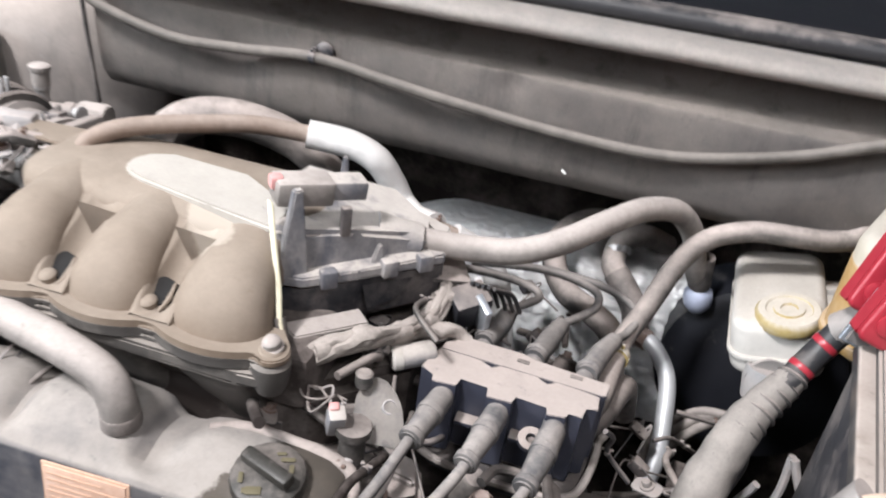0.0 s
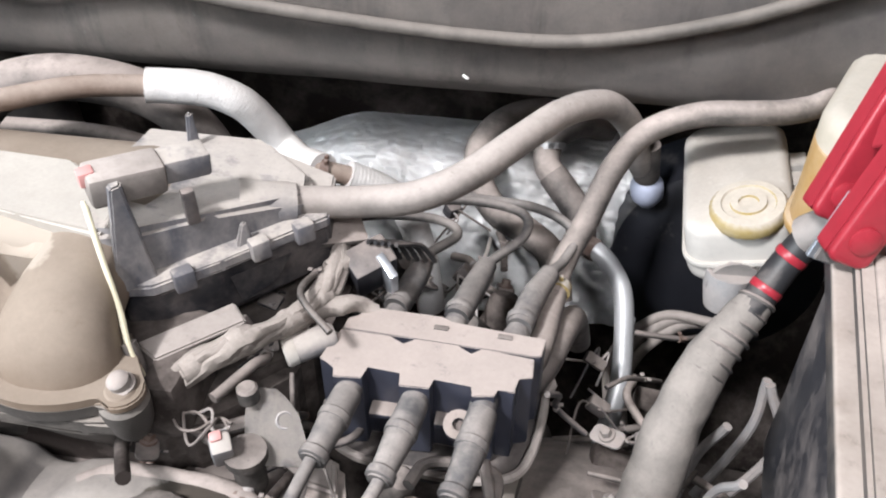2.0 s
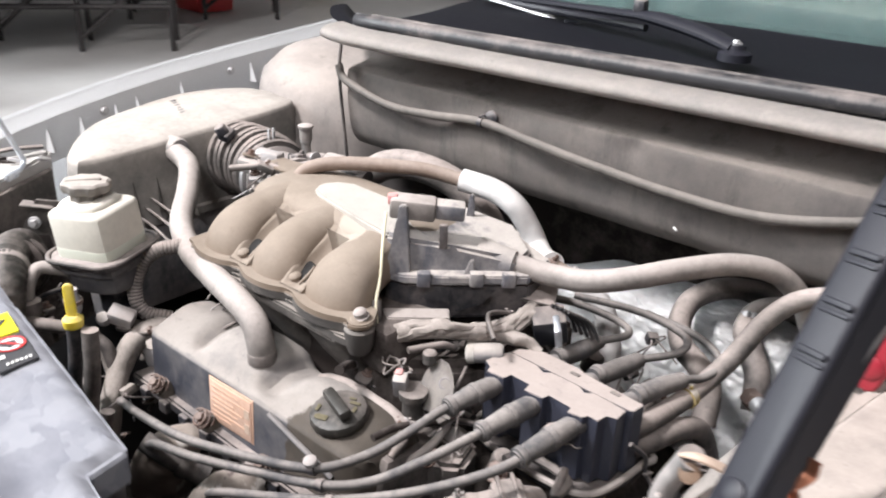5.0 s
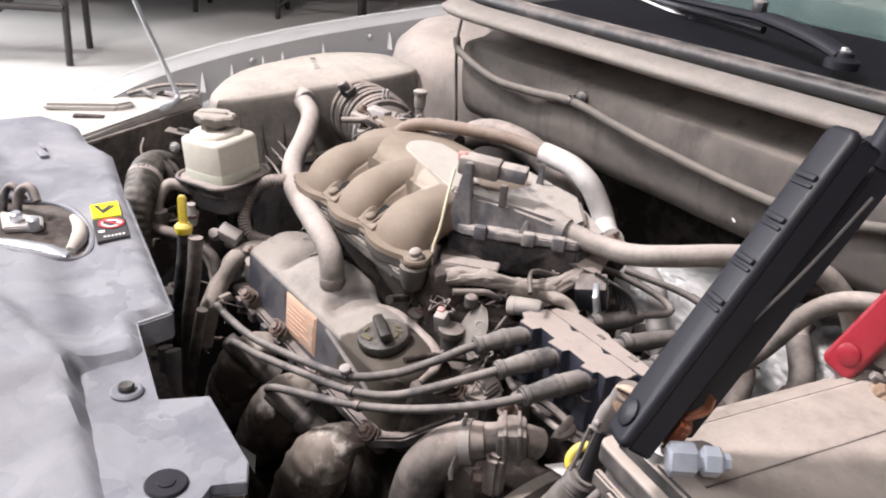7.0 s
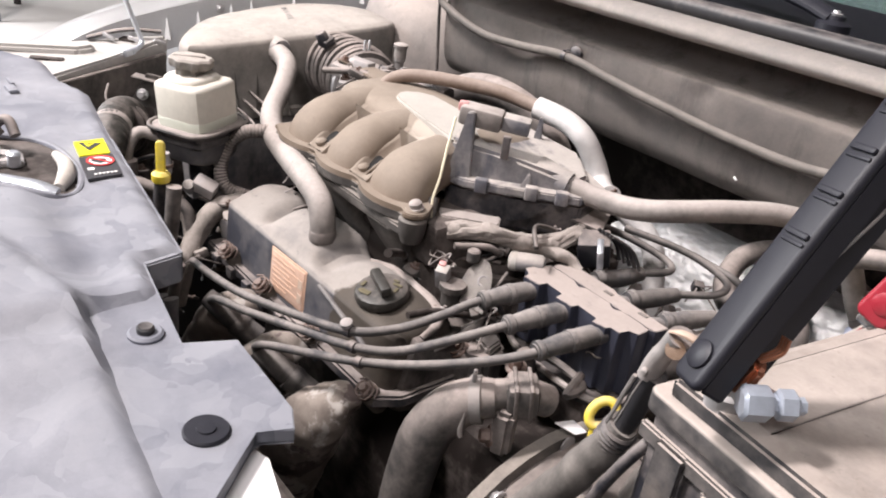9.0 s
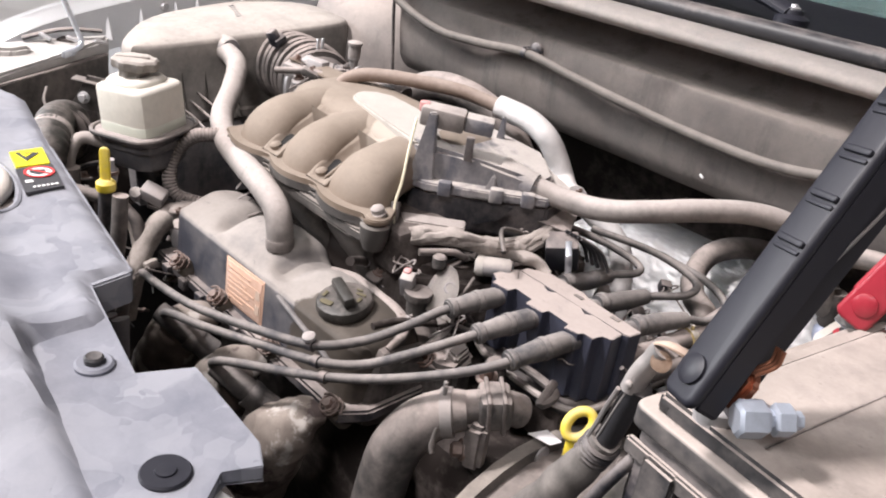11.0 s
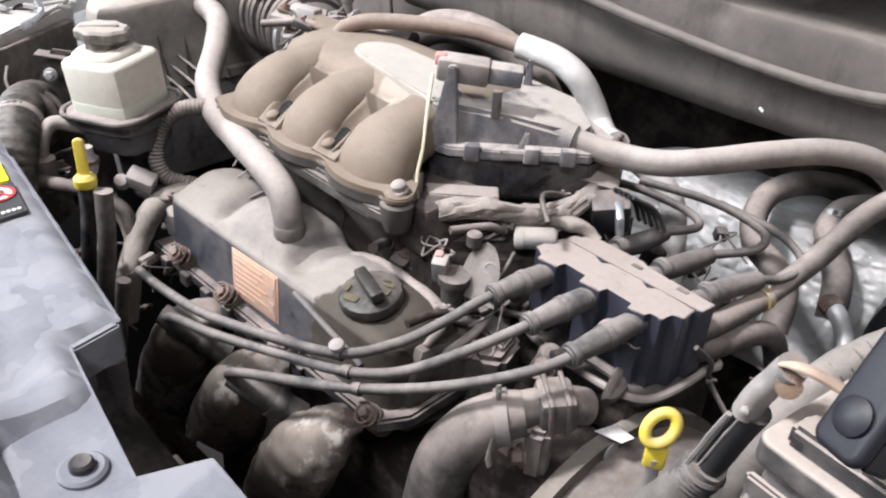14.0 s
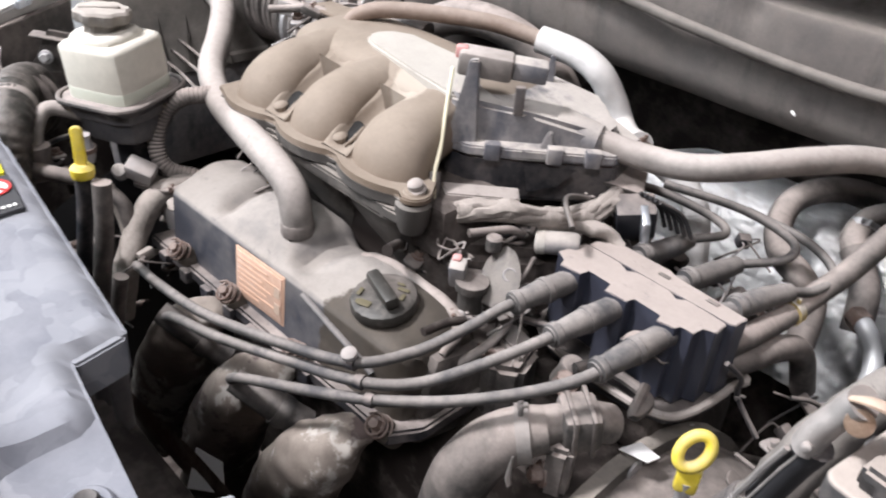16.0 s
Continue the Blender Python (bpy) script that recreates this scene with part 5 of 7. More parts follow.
part("airflow_sensor", boxed((-0.500, 0.185, 1.012), (0.022, 0.024, 0.016), 0.004, turn(25, 10, 15)), "black", duct, "black air flow sensor block")
part("sensor_cap", lathed([(0.010, 0), (0.010, 0.012), (0.008, 0.015)], (-0.50, 0.18, 1.014), (-0.2, -0.6, 1)), "black", duct)
tb = thing("throttle_assembly", (-0.37, 0.20, 0.90), "dusty cast throttle body with linkage", "throttle")
part("barrel", lathed([(0.050, 0), (0.052, 0.008), (0.045, 0.012), (0.045, 0.06), (0.05, 0.065), (0.05, 0.075)], (-0.418, 0.214, 0.955), (1, -0.2, 0.0), 30), "castal", tb)
part("flange", boxed((-0.335, 0.195, 0.955), (0.014, 0.10, 0.095), 0.004, turn(0, 0, -11)), "castal", tb)
for k, (dy, dz) in enumerate(((-0.045, 0.042), (0.04, 0.042), (-0.045, -0.04))):
    part("bolt", bolt_bm((-0.345, 0.197 + dy, 0.957 + dz), (-1, 0.2, 0), 0.006, 0.008), "steel", tb)
part("linkage", boxed((-0.39, 0.16, 0.99), (0.06, 0.018, 0.022), 0.003, turn(10, 5, 20)), "castal", tb)
part("idle_valve", lathed([(0.016, 0), (0.016, 0.04), (0.012, 0.045)], (-0.41, 0.185, 0.995), (1, -0.1, 0.05), 20), "connector", tb)
part("idle_plug", boxed((-0.375, 0.178, 1.006), (0.032, 0.02, 0.016), 0.003, turn(0, 0, 15)), "connector", tb)
part("cable_bracket", prism([(-0.36, 0.15), (-0.29, 0.145), (-0.25, 0.17), (-0.30, 0.19), (-0.36, 0.185)], 1.004, 1.008, 0.001), "intake", tb)
for k in range(3):
    part("cable", tube([(-0.42 + 0.01 * k, 0.02 + 0.012 * k, 0.90 + 0.012 * k), (-0.50, 0.04 + 0.012 * k, 0.895 + 0.012 * k), (-0.60, 0.06 + 0.012 * k, 0.885 + 0.014 * k)], 0.002, seg=8), "hose_dark", tb)
ac = thing("service_port", (-0.44, 0.33, 0.93), "upright refrigerant service port with a plastic cap", "valve")
part("stem", lathed([(0.0078, -0.045), (0.0080, -0.040), (0.0080, 0.012), (0.0100, 0.014), (0.0100, 0.020)], (-0.455, 0.310, 0.970)), "castal", ac)
part("port_cap", lathed([(0.0105, 0), (0.0105, 0.019), (0.0128, 0.0195), (0.0128, 0.024), (0.010, 0.0255)], (-0.455, 0.310, 0.989), flutes=12, flute=0.02), "hose_pale", ac)
part("side_pipe", lathed([(0.0075, 0), (0.0080, 0.026), (0.0110, 0.028), (0.0120, 0.034), (0.0110, 0.041), (0.0085, 0.043), (0.0085, 0.048)], (-0.451, 0.310, 0.960), (1, 0.02, 0.05), 22), "castal", ac)
part("side_cap", lathed([(0.0130, 0), (0.0152, 0.004), (0.0156, 0.034), (0.0135, 0.039), (0.004, 0.040)], (-0.403, 0.311, 0.963), (1, 0.02, 0.05), 44, flutes=18, flute=0.025), "hose_pale", ac, "pale ribbed plastic cap")
part("line", tube([(-0.455, 0.315, 0.930), (-0.38, 0.33, 0.925), (-0.20, 0.345, 0.92), (-0.12, 0.35, 0.90)], 0.009), "hose", ac)

# brown tube and silver-sleeved hose
vac = thing("heater_hose", (-0.09, 0.28, 0.95), "brown tube running into a silver foil-sleeved hose", "hose")
part("brown_tube", tube([(-0.285, 0.150, 0.995), (-0.278, 0.158, 1.012), (-0.258, 0.172, 1.024), (-0.225, 0.196, 1.029), (-0.187, 0.222, 1.030), (-0.138, 0.256, 1.028), (-0.085, 0.285, 1.018)], 0.0100, seg=18), "hose_brown", vac, "brown plastic tube")
part("sleeve", tube([(-0.090, 0.283, 1.019), (-0.045, 0.297, 1.012), (-0.014, 0.306, 0.996), (0.002, 0.318, 0.968), (0.016, 0.322, 0.942), (0.040, 0.306, 0.935), (0.068, 0.285, 0.943)], 0.0162, seg=20, ribs=0.0030, depth=0.004, lump=0.0007), "foil", vac, "silver foil sleeve")
part("joint", tube([(0.058, 0.285, 0.944), (0.095, 0.296, 0.930)], 0.0095), "hose_brown", vac)
part("joint_clip", clamp_bm((0.066, 0.286, 0.941), (0.9, 0.2, -0.4), 0.011, 0.008), "rust", vac)
part("sleeve", tube([(0.088, 0.294, 0.932), (0.112, 0.304, 0.916), (0.135, 0.310, 0.895), (0.150, 0.308, 0.865), (0.160, 0.302, 0.825), (0.168, 0.295, 0.77)], 0.0150, ribs=0.004, depth=0.012, seg=18), "foil", vac, "ribbed silver foil sleeve")
big = thing("return_pipe", (-0.16, 0.30, 0.93), "curved dusty pipe behind the manifold", "pipe")
part("pipe", tube([(-0.27, 0.255, 0.975), (-0.235, 0.28, 1.005), (-0.18, 0.30, 1.010), (-0.12, 0.325, 0.985), (-0.075, 0.335, 0.94), (-0.05, 0.335, 0.88)], 0.022, seg=18), "hose", big)
part("elbow", tube([(-0.27, 0.20, 0.985), (-0.245, 0.215, 1.005), (-0.215, 0.22, 1.0)], 0.015), "hose_dark", big)

# booster vacuum hose
bh = thing("brake_booster_hose", (0.07, 0.185, 0.98), "thick pale dusty hose from manifold to brake booster", "hose")
part("hose", tube([(0.058, 0.178, 0.984), (0.085, 0.190, 0.977), (0.13, 0.198, 0.977), (0.175, 0.202, 0.985), (0.215, 0.225, 0.996), (0.250, 0.270, 1.003), (0.288, 0.325, 1.004), (0.325, 0.365, 0.992), (0.352, 0.395, 0.955), (0.368, 0.415, 0.905), (0.376, 0.425, 0.885)], 0.0135, seg=20, n=9), "hose_pale", bh)
part("hose_end", lathed([(0.0155, 0), (0.0155, 0.016)], (0.056, 0.177, 0.985), (0.9, 0.38, -0.2), 20), "hose_pale", bh)
h2 = thing("overflow_hose", (0.29, 0.24, 0.83), "dark grey rubber hose rising to the coolant tank", "hose")
part("hose", tube([(0.262, 0.100, 0.862), (0.284, 0.150, 0.868), (0.293, 0.215, 0.866), (0.300, 0.268, 0.872), (0.318, 0.298, 0.904), (0.338, 0.325, 0.950), (0.364, 0.345, 0.978), (0.408, 0.358, 0.993), (0.456, 0.362, 0.997), (0.488, 0.368, 0.998), (0.512, 0.375, 1.004), (0.526, 0.386, 1.022), (0.535, 0.402, 1.044), (0.552, 0.416, 1.056)], 0.0118, seg=18, n=9), "hose", h2)
part("colour_tag", clamp_bm((0.296, 0.238, 0.868), (0.12, 0.95, 0.1), 0.0130, 0.009), "yellow_cap", h2, "yellow tag round the hose")
part("hose_clamp", clamp_bm((0.508, 0.397, 1.048), (0.9, 0.2, 0.15), 0.0125, 0.008), "steel", h2)
h3 = thing("heater_pipe_hose", (0.24, 0.45, 0.80), "bent dusty heater hose before the foil shield", "hose", "heater hoses")
part("hose", tube([(0.30, 0.535, 0.872), (0.262, 0.528, 0.884), (0.222, 0.495, 0.888), (0.198, 0.450, 0.879), (0.202, 0.408, 0.862), (0.226, 0.370, 0.850), (0.262, 0.342, 0.848), (0.290, 0.318, 0.838), (0.300, 0.295, 0.80)], 0.0155, seg=18, n=9), "hose", h3)
part("hose_clamp", clamp_bm((0.296, 0.534, 0.874), (0.9, 0.2, -0.2), 0.0162, 0.008), "steel", h3)
h4 = thing("heater_pipe_hose", (0.29, 0.45, 0.80), "bent dusty heater hose with a dark lower end", "hose", "heater hoses")
part("hose", tube([(0.34, 0.53, 0.865), (0.306, 0.505, 0.884), (0.278, 0.480, 0.878), (0.273, 0.458, 0.860), (0.284, 0.446, 0.846)], 0.0155, seg=18), "hose", h4)
part("lower_hose", tube([(0.280, 0.449, 0.850), (0.297, 0.436, 0.836), (0.314, 0.420, 0.818), (0.325, 0.40, 0.78)], 0.0170, seg=18), "hose_dark", h4)
part("clip", clamp_bm((0.276, 0.470, 0.872), (0.1, -0.5, -0.6), 0.016, 0.007), "steel", h4)
h6 = thing("coolant_hose", (0.31, 0.10, 0.84), "dark coolant hose below the coil pack", "hose", "coolant hoses")
part("hose", tube([(0.268, 0.120, 0.838), (0.292, 0.160, 0.845), (0.306, 0.205, 0.845), (0.316, 0.245, 0.825), (0.325, 0.270, 0.77)], 0.013, seg=16), "hose_dark", h6)
al = thing("metal_coolant_pipe", (0.35, 0.22, 0.70), "bare aluminium pipe bending down", "pipe")
part("pipe", tube([(0.325, 0.372, 0.815), (0.338, 0.362, 0.815), (0.353, 0.351, 0.806), (0.368, 0.332, 0.787), (0.373, 0.295, 0.757), (0.373, 0.258, 0.728), (0.362, 0.215, 0.695), (0.34, 0.15, 0.65)], 0.0105, seg=16), "alum", al)
part("nut", lathed([(0.013, 0), (0.013, 0.018)], (0.322, 0.374, 0.815), (0.8, -0.6, 0), 6, smooth=False), "rust", al)

# brake booster and reservoir
bo = thing("brake_booster", (0.47, 0.50, 0.62), "glossy black brake booster drum", "brake booster")
part("drum", lathed([(0.03, -0.005), (0.08, 0.0), (0.118, 0.018), (0.128, 0.045), (0.130, 0.07), (0.134, 0.076), (0.134, 0.088), (0.12, 0.10), (0.06, 0.13)], (0.475, 0.405, 0.765), (0.05, 0.95, -0.12), 48), "booster", bo)
cv = part("check_valve", lathed([(0.010, -0.01), (0.017, 0.0), (0.0185, 0.008), (0.0175, 0.018), (0.012, 0.024), (0.009, 0.026), (0.009, 0.05)], (0.386, 0.428, 0.848), (-0.18, -0.10, 1), 24), "bluish", bo, "bluish plastic check valve")
part("hose_cuff", lathed([(0.0125, 0), (0.0145, 0.004), (0.013, 0.045)], (0.381, 0.425, 0.872), (-0.1, -0.06, 1), 20), "hose_dark", cv)
br = thing("brake_fluid_reservoir", (0.46, 0.33, 0.87), "dusty white brake fluid reservoir with ochre screw cap", "reservoir")


BT = Matrix.Translation((0.460, 0.360, 0.916)) @ turn(4, -14, -4)
part("tank", rprism((0, 0, 0.098, 0.166, 0.022), -0.050, 0.020, 0.011, BT), "brake", br)
part("tank_seam", rprism((0, 0, 0.104, 0.172, 0.024), -0.026, -0.020, 0.001, BT), "brake", br)
part("side_tab", prism([(0.05, 0.03), (0.066, 0.03), (0.066, 0.05), (0.05, 0.05)], -0.01, 0.0, 0.001, BT), "brake", br)
part("side_tab", prism([(0.05, 0.0), (0.066, 0.0), (0.066, 0.02), (0.05, 0.02)], -0.01, 0.0, 0.001, BT), "brake", br)
cp = V(0.462, 0.300, 0.928)
ca = (-0.26, -0.08, 1)
part("screw_cap", lathed([(0.033, 0.0), (0.034, 0.003), (0.034, 0.011), (0.031, 0.015), (0.024, 0.0155), (0.023, 0.0138), (0.016, 0.0138), (0.0155, 0.016), (0.009, 0.016), (0.0085, 0.0138), (0.004, 0.0138)], cp, ca, 60, flutes=30, flute=0.010), "yellow_cap", br, "ochre ribbed screw cap, dusty on top")
part("master_cylinder", tube([(0.46, 0.27, 0.865), (0.455, 0.40, 0.850)], 0.026, seg=20), "castal", br)
part("outlet", lathed([(0.018, 0), (0.022, 0.02), (0.022, 0.04)], (0.455, 0.275, 0.838), (0, 0.1, 1)), "connector", br)
dg = thing("coolant_tank", (0.60, 0.42, 0.85), "amber translucent coolant tank with a dusty pale top", "coolant tank")
DT = Matrix.Translation((0.594, 0.304, 0.947)) @ turn(0, 0, -24)
part("tank", rprism((0, 0, 0.175, 0.21, 0.050), -0.012, 0.113, 0.016, DT), "degas_pale", dg)
part("coolant_band", rprism((0, 0, 0.1762, 0.2112, 0.050), -0.006, 0.084, 0.004, DT), "degas", dg, "amber coolant showing through the wall")
part("tank_seam", rprism((0, 0, 0.183, 0.218, 0.050), 0.0, 0.008, 0.002, DT), "degas", dg)
part("spout", lathed([(0.010, 0), (0.010, 0.03)], (0.585, 0.400, 1.046), (-0.8, 0.5, 0.1)), "degas", dg)
# added support for the tank; near-black paints the shade beneath it
part("mount_bracket", rprism((0.02, 0.0, 0.11, 0.13, 0.01), -0.20, -0.008, 0.003, DT), "deep_shade", dg, "added bracket under the tank, in near-black shade colour")
part("cap", lathed([(0.032, 0), (0.034, 0.004), (0.034, 0.022), (0.028, 0.026), (0.01, 0.027)], (0.600, 0.31, 1.058), flutes=16, flute=0.03, seg=48), "black", dg)

# ---- battery with jump leads ----
bat = thing("car_battery", (0.60, 0.0, 0.83), "dusty black car battery with ribbed case edge", "battery")
BA = Matrix.Translation((0.437, -0.118, 0)) @ turn(0, 0, -9.5)


def bp(x, y, z):
    return BA @ V(x, y, z)


part("case", rprism((0.155, 0.135, 0.30, 0.275, 0.008), 0.80, 0.998, 0.004, BA), "black", bat, "dark ribbed battery case")
part("lid", rprism((0.155, 0.135, 0.312, 0.287, 0.010), 0.998, 1.016, 0.003, BA), "battery", bat)
part("lid_top", rprism((0.165, 0.142, 0.285, 0.262, 0.010), 1.014, 1.028, 0.005, BA), "battery", bat)
part("front_step", prism([(0.012, 0.0), (0.30, 0.0), (0.30, 0.022), (0.012, 0.022)], 1.014, 1.030, 0.003, BA), "battery", bat)
part("lid_rim", prism([(0.012, 0.0), (0.026, 0.0), (0.026, 0.28), (0.012, 0.28)], 1.014, 1.026, 0.003, BA), "battery", bat)
for k in range(6):
    part("case_rib", prism([(0.02 + 0.047 * k, -0.010), (0.05 + 0.047 * k, -0.010), (0.05 + 0.047 * k, 0.0), (0.02 + 0.047 * k, 0.0)], 0.84, 0.985 - 0.01 * (k % 2), 0.003, BA), "battery", bat)
part("handle_groove", prism([(0.0, -0.007), (0.30, -0.007), (0.30, 0.0), (0.0, 0.0)], 0.972, 0.986, 0.002, BA), "battery", bat)
part("seam_line", prism([(0.082, 0.02), (0.084, 0.02), (0.084, 0.28), (0.082, 0.28)], 1.0275, 1.0288, 0.0004, BA), "black", bat)
part("negative_post", lathed([(0.011, 0), (0.0095, 0.03), (0.008, 0.032)], bp(0.046, 0.016, 1.022)), "castal", bat)
tm = part("negative_terminal", lathed([(0.015, 0), (0.015, 0.012), (0.012, 0.014)], bp(0.046, 0.016, 1.026)), "steel", bat, "zinc battery terminal")
tn = V(0.512, -0.150, 1.062)
part("terminal_bolt", lathed([(0.0090, 0), (0.0118, 0.002), (0.0118, 0.017), (0.0100, 0.019), (0.0066, 0.0195), (0.0066, 0.0225), (0.0088, 0.0230), (0.0102, 0.0245), (0.0102, 0.034), (0.0080, 0.036), (0.0058, 0.0362), (0.0058, 0.041)], tn, (0.62, 0.75, 0.05), 6, smooth=False), "zinc_pale", tm, "bright zinc bolt and nut")
part("strap", tube([(0.505, -0.092, 1.040), (0.508, -0.115, 1.050), (0.510, -0.140, 1.060)], 0.010, seg=12, flat=0.6), "steel", tm)
part("positive_post", lathed([(0.011, 0), (0.009, 0.012), (0.007, 0.014)], (0.530, 0.138, 1.024)), "crust", bat)
pt = part("positive_terminal", prism([(-0.021, -0.002), (-0.015, -0.010), (-0.002, -0.007), (0.008, -0.010), (0.020, -0.008), (0.023, 0.0), (0.016, 0.008), (0.002, 0.008), (-0.008, 0.010), (-0.019, 0.006)], 0.0, 0.010, 0.0030, Matrix.Translation((0.531, 0.141, 1.0335)) @ turn(-14, 4, 24)), "castal", bat, "grey crusted positive terminal")
for q, rad, ax, mt in (((0.524, 0.119, 1.029), 0.0082, (-0.5, -0.6, 0.5), "crust"), ((0.513, 0.128, 1.034), 0.0052, (-0.6, -0.6, 0.4), "jaw_dull"), ((0.536, 0.128, 1.029), 0.0058, (0.2, -0.8, 0.6), "hose_pale"), ((0.541, 0.115, 1.028), 0.0046, (0.2, -0.8, 0.5), "crust"), ((0.549, 0.113, 1.028), 0.0050, (0.3, -0.8, 0.5), "hose_pale"), ((0.556, 0.125, 1.029), 0.0075, (0.6, -0.5, 0.5), "rust")):
    part("crusted_nut", lathed([(rad * 0.72, -0.006), (rad, -0.004), (rad, 0.004), (rad * 0.8, 0.006), (rad * 0.4, 0.0065)], q, ax, 6, smooth=False), mt, pt, "crusted nut of the terminal")
part("corrosion_crust", tube([(0.512, 0.122, 1.028), (0.528, 0.116, 1.028), (0.545, 0.110, 1.0275), (0.556, 0.116, 1.028)], [0.003, 0.0055, 0.004, 0.003], seg=12, n=10, lump=0.0035), "crust", pt, "brown corrosion crust")
part("terminal_stud", lathed([(0.0048, 0), (0.0048, 0.010), (0.0030, 0.012)], (0.541, 0.140, 1.043), seg=10), "castal", pt)


def grip(parent, spine, width, thickn, mat, ribs=4):
    """One plastic jaw handle of a jump-lead clamp: a channel with raised grip ribs."""
    a, b = Vector(spine[0]), Vector(spine[1])
    ax = (b - a).normalized()
    side = Vector(spine[2])
    side = (side - ax * side.dot(ax)).normalized()
    out = ax.cross(side)
    rot = Matrix((side, ax, -out)).transposed().to_4x4()
    ln = (b - a).length
    m = Matrix.Translation(a) @ rot
    h = part("handle", rprism((0, ln / 2, width, ln, width * 0.26), 0, thickn, 0.0040, m), mat, parent)
    for k in range(ribs):
        y = ln * (0.468 + 0.127 * k)
        part("grip_rib", rprism((width * 0.06, y, width * 0.70, 0.0042, 0.0015), thickn - 0.001, thickn + 0.0026, 0.0010, m), mat, h)
        part("grip_rib", rprism((width * 0.06, y - 0.0056, width * 0.70, 0.0030, 0.0012), thickn - 0.001, thickn + 0.0014, 0.0007, m), mat, h)
    for sx in (-1, 1):
        part("side_wall", prism(rrect(sx * (width / 2 - 0.002), ln / 2, 0.004, ln * 0.98, 0.002), -0.014, 0.002, 0.0012, m), mat, h)
    part("rivet", lathed([(0.010, 0), (0.010, 0.003), (0.006, 0.005)], m @ V(0, ln * 0.085, thickn - 0.001), m.to_3x3() @ V(0, 0, 1), 24), mat, h)
    return m, ln


nc = thing("black_jump_clamp", (0.47, -0.12, 1.03), "black jump-lead clamp gripping the negative terminal", "jump clamp")
m, _ = grip(nc, ((0.484, -0.162, 1.060), (0.514, -0.040, 1.272), (0.86, -0.50, 0.10)), 0.031, 0.009, "clamp_black")
grip(nc, ((0.484, -0.118, 1.060), (0.516, 0.0, 1.262), (0.86, -0.50, 0.10)), 0.029, 0.007, "clamp_black", 0)
part("copper_jaw", prism([(0.002, 0.012), (0.013, 0.014), (0.015, 0.034), (0.008, 0.042), (0.002, 0.034)], -0.030, -0.020, 0.003, m), "copper", nc, "dull copper jaw plate")
for k in range(3):
    part("copper_braid", tube([m @ V(0.004 + 0.003 * k, 0.038, -0.022), m @ V(0.006 + 0.003 * k, 0.050, -0.030), m @ V(0.006 + 0.003 * k, 0.060, -0.028)], 0.0016, seg=7), "copper", nc)
part("spring_wire", tube([m @ V(0.012, 0.10, -0.012), m @ V(0.014, 0.16, -0.022), m @ V(0.012, 0.22, -0.030)], 0.0011, seg=8), "jaw_dull", nc)
part("lead", tube([(0.520, -0.01, 1.25), (0.535, 0.0, 1.30), (0.58, 0.02, 1.35), (0.72, 0.0, 1.38), (0.90, -0.10, 1.32)], 0.0125, seg=14), "clamp_black", nc, "black rubber lead")
rc = thing("red_jump_clamp", (0.50, 0.14, 1.03), "red jump-lead clamp gripping the positive lead end", "jump clamp")
RA = V(0.325, 0.190, 0.926).normalized()
RN = V(0.14, -0.65, 0.26)
RN = (RN - RA * RN.dot(RA)).normalized()
RS = RA.cross(RN)
rivet_at = V(0.4885, 0.119, 1.0495)
foot = rivet_at - RA * 0.024 - RN * 0.009
RM, _ = grip(rc, (foot, foot + RA * 0.250, RS), 0.031, 0.009, "clamp_red")
OV = V(-0.30, 0.88, -0.36).normalized()
grip(rc, (foot + OV * 0.040 + RA * 0.022, foot + OV * 0.060 + RA * 0.268, RS), 0.029, 0.008, "clamp_red", 0)
for sgn in (-1, 1):
    part("pivot_boss", lathed([(0.010, 0), (0.0098, 0.0025), (0.007, 0.0040), (0.004, 0.0035)], RM @ V(sgn * 0.0150, 0.105, -0.012), RS * sgn, 28), "clamp_red", rc)
    part("web_cheek", prism([(0.070, -0.026), (0.084, -0.006), (0.130, -0.006), (0.150, -0.022), (0.126, -0.034), (0.088, -0.036)], -0.0015, 0.0015, 0.0008, RM @ Matrix.Translation((sgn * 0.0125, 0, 0)) @ Matrix(((0, 0, 1, 0), (1, 0, 0, 0), (0, 1, 0, 0), (0, 0, 0, 1)))), "clamp_red", rc)
part("pivot_pin", lathed([(0.0045, -0.019), (0.0045, 0.019)], RM @ V(0, 0.105, -0.012), RS, 14), "bright", rc)
part("jaw", prism([(-0.010, -0.010), (0.010, -0.010), (0.011, 0.030), (0.008, 0.085), (-0.008, 0.085), (-0.011, 0.030)], -0.0135, -0.0105, 0.0008, RM), "jaw_dull", rc, "plated jaw")
part("side_jaw", prism([(-0.010, -0.014), (0.010, -0.014), (0.011, 0.040), (-0.011, 0.040)], -0.024, -0.0200, 0.001, RM), "bright", rc, "plated jaw edge")
part("spring_wire", tube([RM @ V(-0.010, 0.12, -0.012), RM @ V(-0.012, 0.18, -0.020), RM @ V(-0.010, 0.23, -0.026)], 0.0014, seg=8), "jaw_dull", rc)
part("lead", tube([RM @ V(0.0, 0.235, -0.01), RM @ V(0.0, 0.30, -0.012), (0.70, 0.26, 1.36), (0.88, 0.10, 1.34)], 0.010, seg=12), "clamp_red", rc)

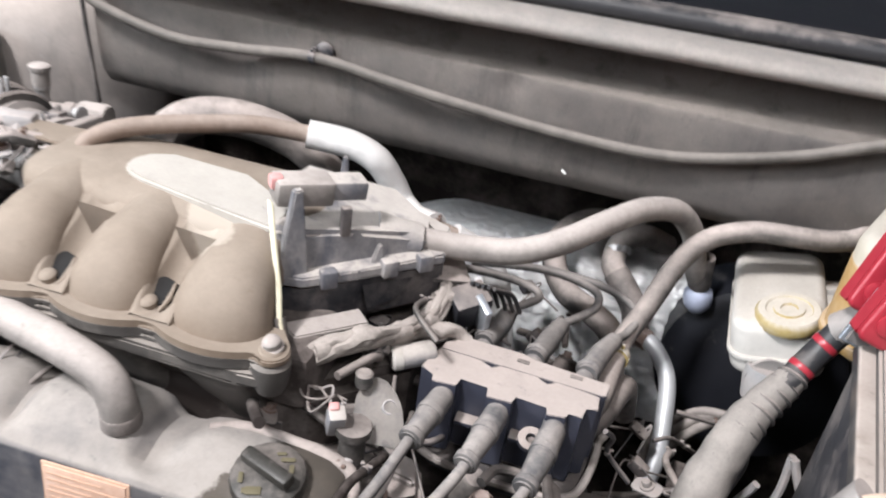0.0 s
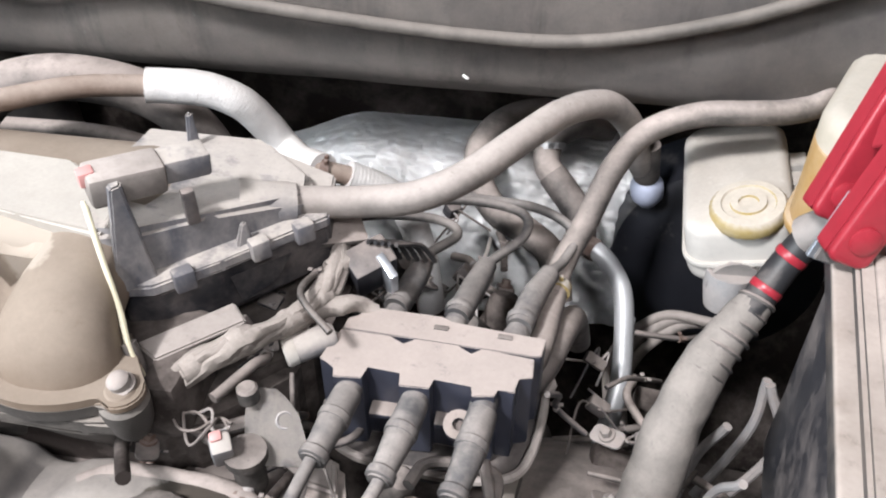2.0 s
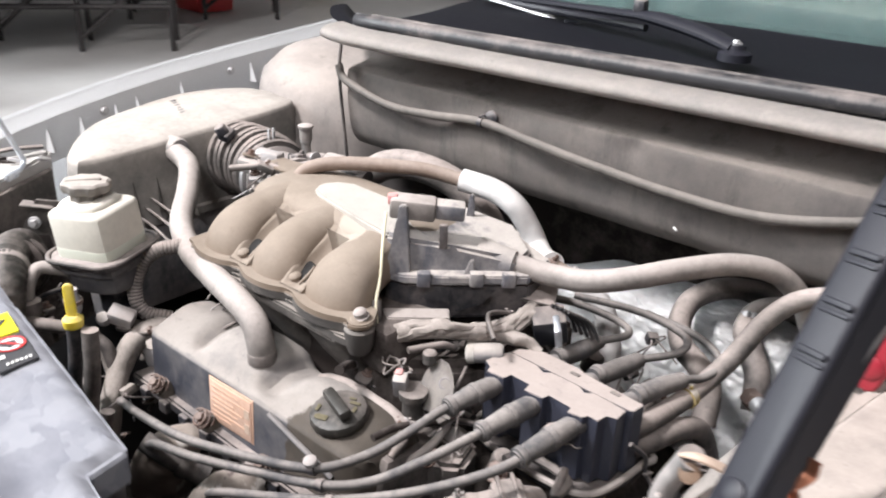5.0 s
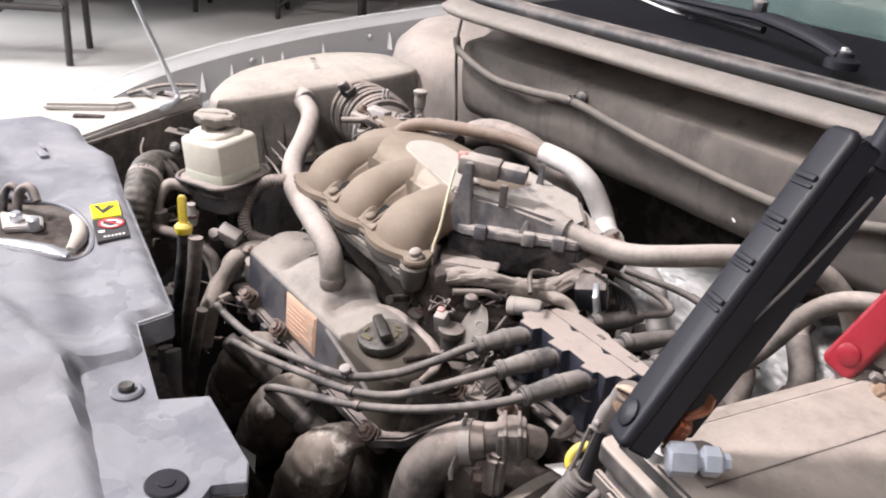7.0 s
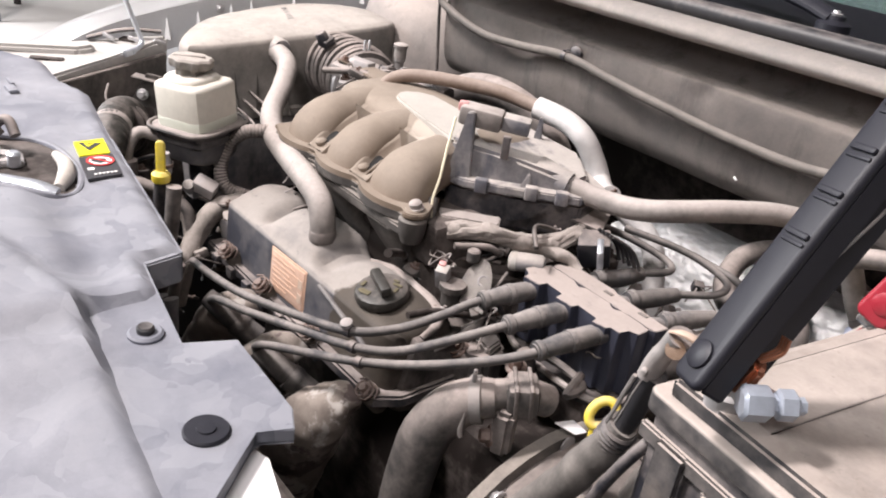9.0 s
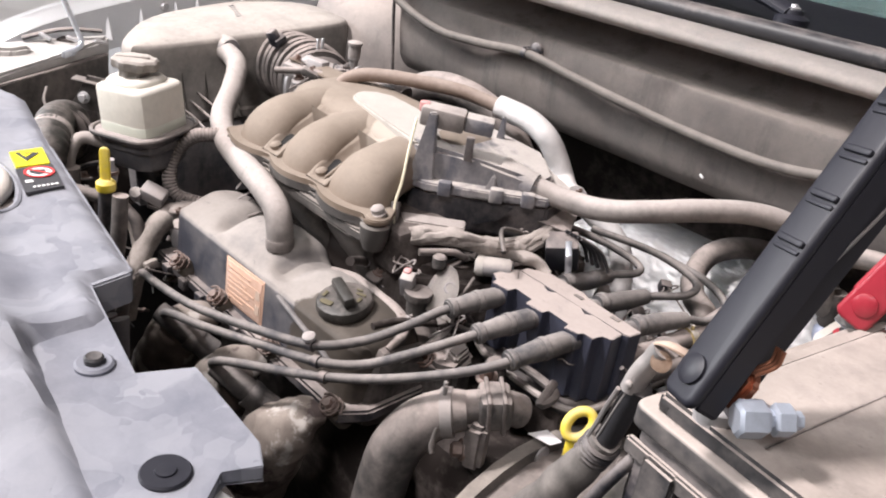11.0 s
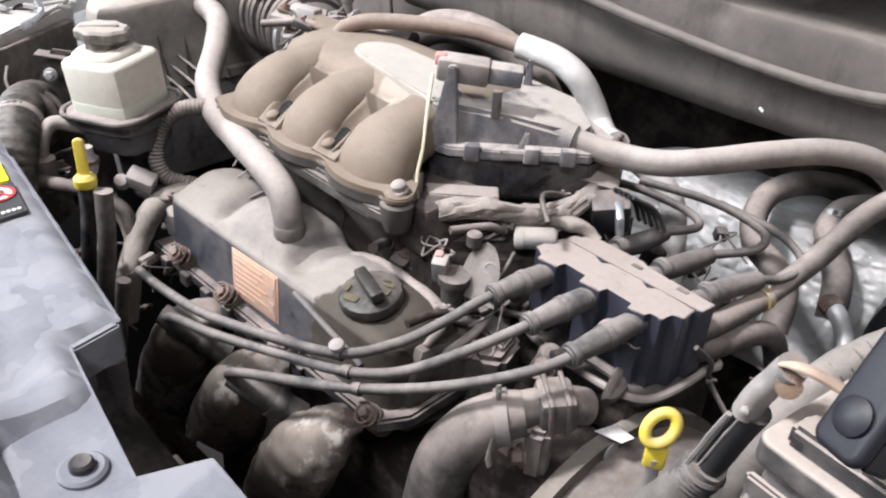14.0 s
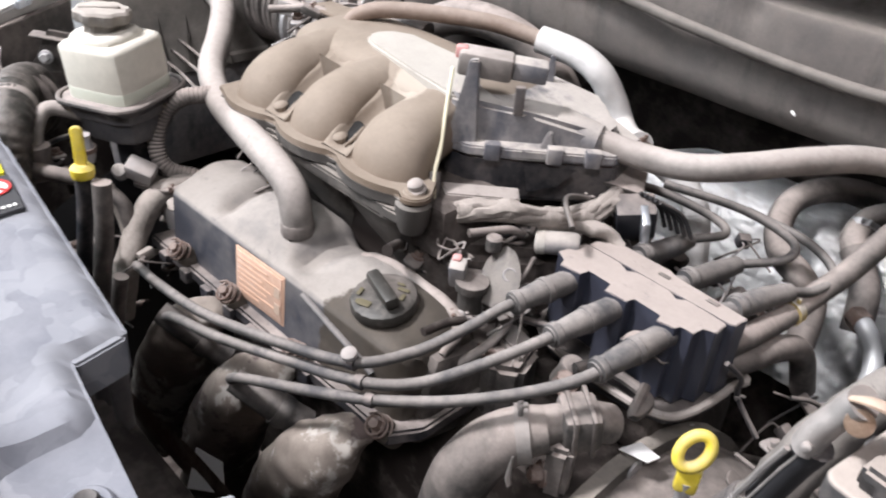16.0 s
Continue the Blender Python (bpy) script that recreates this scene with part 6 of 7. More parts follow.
# positive cable loom down from the terminal
lm = thing("positive_cable_loom", (0.42, 0.11, 0.85), "corrugated dusty loom with red-banded battery cable", "cable loom")
part("lug", tube([(0.500, 0.160, 1.040), (0.488, 0.178, 1.015), (0.476, 0.186, 0.996)], [0.013, 0.015, 0.016], seg=14), "castal", lm, "crimped cable lug")
part("cable", tube([(0.482, 0.186, 1.004), (0.466, 0.178, 0.976), (0.452, 0.164, 0.957), (0.440, 0.148, 0.944)], 0.0125, seg=16), "rubber", lm)
for q, d in (((0.468, 0.1795, 0.980), (0.5, 0.3, 0.8)), ((0.4525, 0.1645, 0.958), (0.5, 0.45, 0.75))):
    part("red_band", lathed([(0.0126, -0.0032), (0.0132, -0.002), (0.0132, 0.002), (0.0126, 0.0032)], q, d, 18), "clamp_red", lm)
part("conduit", tube([(0.447, 0.158, 0.950), (0.428, 0.140, 0.928), (0.408, 0.116, 0.900), (0.392, 0.084, 0.862), (0.380, 0.05, 0.81), (0.37, 0.02, 0.75)], [0.0140, 0.0165, 0.0195, 0.0215, 0.0225, 0.023], n=10, seg=22, lump=0.0022), "tape_dull", lm)
for k in range(7):
    q = V(0.447, 0.158, 0.950).lerp(V(0.412, 0.121, 0.905), k / 6)
    part("sheath_wrinkle", lathed([(0.0142 + 0.0007 * k, -0.0018), (0.0153 + 0.0007 * k, 0.0), (0.0142 + 0.0007 * k, 0.0018)], q, (0.45 + 0.05 * (k % 2), 0.68, 0.62), 20), "hose", lm)
for k in range(3):
    part("loop_wire", tube([(0.478 - 0.006 * k, 0.325, 0.765), (0.436 - 0.010 * k, 0.345 + 0.006 * k, 0.735), (0.392 - 0.011 * k, 0.330 + 0.006 * k, 0.68), (0.390 - 0.006 * k, 0.280, 0.63), (0.42, 0.235, 0.58)], 0.0060, seg=10), "hose_pale", lm)
ng = thing("negative_cable", (0.40, -0.09, 0.90), "black striped battery cable entering a ribbed conduit", "cable")
sl = part("crimp_sleeve", tube([(0.4185, -0.100, 1.007), (0.4215, -0.100, 1.020), (0.428, -0.100, 1.036), (0.435, -0.100, 1.050)], [0.0120, 0.0112, 0.0108, 0.0125], seg=18, n=8, flat=0.72, lump=0.0012), "castal", ng, "pale crimped cable sleeve")
part("sleeve_mouth", lathed([(0.0075, 0), (0.0075, 0.0012), (0.002, 0.0014)], (0.4385, -0.1095, 1.0440), (0.35, -0.85, 0.35), 16), "crust", sl, "brown hollow of the sleeve")
part("sleeve_lip", tube([(0.430, -0.108, 1.054), (0.438, -0.109, 1.058), (0.447, -0.107, 1.058), (0.462, -0.100, 1.052), (0.490, -0.096, 1.044)], [0.0025, 0.0042, 0.0050, 0.0055, 0.006], seg=10, flat=0.5), "crimp_beige", sl, "beige flap of the sleeve")
part("rivet", lathed([(0.003, 0), (0.0028, 0.002), (0.001, 0.003)], (0.4215, -0.1125, 1.016), (0, -1, 0.3), 12), "castal", sl)
part("cable", tube([(0.424, -0.100, 1.010), (0.416, -0.096, 0.985), (0.408, -0.092, 0.955), (0.398, -0.091, 0.925)], 0.0095, seg=14), "rubber", ng)
for dx, r in ((0.0, 0.0020), (0.0065, 0.0009)):
    part("stripe", tube([(0.4115 + dx, -0.1075, 1.004), (0.404 + dx, -0.1035, 0.98), (0.396 + dx, -0.1000, 0.952), (0.389 + dx, -0.0985, 0.93)], r, seg=6, lump=0.0006), "castal", ng, "worn silver stripe")
part("conduit", tube([(0.405, -0.091, 0.945), (0.396, -0.091, 0.922), (0.382, -0.094, 0.888), (0.362, -0.100, 0.845), (0.33, -0.105, 0.79)], [0.0125, 0.0145, 0.016, 0.017, 0.017], n=10, seg=20, lump=0.0022), "tape_dull", ng)
for k in range(5):
    part("tape_wrap", lathed([(0.0140, -0.002), (0.0158, 0), (0.0140, 0.002)], (0.402 - 0.002 * k, -0.091 + 0.0005 * k, 0.938 - 0.005 * k), (0.3 + 0.1 * (k % 2), 0.05 * k, 1), 16), "rubber", ng)
part("small_cable", tube([(0.47, -0.085, 1.02), (0.45, -0.11, 0.98), (0.43, -0.13, 0.93), (0.41, -0.14, 0.86)], 0.005, seg=10), "black", ng)

# yellow dipstick ring
dp = thing("oil_dipstick", (0.337, -0.018, 0.83), "bright yellow dipstick ring handle", "dipstick")
R = [(0.335 + 0.0092 * math.cos(a), -0.016 + 0.006 * math.cos(a) + 0.007 * math.sin(a), 0.878 + 0.0122 * math.sin(a)) for a in np.linspace(-math.pi / 2, 1.5 * math.pi, 17)]
part("ring", tube(R, 0.0050, seg=10, n=3), "yellow", dp)
part("collar", boxed((0.337, -0.018, 0.852), (0.018, 0.010, 0.026), 0.003, turn(0, 0, 25)), "yellow", dp)
part("stick", tube([(0.337, -0.018, 0.85), (0.335, -0.01, 0.78), (0.33, 0.0, 0.68)], 0.006, seg=10), "steel", dp)
dp2 = thing("gearbox_dipstick", (-0.285, -0.20, 0.80), "yellow flat dipstick handle on a black tube", "dipstick")
part("handle", rprism((0, 0, 0.0125, 0.046, 0.006), -0.0025, 0.0025, 0.002, Matrix.Translation((-0.280, -0.195, 0.935)) @ turn(90, 0, 48)), "yellow", dp2)
part("collar", lathed([(0.011, 0), (0.012, 0.004), (0.012, 0.010), (0.008, 0.014)], (-0.280, -0.195, 0.902)), "yellow", dp2)
part("tube", tube([(-0.280, -0.195, 0.904), (-0.282, -0.198, 0.86), (-0.286, -0.205, 0.80), (-0.29, -0.21, 0.70)], 0.0085, seg=12), "black", dp2)

# ---- power steering reservoir ----
ps = thing("steering_fluid_reservoir", (-0.405, -0.085, 0.85), "milky white fluid reservoir with a black base and cap", "reservoir")
PS = Matrix.Translation((-0.412, -0.083, 0.925)) @ turn(4, -4, 20)
part("tank", rprism((0, 0, 0.090, 0.084, 0.014, 2), -0.006, 0.066, 0.007, PS), "white", ps)
part("fluid_band", rprism((0, 0, 0.0906, 0.0846, 0.0142, 2), 0.001, 0.016, 0.001, PS), "fluid", ps, "pale green fluid showing through")
part("shoulder", rprism((-0.004, 0, 0.070, 0.066, 0.020, 2), 0.058, 0.074, 0.007, PS), "white", ps)
part("base_tray", rprism((0, 0, 0.106, 0.098, 0.026, 2), -0.020, -0.006, 0.003, PS), "tray_grey", ps)
rim_pts = [PS @ V(x, y, 0.002) for x, y in rrect(0, 0, 0.121, 0.113, 0.030, 3)]
part("tray_rim", tube(rim_pts + rim_pts[:1], 0.0034, seg=8, n=3), "hose_dark", ps, "raised black rim")
part("tray_cup", rprism((0, 0, 0.108, 0.100, 0.028, 3), -0.010, 0.0025, 0.002, PS, -0.011), "black", ps)
part("base", rprism((0, 0, 0.088, 0.080, 0.024, 2), -0.050, -0.018, 0.005, PS, -0.014), "tray_grey", ps)
part("lower_neck", rprism((0, 0.01, 0.05, 0.05, 0.016), -0.10, -0.048, 0.006, PS), "black", ps)
pc = part("screw_cap", lathed([(0.020, 0), (0.020, 0.010), (0.028, 0.012), (0.030, 0.015), (0.030, 0.023), (0.027, 0.026), (0.010, 0.027)], PS @ V(-0.008, 0.002, 0.071), (0, 0.05, 1), 48, flutes=8, flute=0.05), "cap_dusty", ps, "dusty black lobed screw cap")
part("cap_grip", boxed(PS @ V(-0.008, 0.002, 0.097), (0.045, 0.009, 0.007), 0.003, turn(0, 0, 60)), "cap_dusty", pc)
for pts, r, mt in (([(-0.435, -0.12, 0.895), (-0.452, -0.155, 0.905), (-0.448, -0.175, 0.885), (-0.435, -0.185, 0.845)], 0.009, "hose_pale"),
                   ([(-0.436, -0.184, 0.872), (-0.434, -0.186, 0.832)], 0.017, "hose"),
                   ([(-0.432, -0.205, 0.852), (-0.396, -0.172, 0.846), (-0.372, -0.15, 0.840), (-0.345, -0.132, 0.822), (-0.332, -0.13, 0.795)], 0.009, "hose_dark")):
    single("steering_hose", tube(pts, r, seg=14), mt, "small dusty steering fluid hose by the reservoir", "hose", "steering hoses")
rb = thing("ribbed_return_hose", (-0.37, -0.05, 0.85), "short ribbed hose curling below the reservoir", "hose")
part("hose", tube([(-0.335, -0.005, 0.930), (-0.358, -0.036, 0.924), (-0.370, -0.056, 0.902), (-0.369, -0.069, 0.868), (-0.354, -0.066, 0.842), (-0.330, -0.04, 0.832)], 0.0100, ribs=0.005, depth=0.06, seg=16), "hose", rb)
wr = thing("wrapped_harness", (-0.31, -0.12, 0.75), "taped wiring harness wrapped past the valve cover end", "harness")
part("branch", tube([(-0.322, -0.051, 0.828), (-0.335, -0.084, 0.822), (-0.332, -0.114, 0.800), (-0.318, -0.138, 0.773), (-0.306, -0.156, 0.745), (-0.30, -0.17, 0.70)], 0.0155, seg=14, lump=0.0014), "tape", wr)
part("branch", tube([(-0.36, -0.14, 0.835), (-0.34, -0.13, 0.80), (-0.315, -0.14, 0.765)], 0.010, seg=12, lump=0.002), "tape", wr)
part("plug", boxed((-0.325, -0.075, 0.792), (0.02, 0.02, 0.034), 0.003, turn(10, 0, 20)), "connector", wr)
ga = thing("sensor_block", (-0.36, -0.10, 0.84), "small grey sensor with plug below the reservoir", "sensor")
part("body", boxed((-0.352, -0.10, 0.850), (0.034, 0.022, 0.022), 0.003, turn(25, 20, 40)), "connector", ga)
part("collar", lathed([(0.009, 0), (0.009, 0.014), (0.007, 0.018)], (-0.372, -0.115, 0.842), (0.6, -0.4, 0.6)), "housing", ga)
part("bracket", rprism((-0.345, -0.085, 0.05, 0.03, 0.006, 4, 25), 0.828, 0.833, 0.001), "grime", ga)
cn = thing("clear_valve", (-0.385, -0.165, 0.86), "small clear valve beside the dipstick", "valve")
part("body", lathed([(0.008, 0), (0.010, 0.006), (0.010, 0.02), (0.007, 0.026), (0.007, 0.034)], (-0.372, -0.152, 0.868)), "connector", cn)
part("ring", lathed([(0.012, 0), (0.012, 0.005)], (-0.372, -0.152, 0.882)), "rust", cn)
pul = thing("engine_pulley", (-0.47, -0.14, 0.80), "dark ribbed pulley and belt end", "pulley")
part("wheel", lathed([(0.02, 0), (0.040, 0.002), (0.040, 0.008), (0.036, 0.010), (0.036, 0.024), (0.040, 0.026), (0.040, 0.032), (0.02, 0.034)], (-0.52, -0.15, 0.885), (0.7, -0.6, 0.3), 36), "deep_shade", pul)
el = thing("pump_elbow", (-0.44, -0.19, 0.86), "dark banded rubber elbow beside the reservoir", "hose")
part("hose", tube([(-0.60, -0.10, 0.85), (-0.56, -0.13, 0.895), (-0.50, -0.172, 0.914), (-0.452, -0.200, 0.900), (-0.432, -0.215, 0.865), (-0.425, -0.22, 0.80)], [0.020, 0.024, 0.026, 0.025, 0.024, 0.022], seg=22, ribs=0.010, depth=0.03), "cap", el)
part("band", lathed([(0.0262, -0.006), (0.0280, -0.004), (0.0280, 0.004), (0.0262, 0.006)], (-0.476, -0.186, 0.909), (0.7, -0.5, -0.25), 26), "castal", el, "pale metal band")
# ---- thermostat and radiator hose ----
rh = thing("radiator_hose", (0.19, -0.09, 0.70), "fat dusty radiator hose bending down", "hose")
part("hose", tube([(0.220, -0.042, 0.830), (0.206, -0.058, 0.825), (0.190, -0.076, 0.807), (0.176, -0.091, 0.772), (0.170, -0.099, 0.72), (0.168, -0.105, 0.66), (0.165, -0.11, 0.56)], [0.0205, 0.0235, 0.0265, 0.028, 0.028, 0.028, 0.028], seg=26, n=9), "hose", rh)
cl = part("clamp", clamp_bm((0.208, -0.056, 0.825), (0.68, 0.62, 0.2), 0.0245, 0.012), "castal", rh, "spring band clamp")
part("clamp_tab", tube([(0.219, -0.082, 0.824), (0.222, -0.088, 0.808), (0.225, -0.089, 0.800)], [0.0016, 0.0042, 0.0030], seg=8, n=5, flat=0.4), "castal", cl)
th = thing("thermostat_housing", (0.25, 0.0, 0.78), "dusty cast thermostat housing with two bands", "housing")
part("neck", tube([(0.206, -0.054, 0.825), (0.224, -0.032, 0.834), (0.240, -0.012, 0.836), (0.248, 0.01, 0.825)], [0.0185, 0.0165, 0.0175, 0.018], seg=24), "hose", th)
TC, TD = V(0.230, -0.026, 0.835), V(0.62, 0.75, 0.1)
part("body", boxed(TC + TD * 0.010, (0.036, 0.044, 0.038), 0.009, turn(0, -5, 50)), "hose", th)
for k in range(2):
    part("band", boxed(TC + TD * (0.002 + 0.016 * k), (0.0045, 0.047, 0.041), 0.0015, turn(0, -5, 50)), "hose_dark", th)
part("lug", prism([(0.232, -0.055), (0.252, -0.046), (0.247, -0.027), (0.226, -0.034)], 0.770, 0.825, 0.005), "hose", th)
part("bolt", bolt_bm((0.228, -0.046, 0.786), (-0.5, -0.8, 0.1), 0.008, 0.010), "rust", th)
part("bleed_bolt", bolt_bm((0.205, 0.0, 0.845), (0, -0.3, 1), 0.008, 0.012), "rust", th)


# ---- exhaust manifold and front clutter ----
ex = thing("exhaust_manifold", (-0.10, -0.20, 0.60), "rust-blotched dusty exhaust manifold runners", "exhaust manifold")
for dx in (-0.240, -0.122, 0.0):
    spine = [(-0.055, -0.130, 0.50), (-0.035, -0.135, 0.57), (-0.012, -0.139, 0.625), (0.008, -0.140, 0.665), (0.030, -0.139, 0.706), (0.048, -0.134, 0.734), (0.062, -0.122, 0.750), (0.073, -0.104, 0.752)]
    part("runner", tube([(x + dx, y, z) for x, y, z in spine], [0.044, 0.045, 0.045, 0.043, 0.039, 0.032, 0.023, 0.010], seg=28, n=9, lump=0.004), "iron", ex)
part("heat_plate", thick(swept_x(fine_profile([(-0.20, 0.60), (-0.215, 0.64), (-0.21, 0.675)], 4), -0.30, 0.02, 24, None, 0.012), 0.002), "rust", ex, "flaking rusty heat plate")
for x in (-0.180, -0.040):
    pg = part("plug_boot", tube([(x - 0.022, -0.167, 0.762), (x + 0.006, -0.150, 0.745), (x + 0.034, -0.122, 0.715)], [0.0125, 0.0150, 0.0165], seg=18), "lead", ex, "grey spark plug boot")
    part("boot_end", lathed([(0.0172, 0), (0.0178, 0.004), (0.0178, 0.010), (0.0165, 0.014)], (x + 0.014, -0.143, 0.737), (0.7, 0.6, -0.6), 18), "lead", pg)
fr = thing("wrapper_scrap", (0.37, -0.41, 1.0), "white plastic scrap tucked below the shield", "scrap")
part("sheet", prism([(0.338, -0.402), (0.366, -0.395), (0.398, -0.405), (0.410, -0.445), (0.377, -0.440)], 1.0135, 1.0150, 0.0004), "lever", fr)
# added white sheet paints the bright floor glimpsed through the bay
sc = thing("white_sheet", (0.272, 0.0, 0.80), "small white sheet standing in for bright floor seen through a gap", "scrap")
part("sheet", prism([(0.264, 0.010), (0.290, 0.016), (0.294, 0.030), (0.272, 0.032)], 0.806, 0.8075, 0.0003), "lever", sc)
sp = thing("white_sheet", (-0.05, -0.205, 0.67), "torn white paper scrap caught on the exhaust runners", "scrap")
part("sheet", prism([(-0.030, -0.020), (0.030, -0.012), (0.022, 0.018), (-0.022, 0.024)], -0.0004, 0.0004, 0.0002, Matrix.Translation((-0.055, -0.208, 0.662)) @ turn(62, -20, 10)), "lever", sp)
rk = thing("radiator_bracket", (0.15, -0.325, 0.88), "grey plastic radiator bracket below the shield edge", "bracket")
for a, b in (((0.007, -0.325, 0.908), (-0.013, -0.325, 0.838)), ((0.058, -0.325, 0.94), (0.06, -0.325, 0.886)), ((0.033, -0.325, 0.93), (0.029, -0.325, 0.877))):
    part("bracket_leg", tube([a, V(*a).lerp(V(*b), 0.5), b], [0.008, 0.007, 0.006], seg=10, flat=0.5), "tray_grey", rk)
part("yellow_tag", tube([(0.08, -0.335, 0.868), (0.09, -0.335, 0.859)], 0.004, seg=10), "yellow", rk, "small yellow tag")
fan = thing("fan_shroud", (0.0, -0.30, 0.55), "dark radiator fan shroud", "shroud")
# near-black here paints the shade under the sight shield
part("rim", prism([(-0.45, -0.30), (0.36, -0.33), (0.36, -0.42), (-0.45, -0.40)], 0.45, 0.90, 0.01), "deep_shade", fan)

# ---- harness, cam sensor and clutter between coil pack and manifold ----
hn = thing("engine_harness", (0.08, 0.10, 0.90), "frayed taped wiring harness caked in dust", "harness")
HP = [(0.012, 0.022, 0.915), (0.034, 0.042, 0.927), (0.062, 0.070, 0.930), (0.088, 0.102, 0.924), (0.104, 0.134, 0.920), (0.112, 0.17, 0.928), (0.10, 0.225, 0.935)]
for k in range(6):
    a = k * 1.05
    part("strand", tube([V(*q) + V(0.5 * math.cos(a + 0.8 * i), -0.5 * math.cos(a + 0.8 * i), math.sin(a + 0.8 * i)) * (0.0065 + 0.002 * math.sin(2.1 * i + k)) for i, q in enumerate(HP)], 0.0042 + 0.0012 * (k % 3), seg=9, lump=0.0022), "tape", hn)
for i, q in enumerate(HP[1:-1]):
    part("tape_wrap", tube([V(*q) - V(0.006, 0.008, 0), V(*q), V(*q) + V(0.006, 0.008, -0.001)], [0.0095, 0.0115, 0.0095], seg=12, lump=0.003), "tape", hn)
part("branch", tube([(0.100, 0.128, 0.915), (0.128, 0.142, 0.913), (0.148, 0.150, 0.898)], [0.011, 0.009, 0.007], seg=12, lump=0.004), "tape", hn)
part("guide_plate", prism([(-0.012, 0.050), (0.010, 0.036), (0.062, 0.086), (0.045, 0.105)], 0.932, 0.937, 0.0015), "hose_pale", hn, "flat dusty harness guide plate")
for k in range(4):
    part("loose_wire", tube([(0.016 + 0.004 * k, 0.030, 0.913), (0.024 + 0.006 * k, 0.014 + 0.005 * k * (-1) ** k, 0.905 - 0.004 * k), (0.042 + 0.006 * k, 0.012 + 0.009 * (-1) ** k, 0.902 + 0.003 * k), (0.058, 0.016 - 0.006 * (-1) ** k, 0.898), (0.070, 0.008 + 0.003 * k, 0.900)], 0.0012, seg=6), ("hose", "hose_dark", "connector", "hose_dark")[k], hn)
for k in range(5):
    part("plug_wire", tube([(0.135 + 0.006 * k, 0.185, 0.945), (0.148 + 0.007 * k, 0.205, 0.930), (0.155 + 0.008 * k, 0.215, 0.905)], 0.0024, seg=6), "rubber", hn)
bx = thing("injector_plug", (0.14, 0.19, 0.90), "black multi-wire plug with silver edge", "connector")
part("shell", boxed((0.135, 0.185, 0.918), (0.040, 0.030, 0.040), 0.003, turn(20, -10, 40)), "black", bx)
part("clip", boxed((0.152, 0.178, 0.915), (0.008, 0.026, 0.042), 0.002, turn(20, -10, 40)), "bright", bx)
part("stay", boxed((0.10, 0.205, 0.945), (0.05, 0.05, 0.006), 0.002, turn(12, 8, 30)), "hose", bx)
cs = thing("cam_sensor", (0.10, 0.03, 0.86), "grey cam sensor with a fanned shield plate", "sensor")
CM = Matrix.Translation((0.096, 0.029, 0.886)) @ turn(48, 8, 20)
bm = bmesh.new()
skin(bm, [[V(0.070, 0.048, 0.908).lerp(V(0.108, 0.046, 0.910), 0.5 + (u - 0.5) * min(1.0, math.sqrt(0.10 + 2.6 * w))).lerp(V(0.076, 0.010, 0.862).lerp(V(0.130, 0.012, 0.868), u), w) + V(0, -0.004, 0.004) * math.sin(math.pi * u) for u in np.linspace(0, 1, 9)] for w in np.linspace(0, 1, 14) ** 1.5], False, True, False)
part("plate", thick(bm, 0.003), "housing", cs, "bluish shield plate")
part("plate_clip", tube([CM @ V(0.008 + 0.006 * math.cos(a), 0.006 + 0.006 * math.sin(a), 0.008) for a in np.linspace(0, 5.2, 10)], 0.0014, seg=6, n=2), "connector", cs)
part("plug", boxed((0.066, 0.002, 0.888), (0.016, 0.016, 0.030), 0.003, turn(20, 0, 30)), "housing", cs)
part("tab", boxed((0.064, 0.001, 0.904), (0.009, 0.008, 0.005), 0.002, turn(20, 0, 30)), "pink", cs)
part("stem", lathed([(0.012, 0), (0.012, 0.03), (0.016, 0.032), (0.016, 0.04)], (0.082, 0.005, 0.846)), "grime", cs)
part("boss", lathed([(0.008, 0), (0.008, 0.012), (0.006, 0.014)], (0.078, 0.035, 0.908)), "hose", cs)
sv = thing("silver_cylinder", (0.10, 0.105, 0.88), "short silver capped cylinder beside the harness", "sensor")
part("barrel", lathed([(0.010, 0), (0.0125, 0.002), (0.0125, 0.008), (0.012, 0.010)], (0.086, 0.090, 0.900), (0.8, 0.5, 0.1), 22), "brake", sv, "white end cap")
part("skirt", lathed([(0.0115, 0), (0.0120, 0.002), (0.0120, 0.030), (0.009, 0.034)], (0.094, 0.095, 0.901), (0.8, 0.5, 0.1), 20), "housing", sv)
hd = thing("head_end_casting", (0.112, 0.04, 0.74), "dusty brown casting on the end of the cylinder head", "casting")
part("body", prism([(0.080, 0.024), (0.077, 0.064), (0.100, 0.072), (0.138, 0.056), (0.150, 0.014), (0.128, -0.002), (0.098, 0.004)], 0.73, 0.814, 0.006), "hose", hd)
part("flange", prism([(0.098, 0.030), (0.100, 0.060), (0.132, 0.052), (0.140, 0.022)], 0.812, 0.822, 0.003), "hose_pale", hd)
st = part("bolt_spring", spring_bolt(V(0.108, 0.008, 0.806), SD), "rust", hd, "rusty coil spring bolt")
part("bolt", bolt_bm(V(0.108, 0.008, 0.810), SD, 0.0058, 0.012, 1.4), "rust", st)
rng = random.Random(9)
cb = thing("wiring_clutter", (0.42, 0.05, 0.70), "tangle of dark wires and brackets under the loom", "wiring")
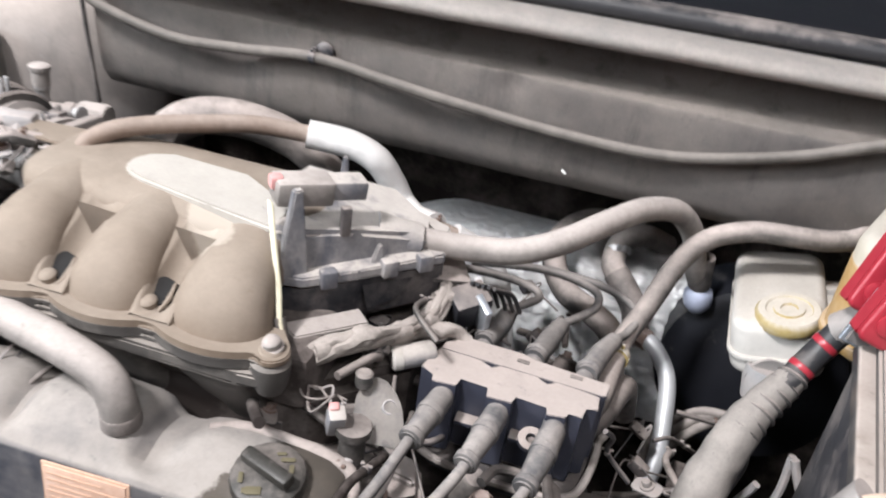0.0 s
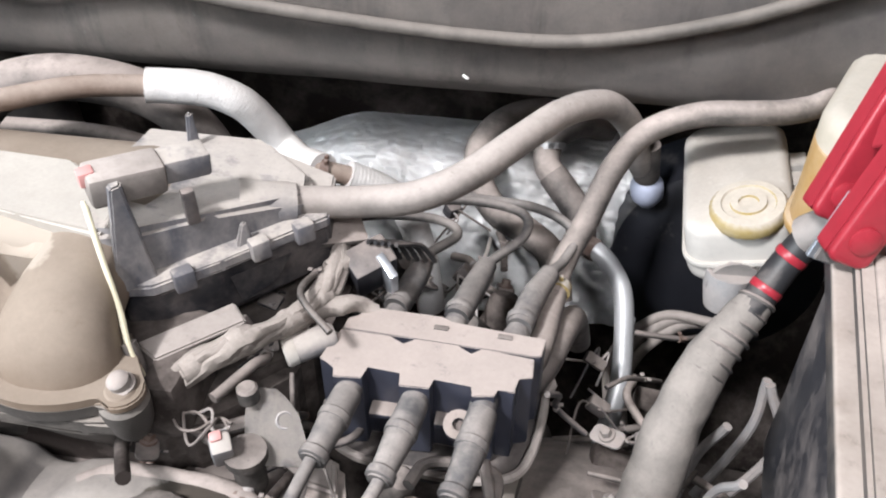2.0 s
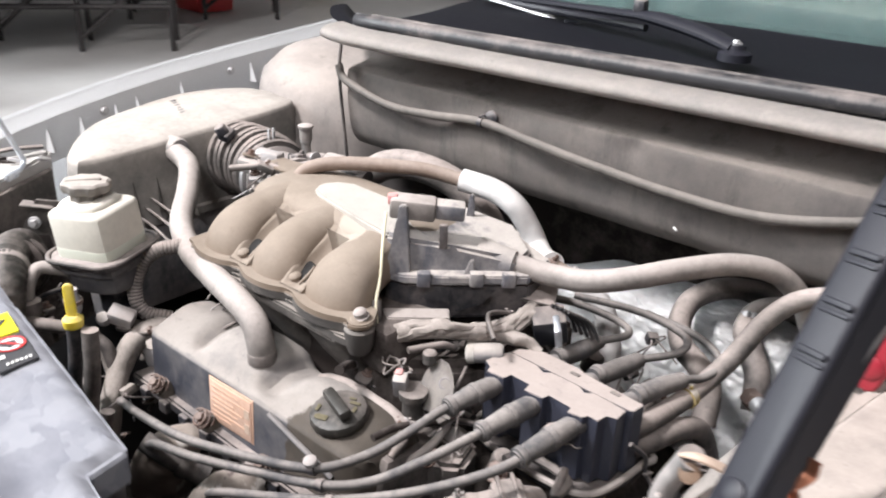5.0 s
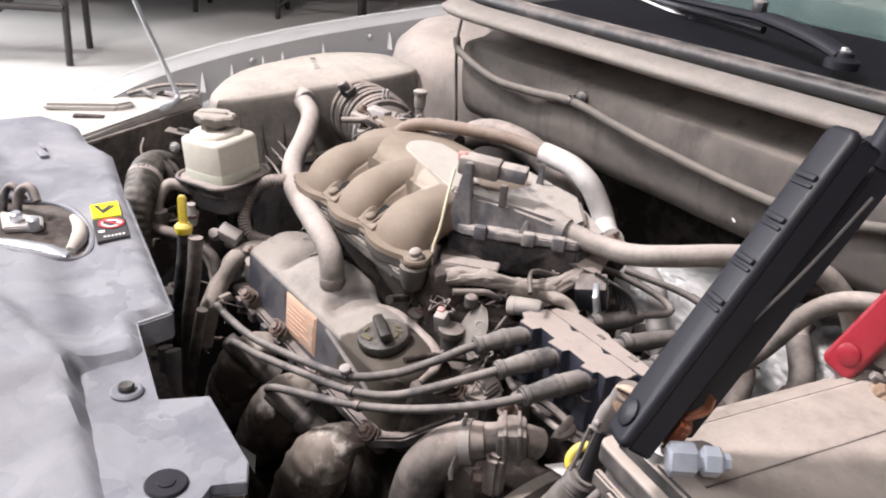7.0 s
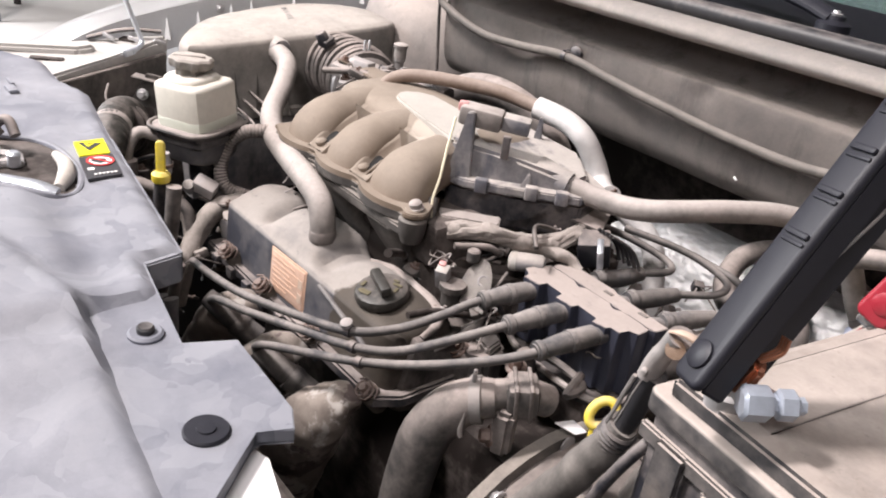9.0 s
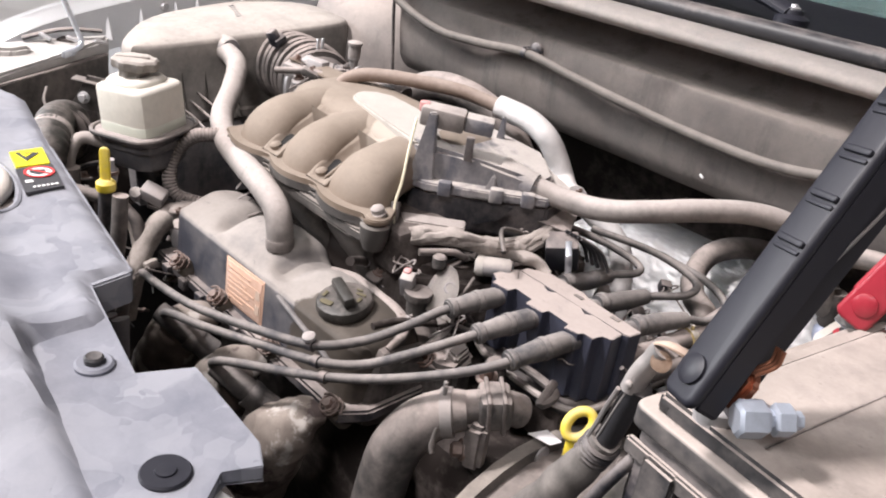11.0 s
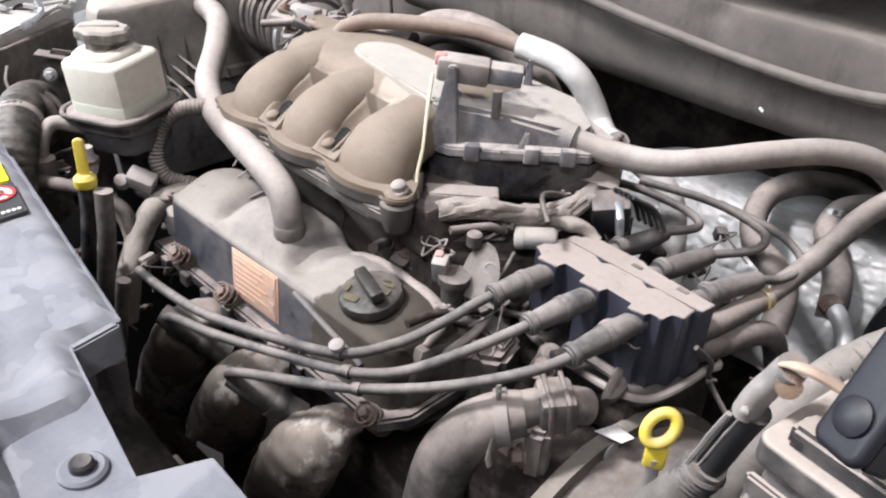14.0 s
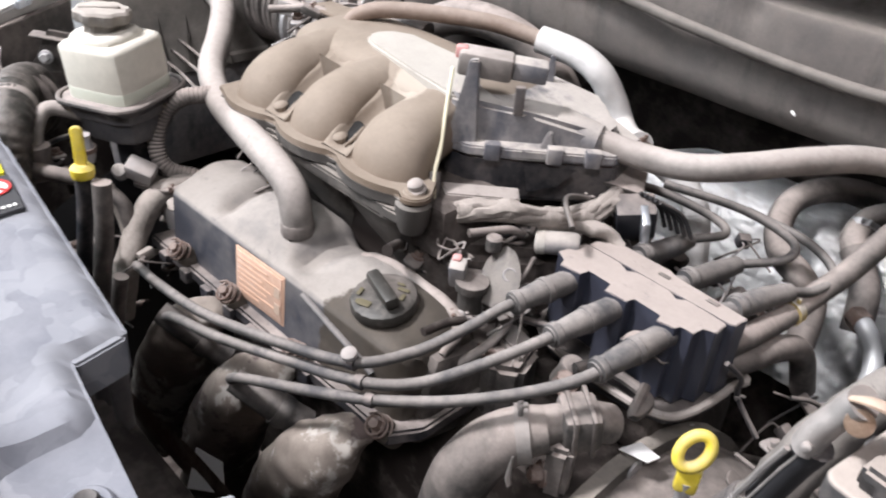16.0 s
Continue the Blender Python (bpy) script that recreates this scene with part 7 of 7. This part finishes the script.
for k in range(9):
    x, y = rng.uniform(0.40, 0.50), rng.uniform(-0.02, 0.18)
    part("wire", tube([(x, y, 0.86), (x + rng.uniform(-.02, .02), y + rng.uniform(-.03, .03), 0.80), (x + rng.uniform(-.05, .03), y - 0.03, 0.70)], rng.uniform(0.0025, 0.005), seg=8), rng.choice(["connector", "rubber", "hose", "black"]), cb)
for k in range(5):
    part("bracket", boxed((rng.uniform(0.36, 0.50), rng.uniform(0.0, 0.25), rng.uniform(0.70, 0.78)), (0.05, 0.03, 0.02), 0.004, turn(rng.uniform(-30, 30), rng.uniform(-30, 30), rng.uniform(0, 180))), "deep_shade", cb)

# ---- small fittings deep in the bay ----


def fittings(name, label, category, lo, hi, n, seed, mats):
    """A tangle of short bent hoses, plugs on wires and bolted tabs inside a box of the bay."""
    g = random.Random(seed)
    at = [g.uniform(a, b) for a, b in zip(lo, hi)]
    t = thing(name, at, label, category)
    pick = lambda: V(*[g.uniform(a, b) for a, b in zip(lo, hi)])
    for k in range(n):
        kind, q = g.random(), pick()
        d = V(g.uniform(-1, 1), g.uniform(-1, 1), g.uniform(-0.5, 0.6)).normalized()
        mt = g.choice(mats)
        if kind < 0.45:
            w = [q]
            for j in range(3):
                d = (d + V(g.uniform(-0.7, 0.7), g.uniform(-0.7, 0.7), g.uniform(-0.6, 0.3))).normalized()
                w.append(w[-1] + d * g.uniform(0.02, 0.045))
            r = g.uniform(0.0022, 0.0055)
            h = part("hose", tube(w, r, seg=10, n=6), mt, t)
            part("hose_clamp", clamp_bm(w[1], w[2] - w[1], r * 1.05, 0.006), g.choice(["castal", "rust", "black"]), h)
        elif kind < 0.75:
            rot = turn(g.uniform(-40, 40), g.uniform(-40, 40), g.uniform(0, 180))
            c = part("plug", boxed(q, (g.uniform(0.014, 0.028), g.uniform(0.010, 0.016), g.uniform(0.010, 0.018)), 0.002, rot), g.choice(["black", "connector", "grime", mt]), t)
            for j in range(3):
                o = V(g.uniform(-0.004, 0.004), g.uniform(-0.004, 0.004), 0)
                part("wire", tube([q + o, q + o + V(g.uniform(-0.02, 0.02), g.uniform(-0.02, 0.02), 0.004), q + o * 2 + V(g.uniform(-0.045, 0.045), g.uniform(-0.045, 0.045), -0.02)], 0.0013, seg=6, n=5), g.choice(["rubber", "hose_dark", "connector"]), c)
        else:
            m = Matrix.Translation(q) @ turn(g.uniform(-30, 30), g.uniform(-30, 30), g.uniform(0, 180))
            b = part("tab", rprism((0, 0, g.uniform(0.022, 0.04), 0.018, 0.006), -0.0015, 0.0015, 0.0008, m), mt, t)
            part("bolt", bolt_bm(m @ V(0, 0, 0.0015), m.to_3x3() @ V(0, 0, 1), 0.005, 0.006), g.choice(["castal", "rust"]), b)


DEEP = ["grime", "hose_dark", "black", "hose", "deep_shade", "grime"]
fittings("cam_end_fittings", "grimy hoses and plugs between cover and coil pack", "fittings", (0.075, -0.005, 0.83), (0.13, 0.075, 0.868), 12, 21, DEEP + ["castal", "connector"])
fittings("valley_fittings", "dusty plugs and wires under the manifold housing", "fittings", (0.02, 0.08, 0.86), (0.14, 0.20, 0.915), 16, 5, DEEP + ["tape"])
fittings("cover_rear_fittings", "dark fittings behind the valve cover", "fittings", (-0.28, 0.012, 0.85), (0.0, 0.04, 0.89), 12, 8, ["grime", "deep_shade", "hose_dark"])
fittings("bulkhead_fittings", "dusty hoses and brackets behind the coil pack", "fittings", (0.16, 0.24, 0.74), (0.32, 0.40, 0.84), 16, 13, DEEP + ["hose_pale", "castal"])
fittings("side_fittings", "tangled wires beside the battery tray", "fittings", (0.33, -0.05, 0.68), (0.43, 0.28, 0.80), 20, 17, DEEP + ["connector"])
fittings("pump_fittings", "hoses and brackets round the steering pump", "fittings", (-0.40, -0.20, 0.70), (-0.28, -0.03, 0.84), 20, 31, DEEP + ["hose", "tape"])
fittings("front_fittings", "grimy hoses ahead of the pulley", "fittings", (-0.56, -0.22, 0.76), (-0.42, -0.10, 0.90), 14, 37, DEEP)
fittings("throttle_fittings", "dusty linkage, plugs and wires on the throttle body", "fittings", (-0.43, 0.14, 0.965), (-0.30, 0.22, 1.01), 14, 43, ["hose_pale", "castal", "connector", "intake", "hose"])
for pts, r, mt in (([(-0.262, -0.185, 0.90), (-0.262, -0.19, 0.84), (-0.268, -0.20, 0.76), (-0.27, -0.20, 0.66)], 0.010, "hose"),
                   ([(-0.236, -0.190, 0.80), (-0.240, -0.20, 0.74), (-0.25, -0.21, 0.66)], 0.008, "hose_dark"),
                   ([(-0.31, -0.215, 0.80), (-0.315, -0.22, 0.74), (-0.32, -0.22, 0.62)], 0.012, "hose_dark")):
    single("down_hose", tube(pts, r, seg=14), mt, "dusty hose running down beside the engine", "hose", "down hoses")

# ---- workshop beyond ----


def trestle(at, rz):
    t = thing("steel_trestle", at, "dark steel trestle stand on the workshop floor", "stand", "trestles")
    m = Matrix.Translation(at) @ turn(0, 0, rz)
    for sx in (-0.7, 0, 0.7):
        for sy in (-0.25, 0.25):
            bm = bmesh.new()
            rod(bm, m @ V(sx, sy, 0), m @ V(sx, sy * 0.8, 0.75), 0.022)
            part("leg", bm, "dark_metal", t)
    for sy in (-0.25, 0.25):
        bm = bmesh.new()
        rod(bm, m @ V(-0.7, sy, 0.35), m @ V(0.7, sy, 0.35), 0.022)
        part("rail", bm, "dark_metal", t)
        for sx in (-0.7, 0.0):
            bm = bmesh.new()
            rod(bm, m @ V(sx, sy, 0.1), m @ V(sx + 0.7, sy, 0.7), 0.018)
            part("brace", bm, "dark_metal", t)
    part("top", box(bmesh.new(), m @ V(0, 0, 0.78), (1.6, 0.6, 0.06), 0.01, turn(0, 0, rz)), "dark_metal", t)


def shop_car(at, rz, mat, label):
    c = thing("parked_car", at, label, "car", "workshop cars")
    m = Matrix.Translation(at) @ turn(0, 0, rz)
    prof = [(-2.1, 0.35), (-2.12, 0.75), (-1.2, 0.95), (-0.7, 1.45), (0.8, 1.48), (1.6, 1.0), (2.1, 0.9), (2.12, 0.35)]
    bm = bmesh.new()
    skin(bm, [[m @ V(x, y * (0.92 if z > 1.2 else 1), z) for x, z in prof] for y in (-0.85, -0.8, 0.8, 0.85)], True, False)
    part("body", bm, mat, c)
    for x in (-1.35, 1.35):
        for y in (-0.78, 0.78):
            w = part("wheel", lathed([(0.20, -0.1), (0.32, -0.1), (0.34, 0), (0.32, 0.1), (0.20, 0.1)], m @ V(x, y, 0.34), m.to_3x3() @ V(0, 1, 0), 28), "tyre", c)
            part("rim", lathed([(0.2, -0.09), (0.21, 0.09)], m @ V(x, y, 0.34), m.to_3x3() @ V(0, 1, 0), 24), "paint", w)


trestle((-5.35, 0.15, 0), 62)
trestle((-6.15, 2.75, 0), 55)
trestle((-6.9, 4.4, 0), 55)
shop_car((-6.9, 0.4, 0.50), 62, "van", "grey car raised on stands in the workshop")
shop_car((-7.3, 2.9, 0.45), 65, "van", "grey car raised on stands in the workshop")
shop_car((-9.8, 5.5, 0), 80, "dark_metal", "dark car parked in the workshop")
for k, (x, y, mt) in enumerate(((-7.2, 4.6, "crate_red"), (-7.6, 6.4, "crate_yellow"), (-8.6, 6.6, "crate_red"), (-6.2, 7.8, "dark_metal"))):
    t = thing("tool_cabinet", (x, y, 0), ("red painted tool cabinet", "yellow floor jack box", "red painted tool cabinet", "dark metal bin")[k] + " on the workshop floor", "cabinet")
    part("body", boxed((x, y, 0.25), (0.45, 0.4, 0.48), 0.02), mt, t)
    for j in range(3):
        part("drawer", boxed((x, y - 0.205, 0.11 + 0.14 * j), (0.40, 0.02, 0.12), 0.006), mt, t)
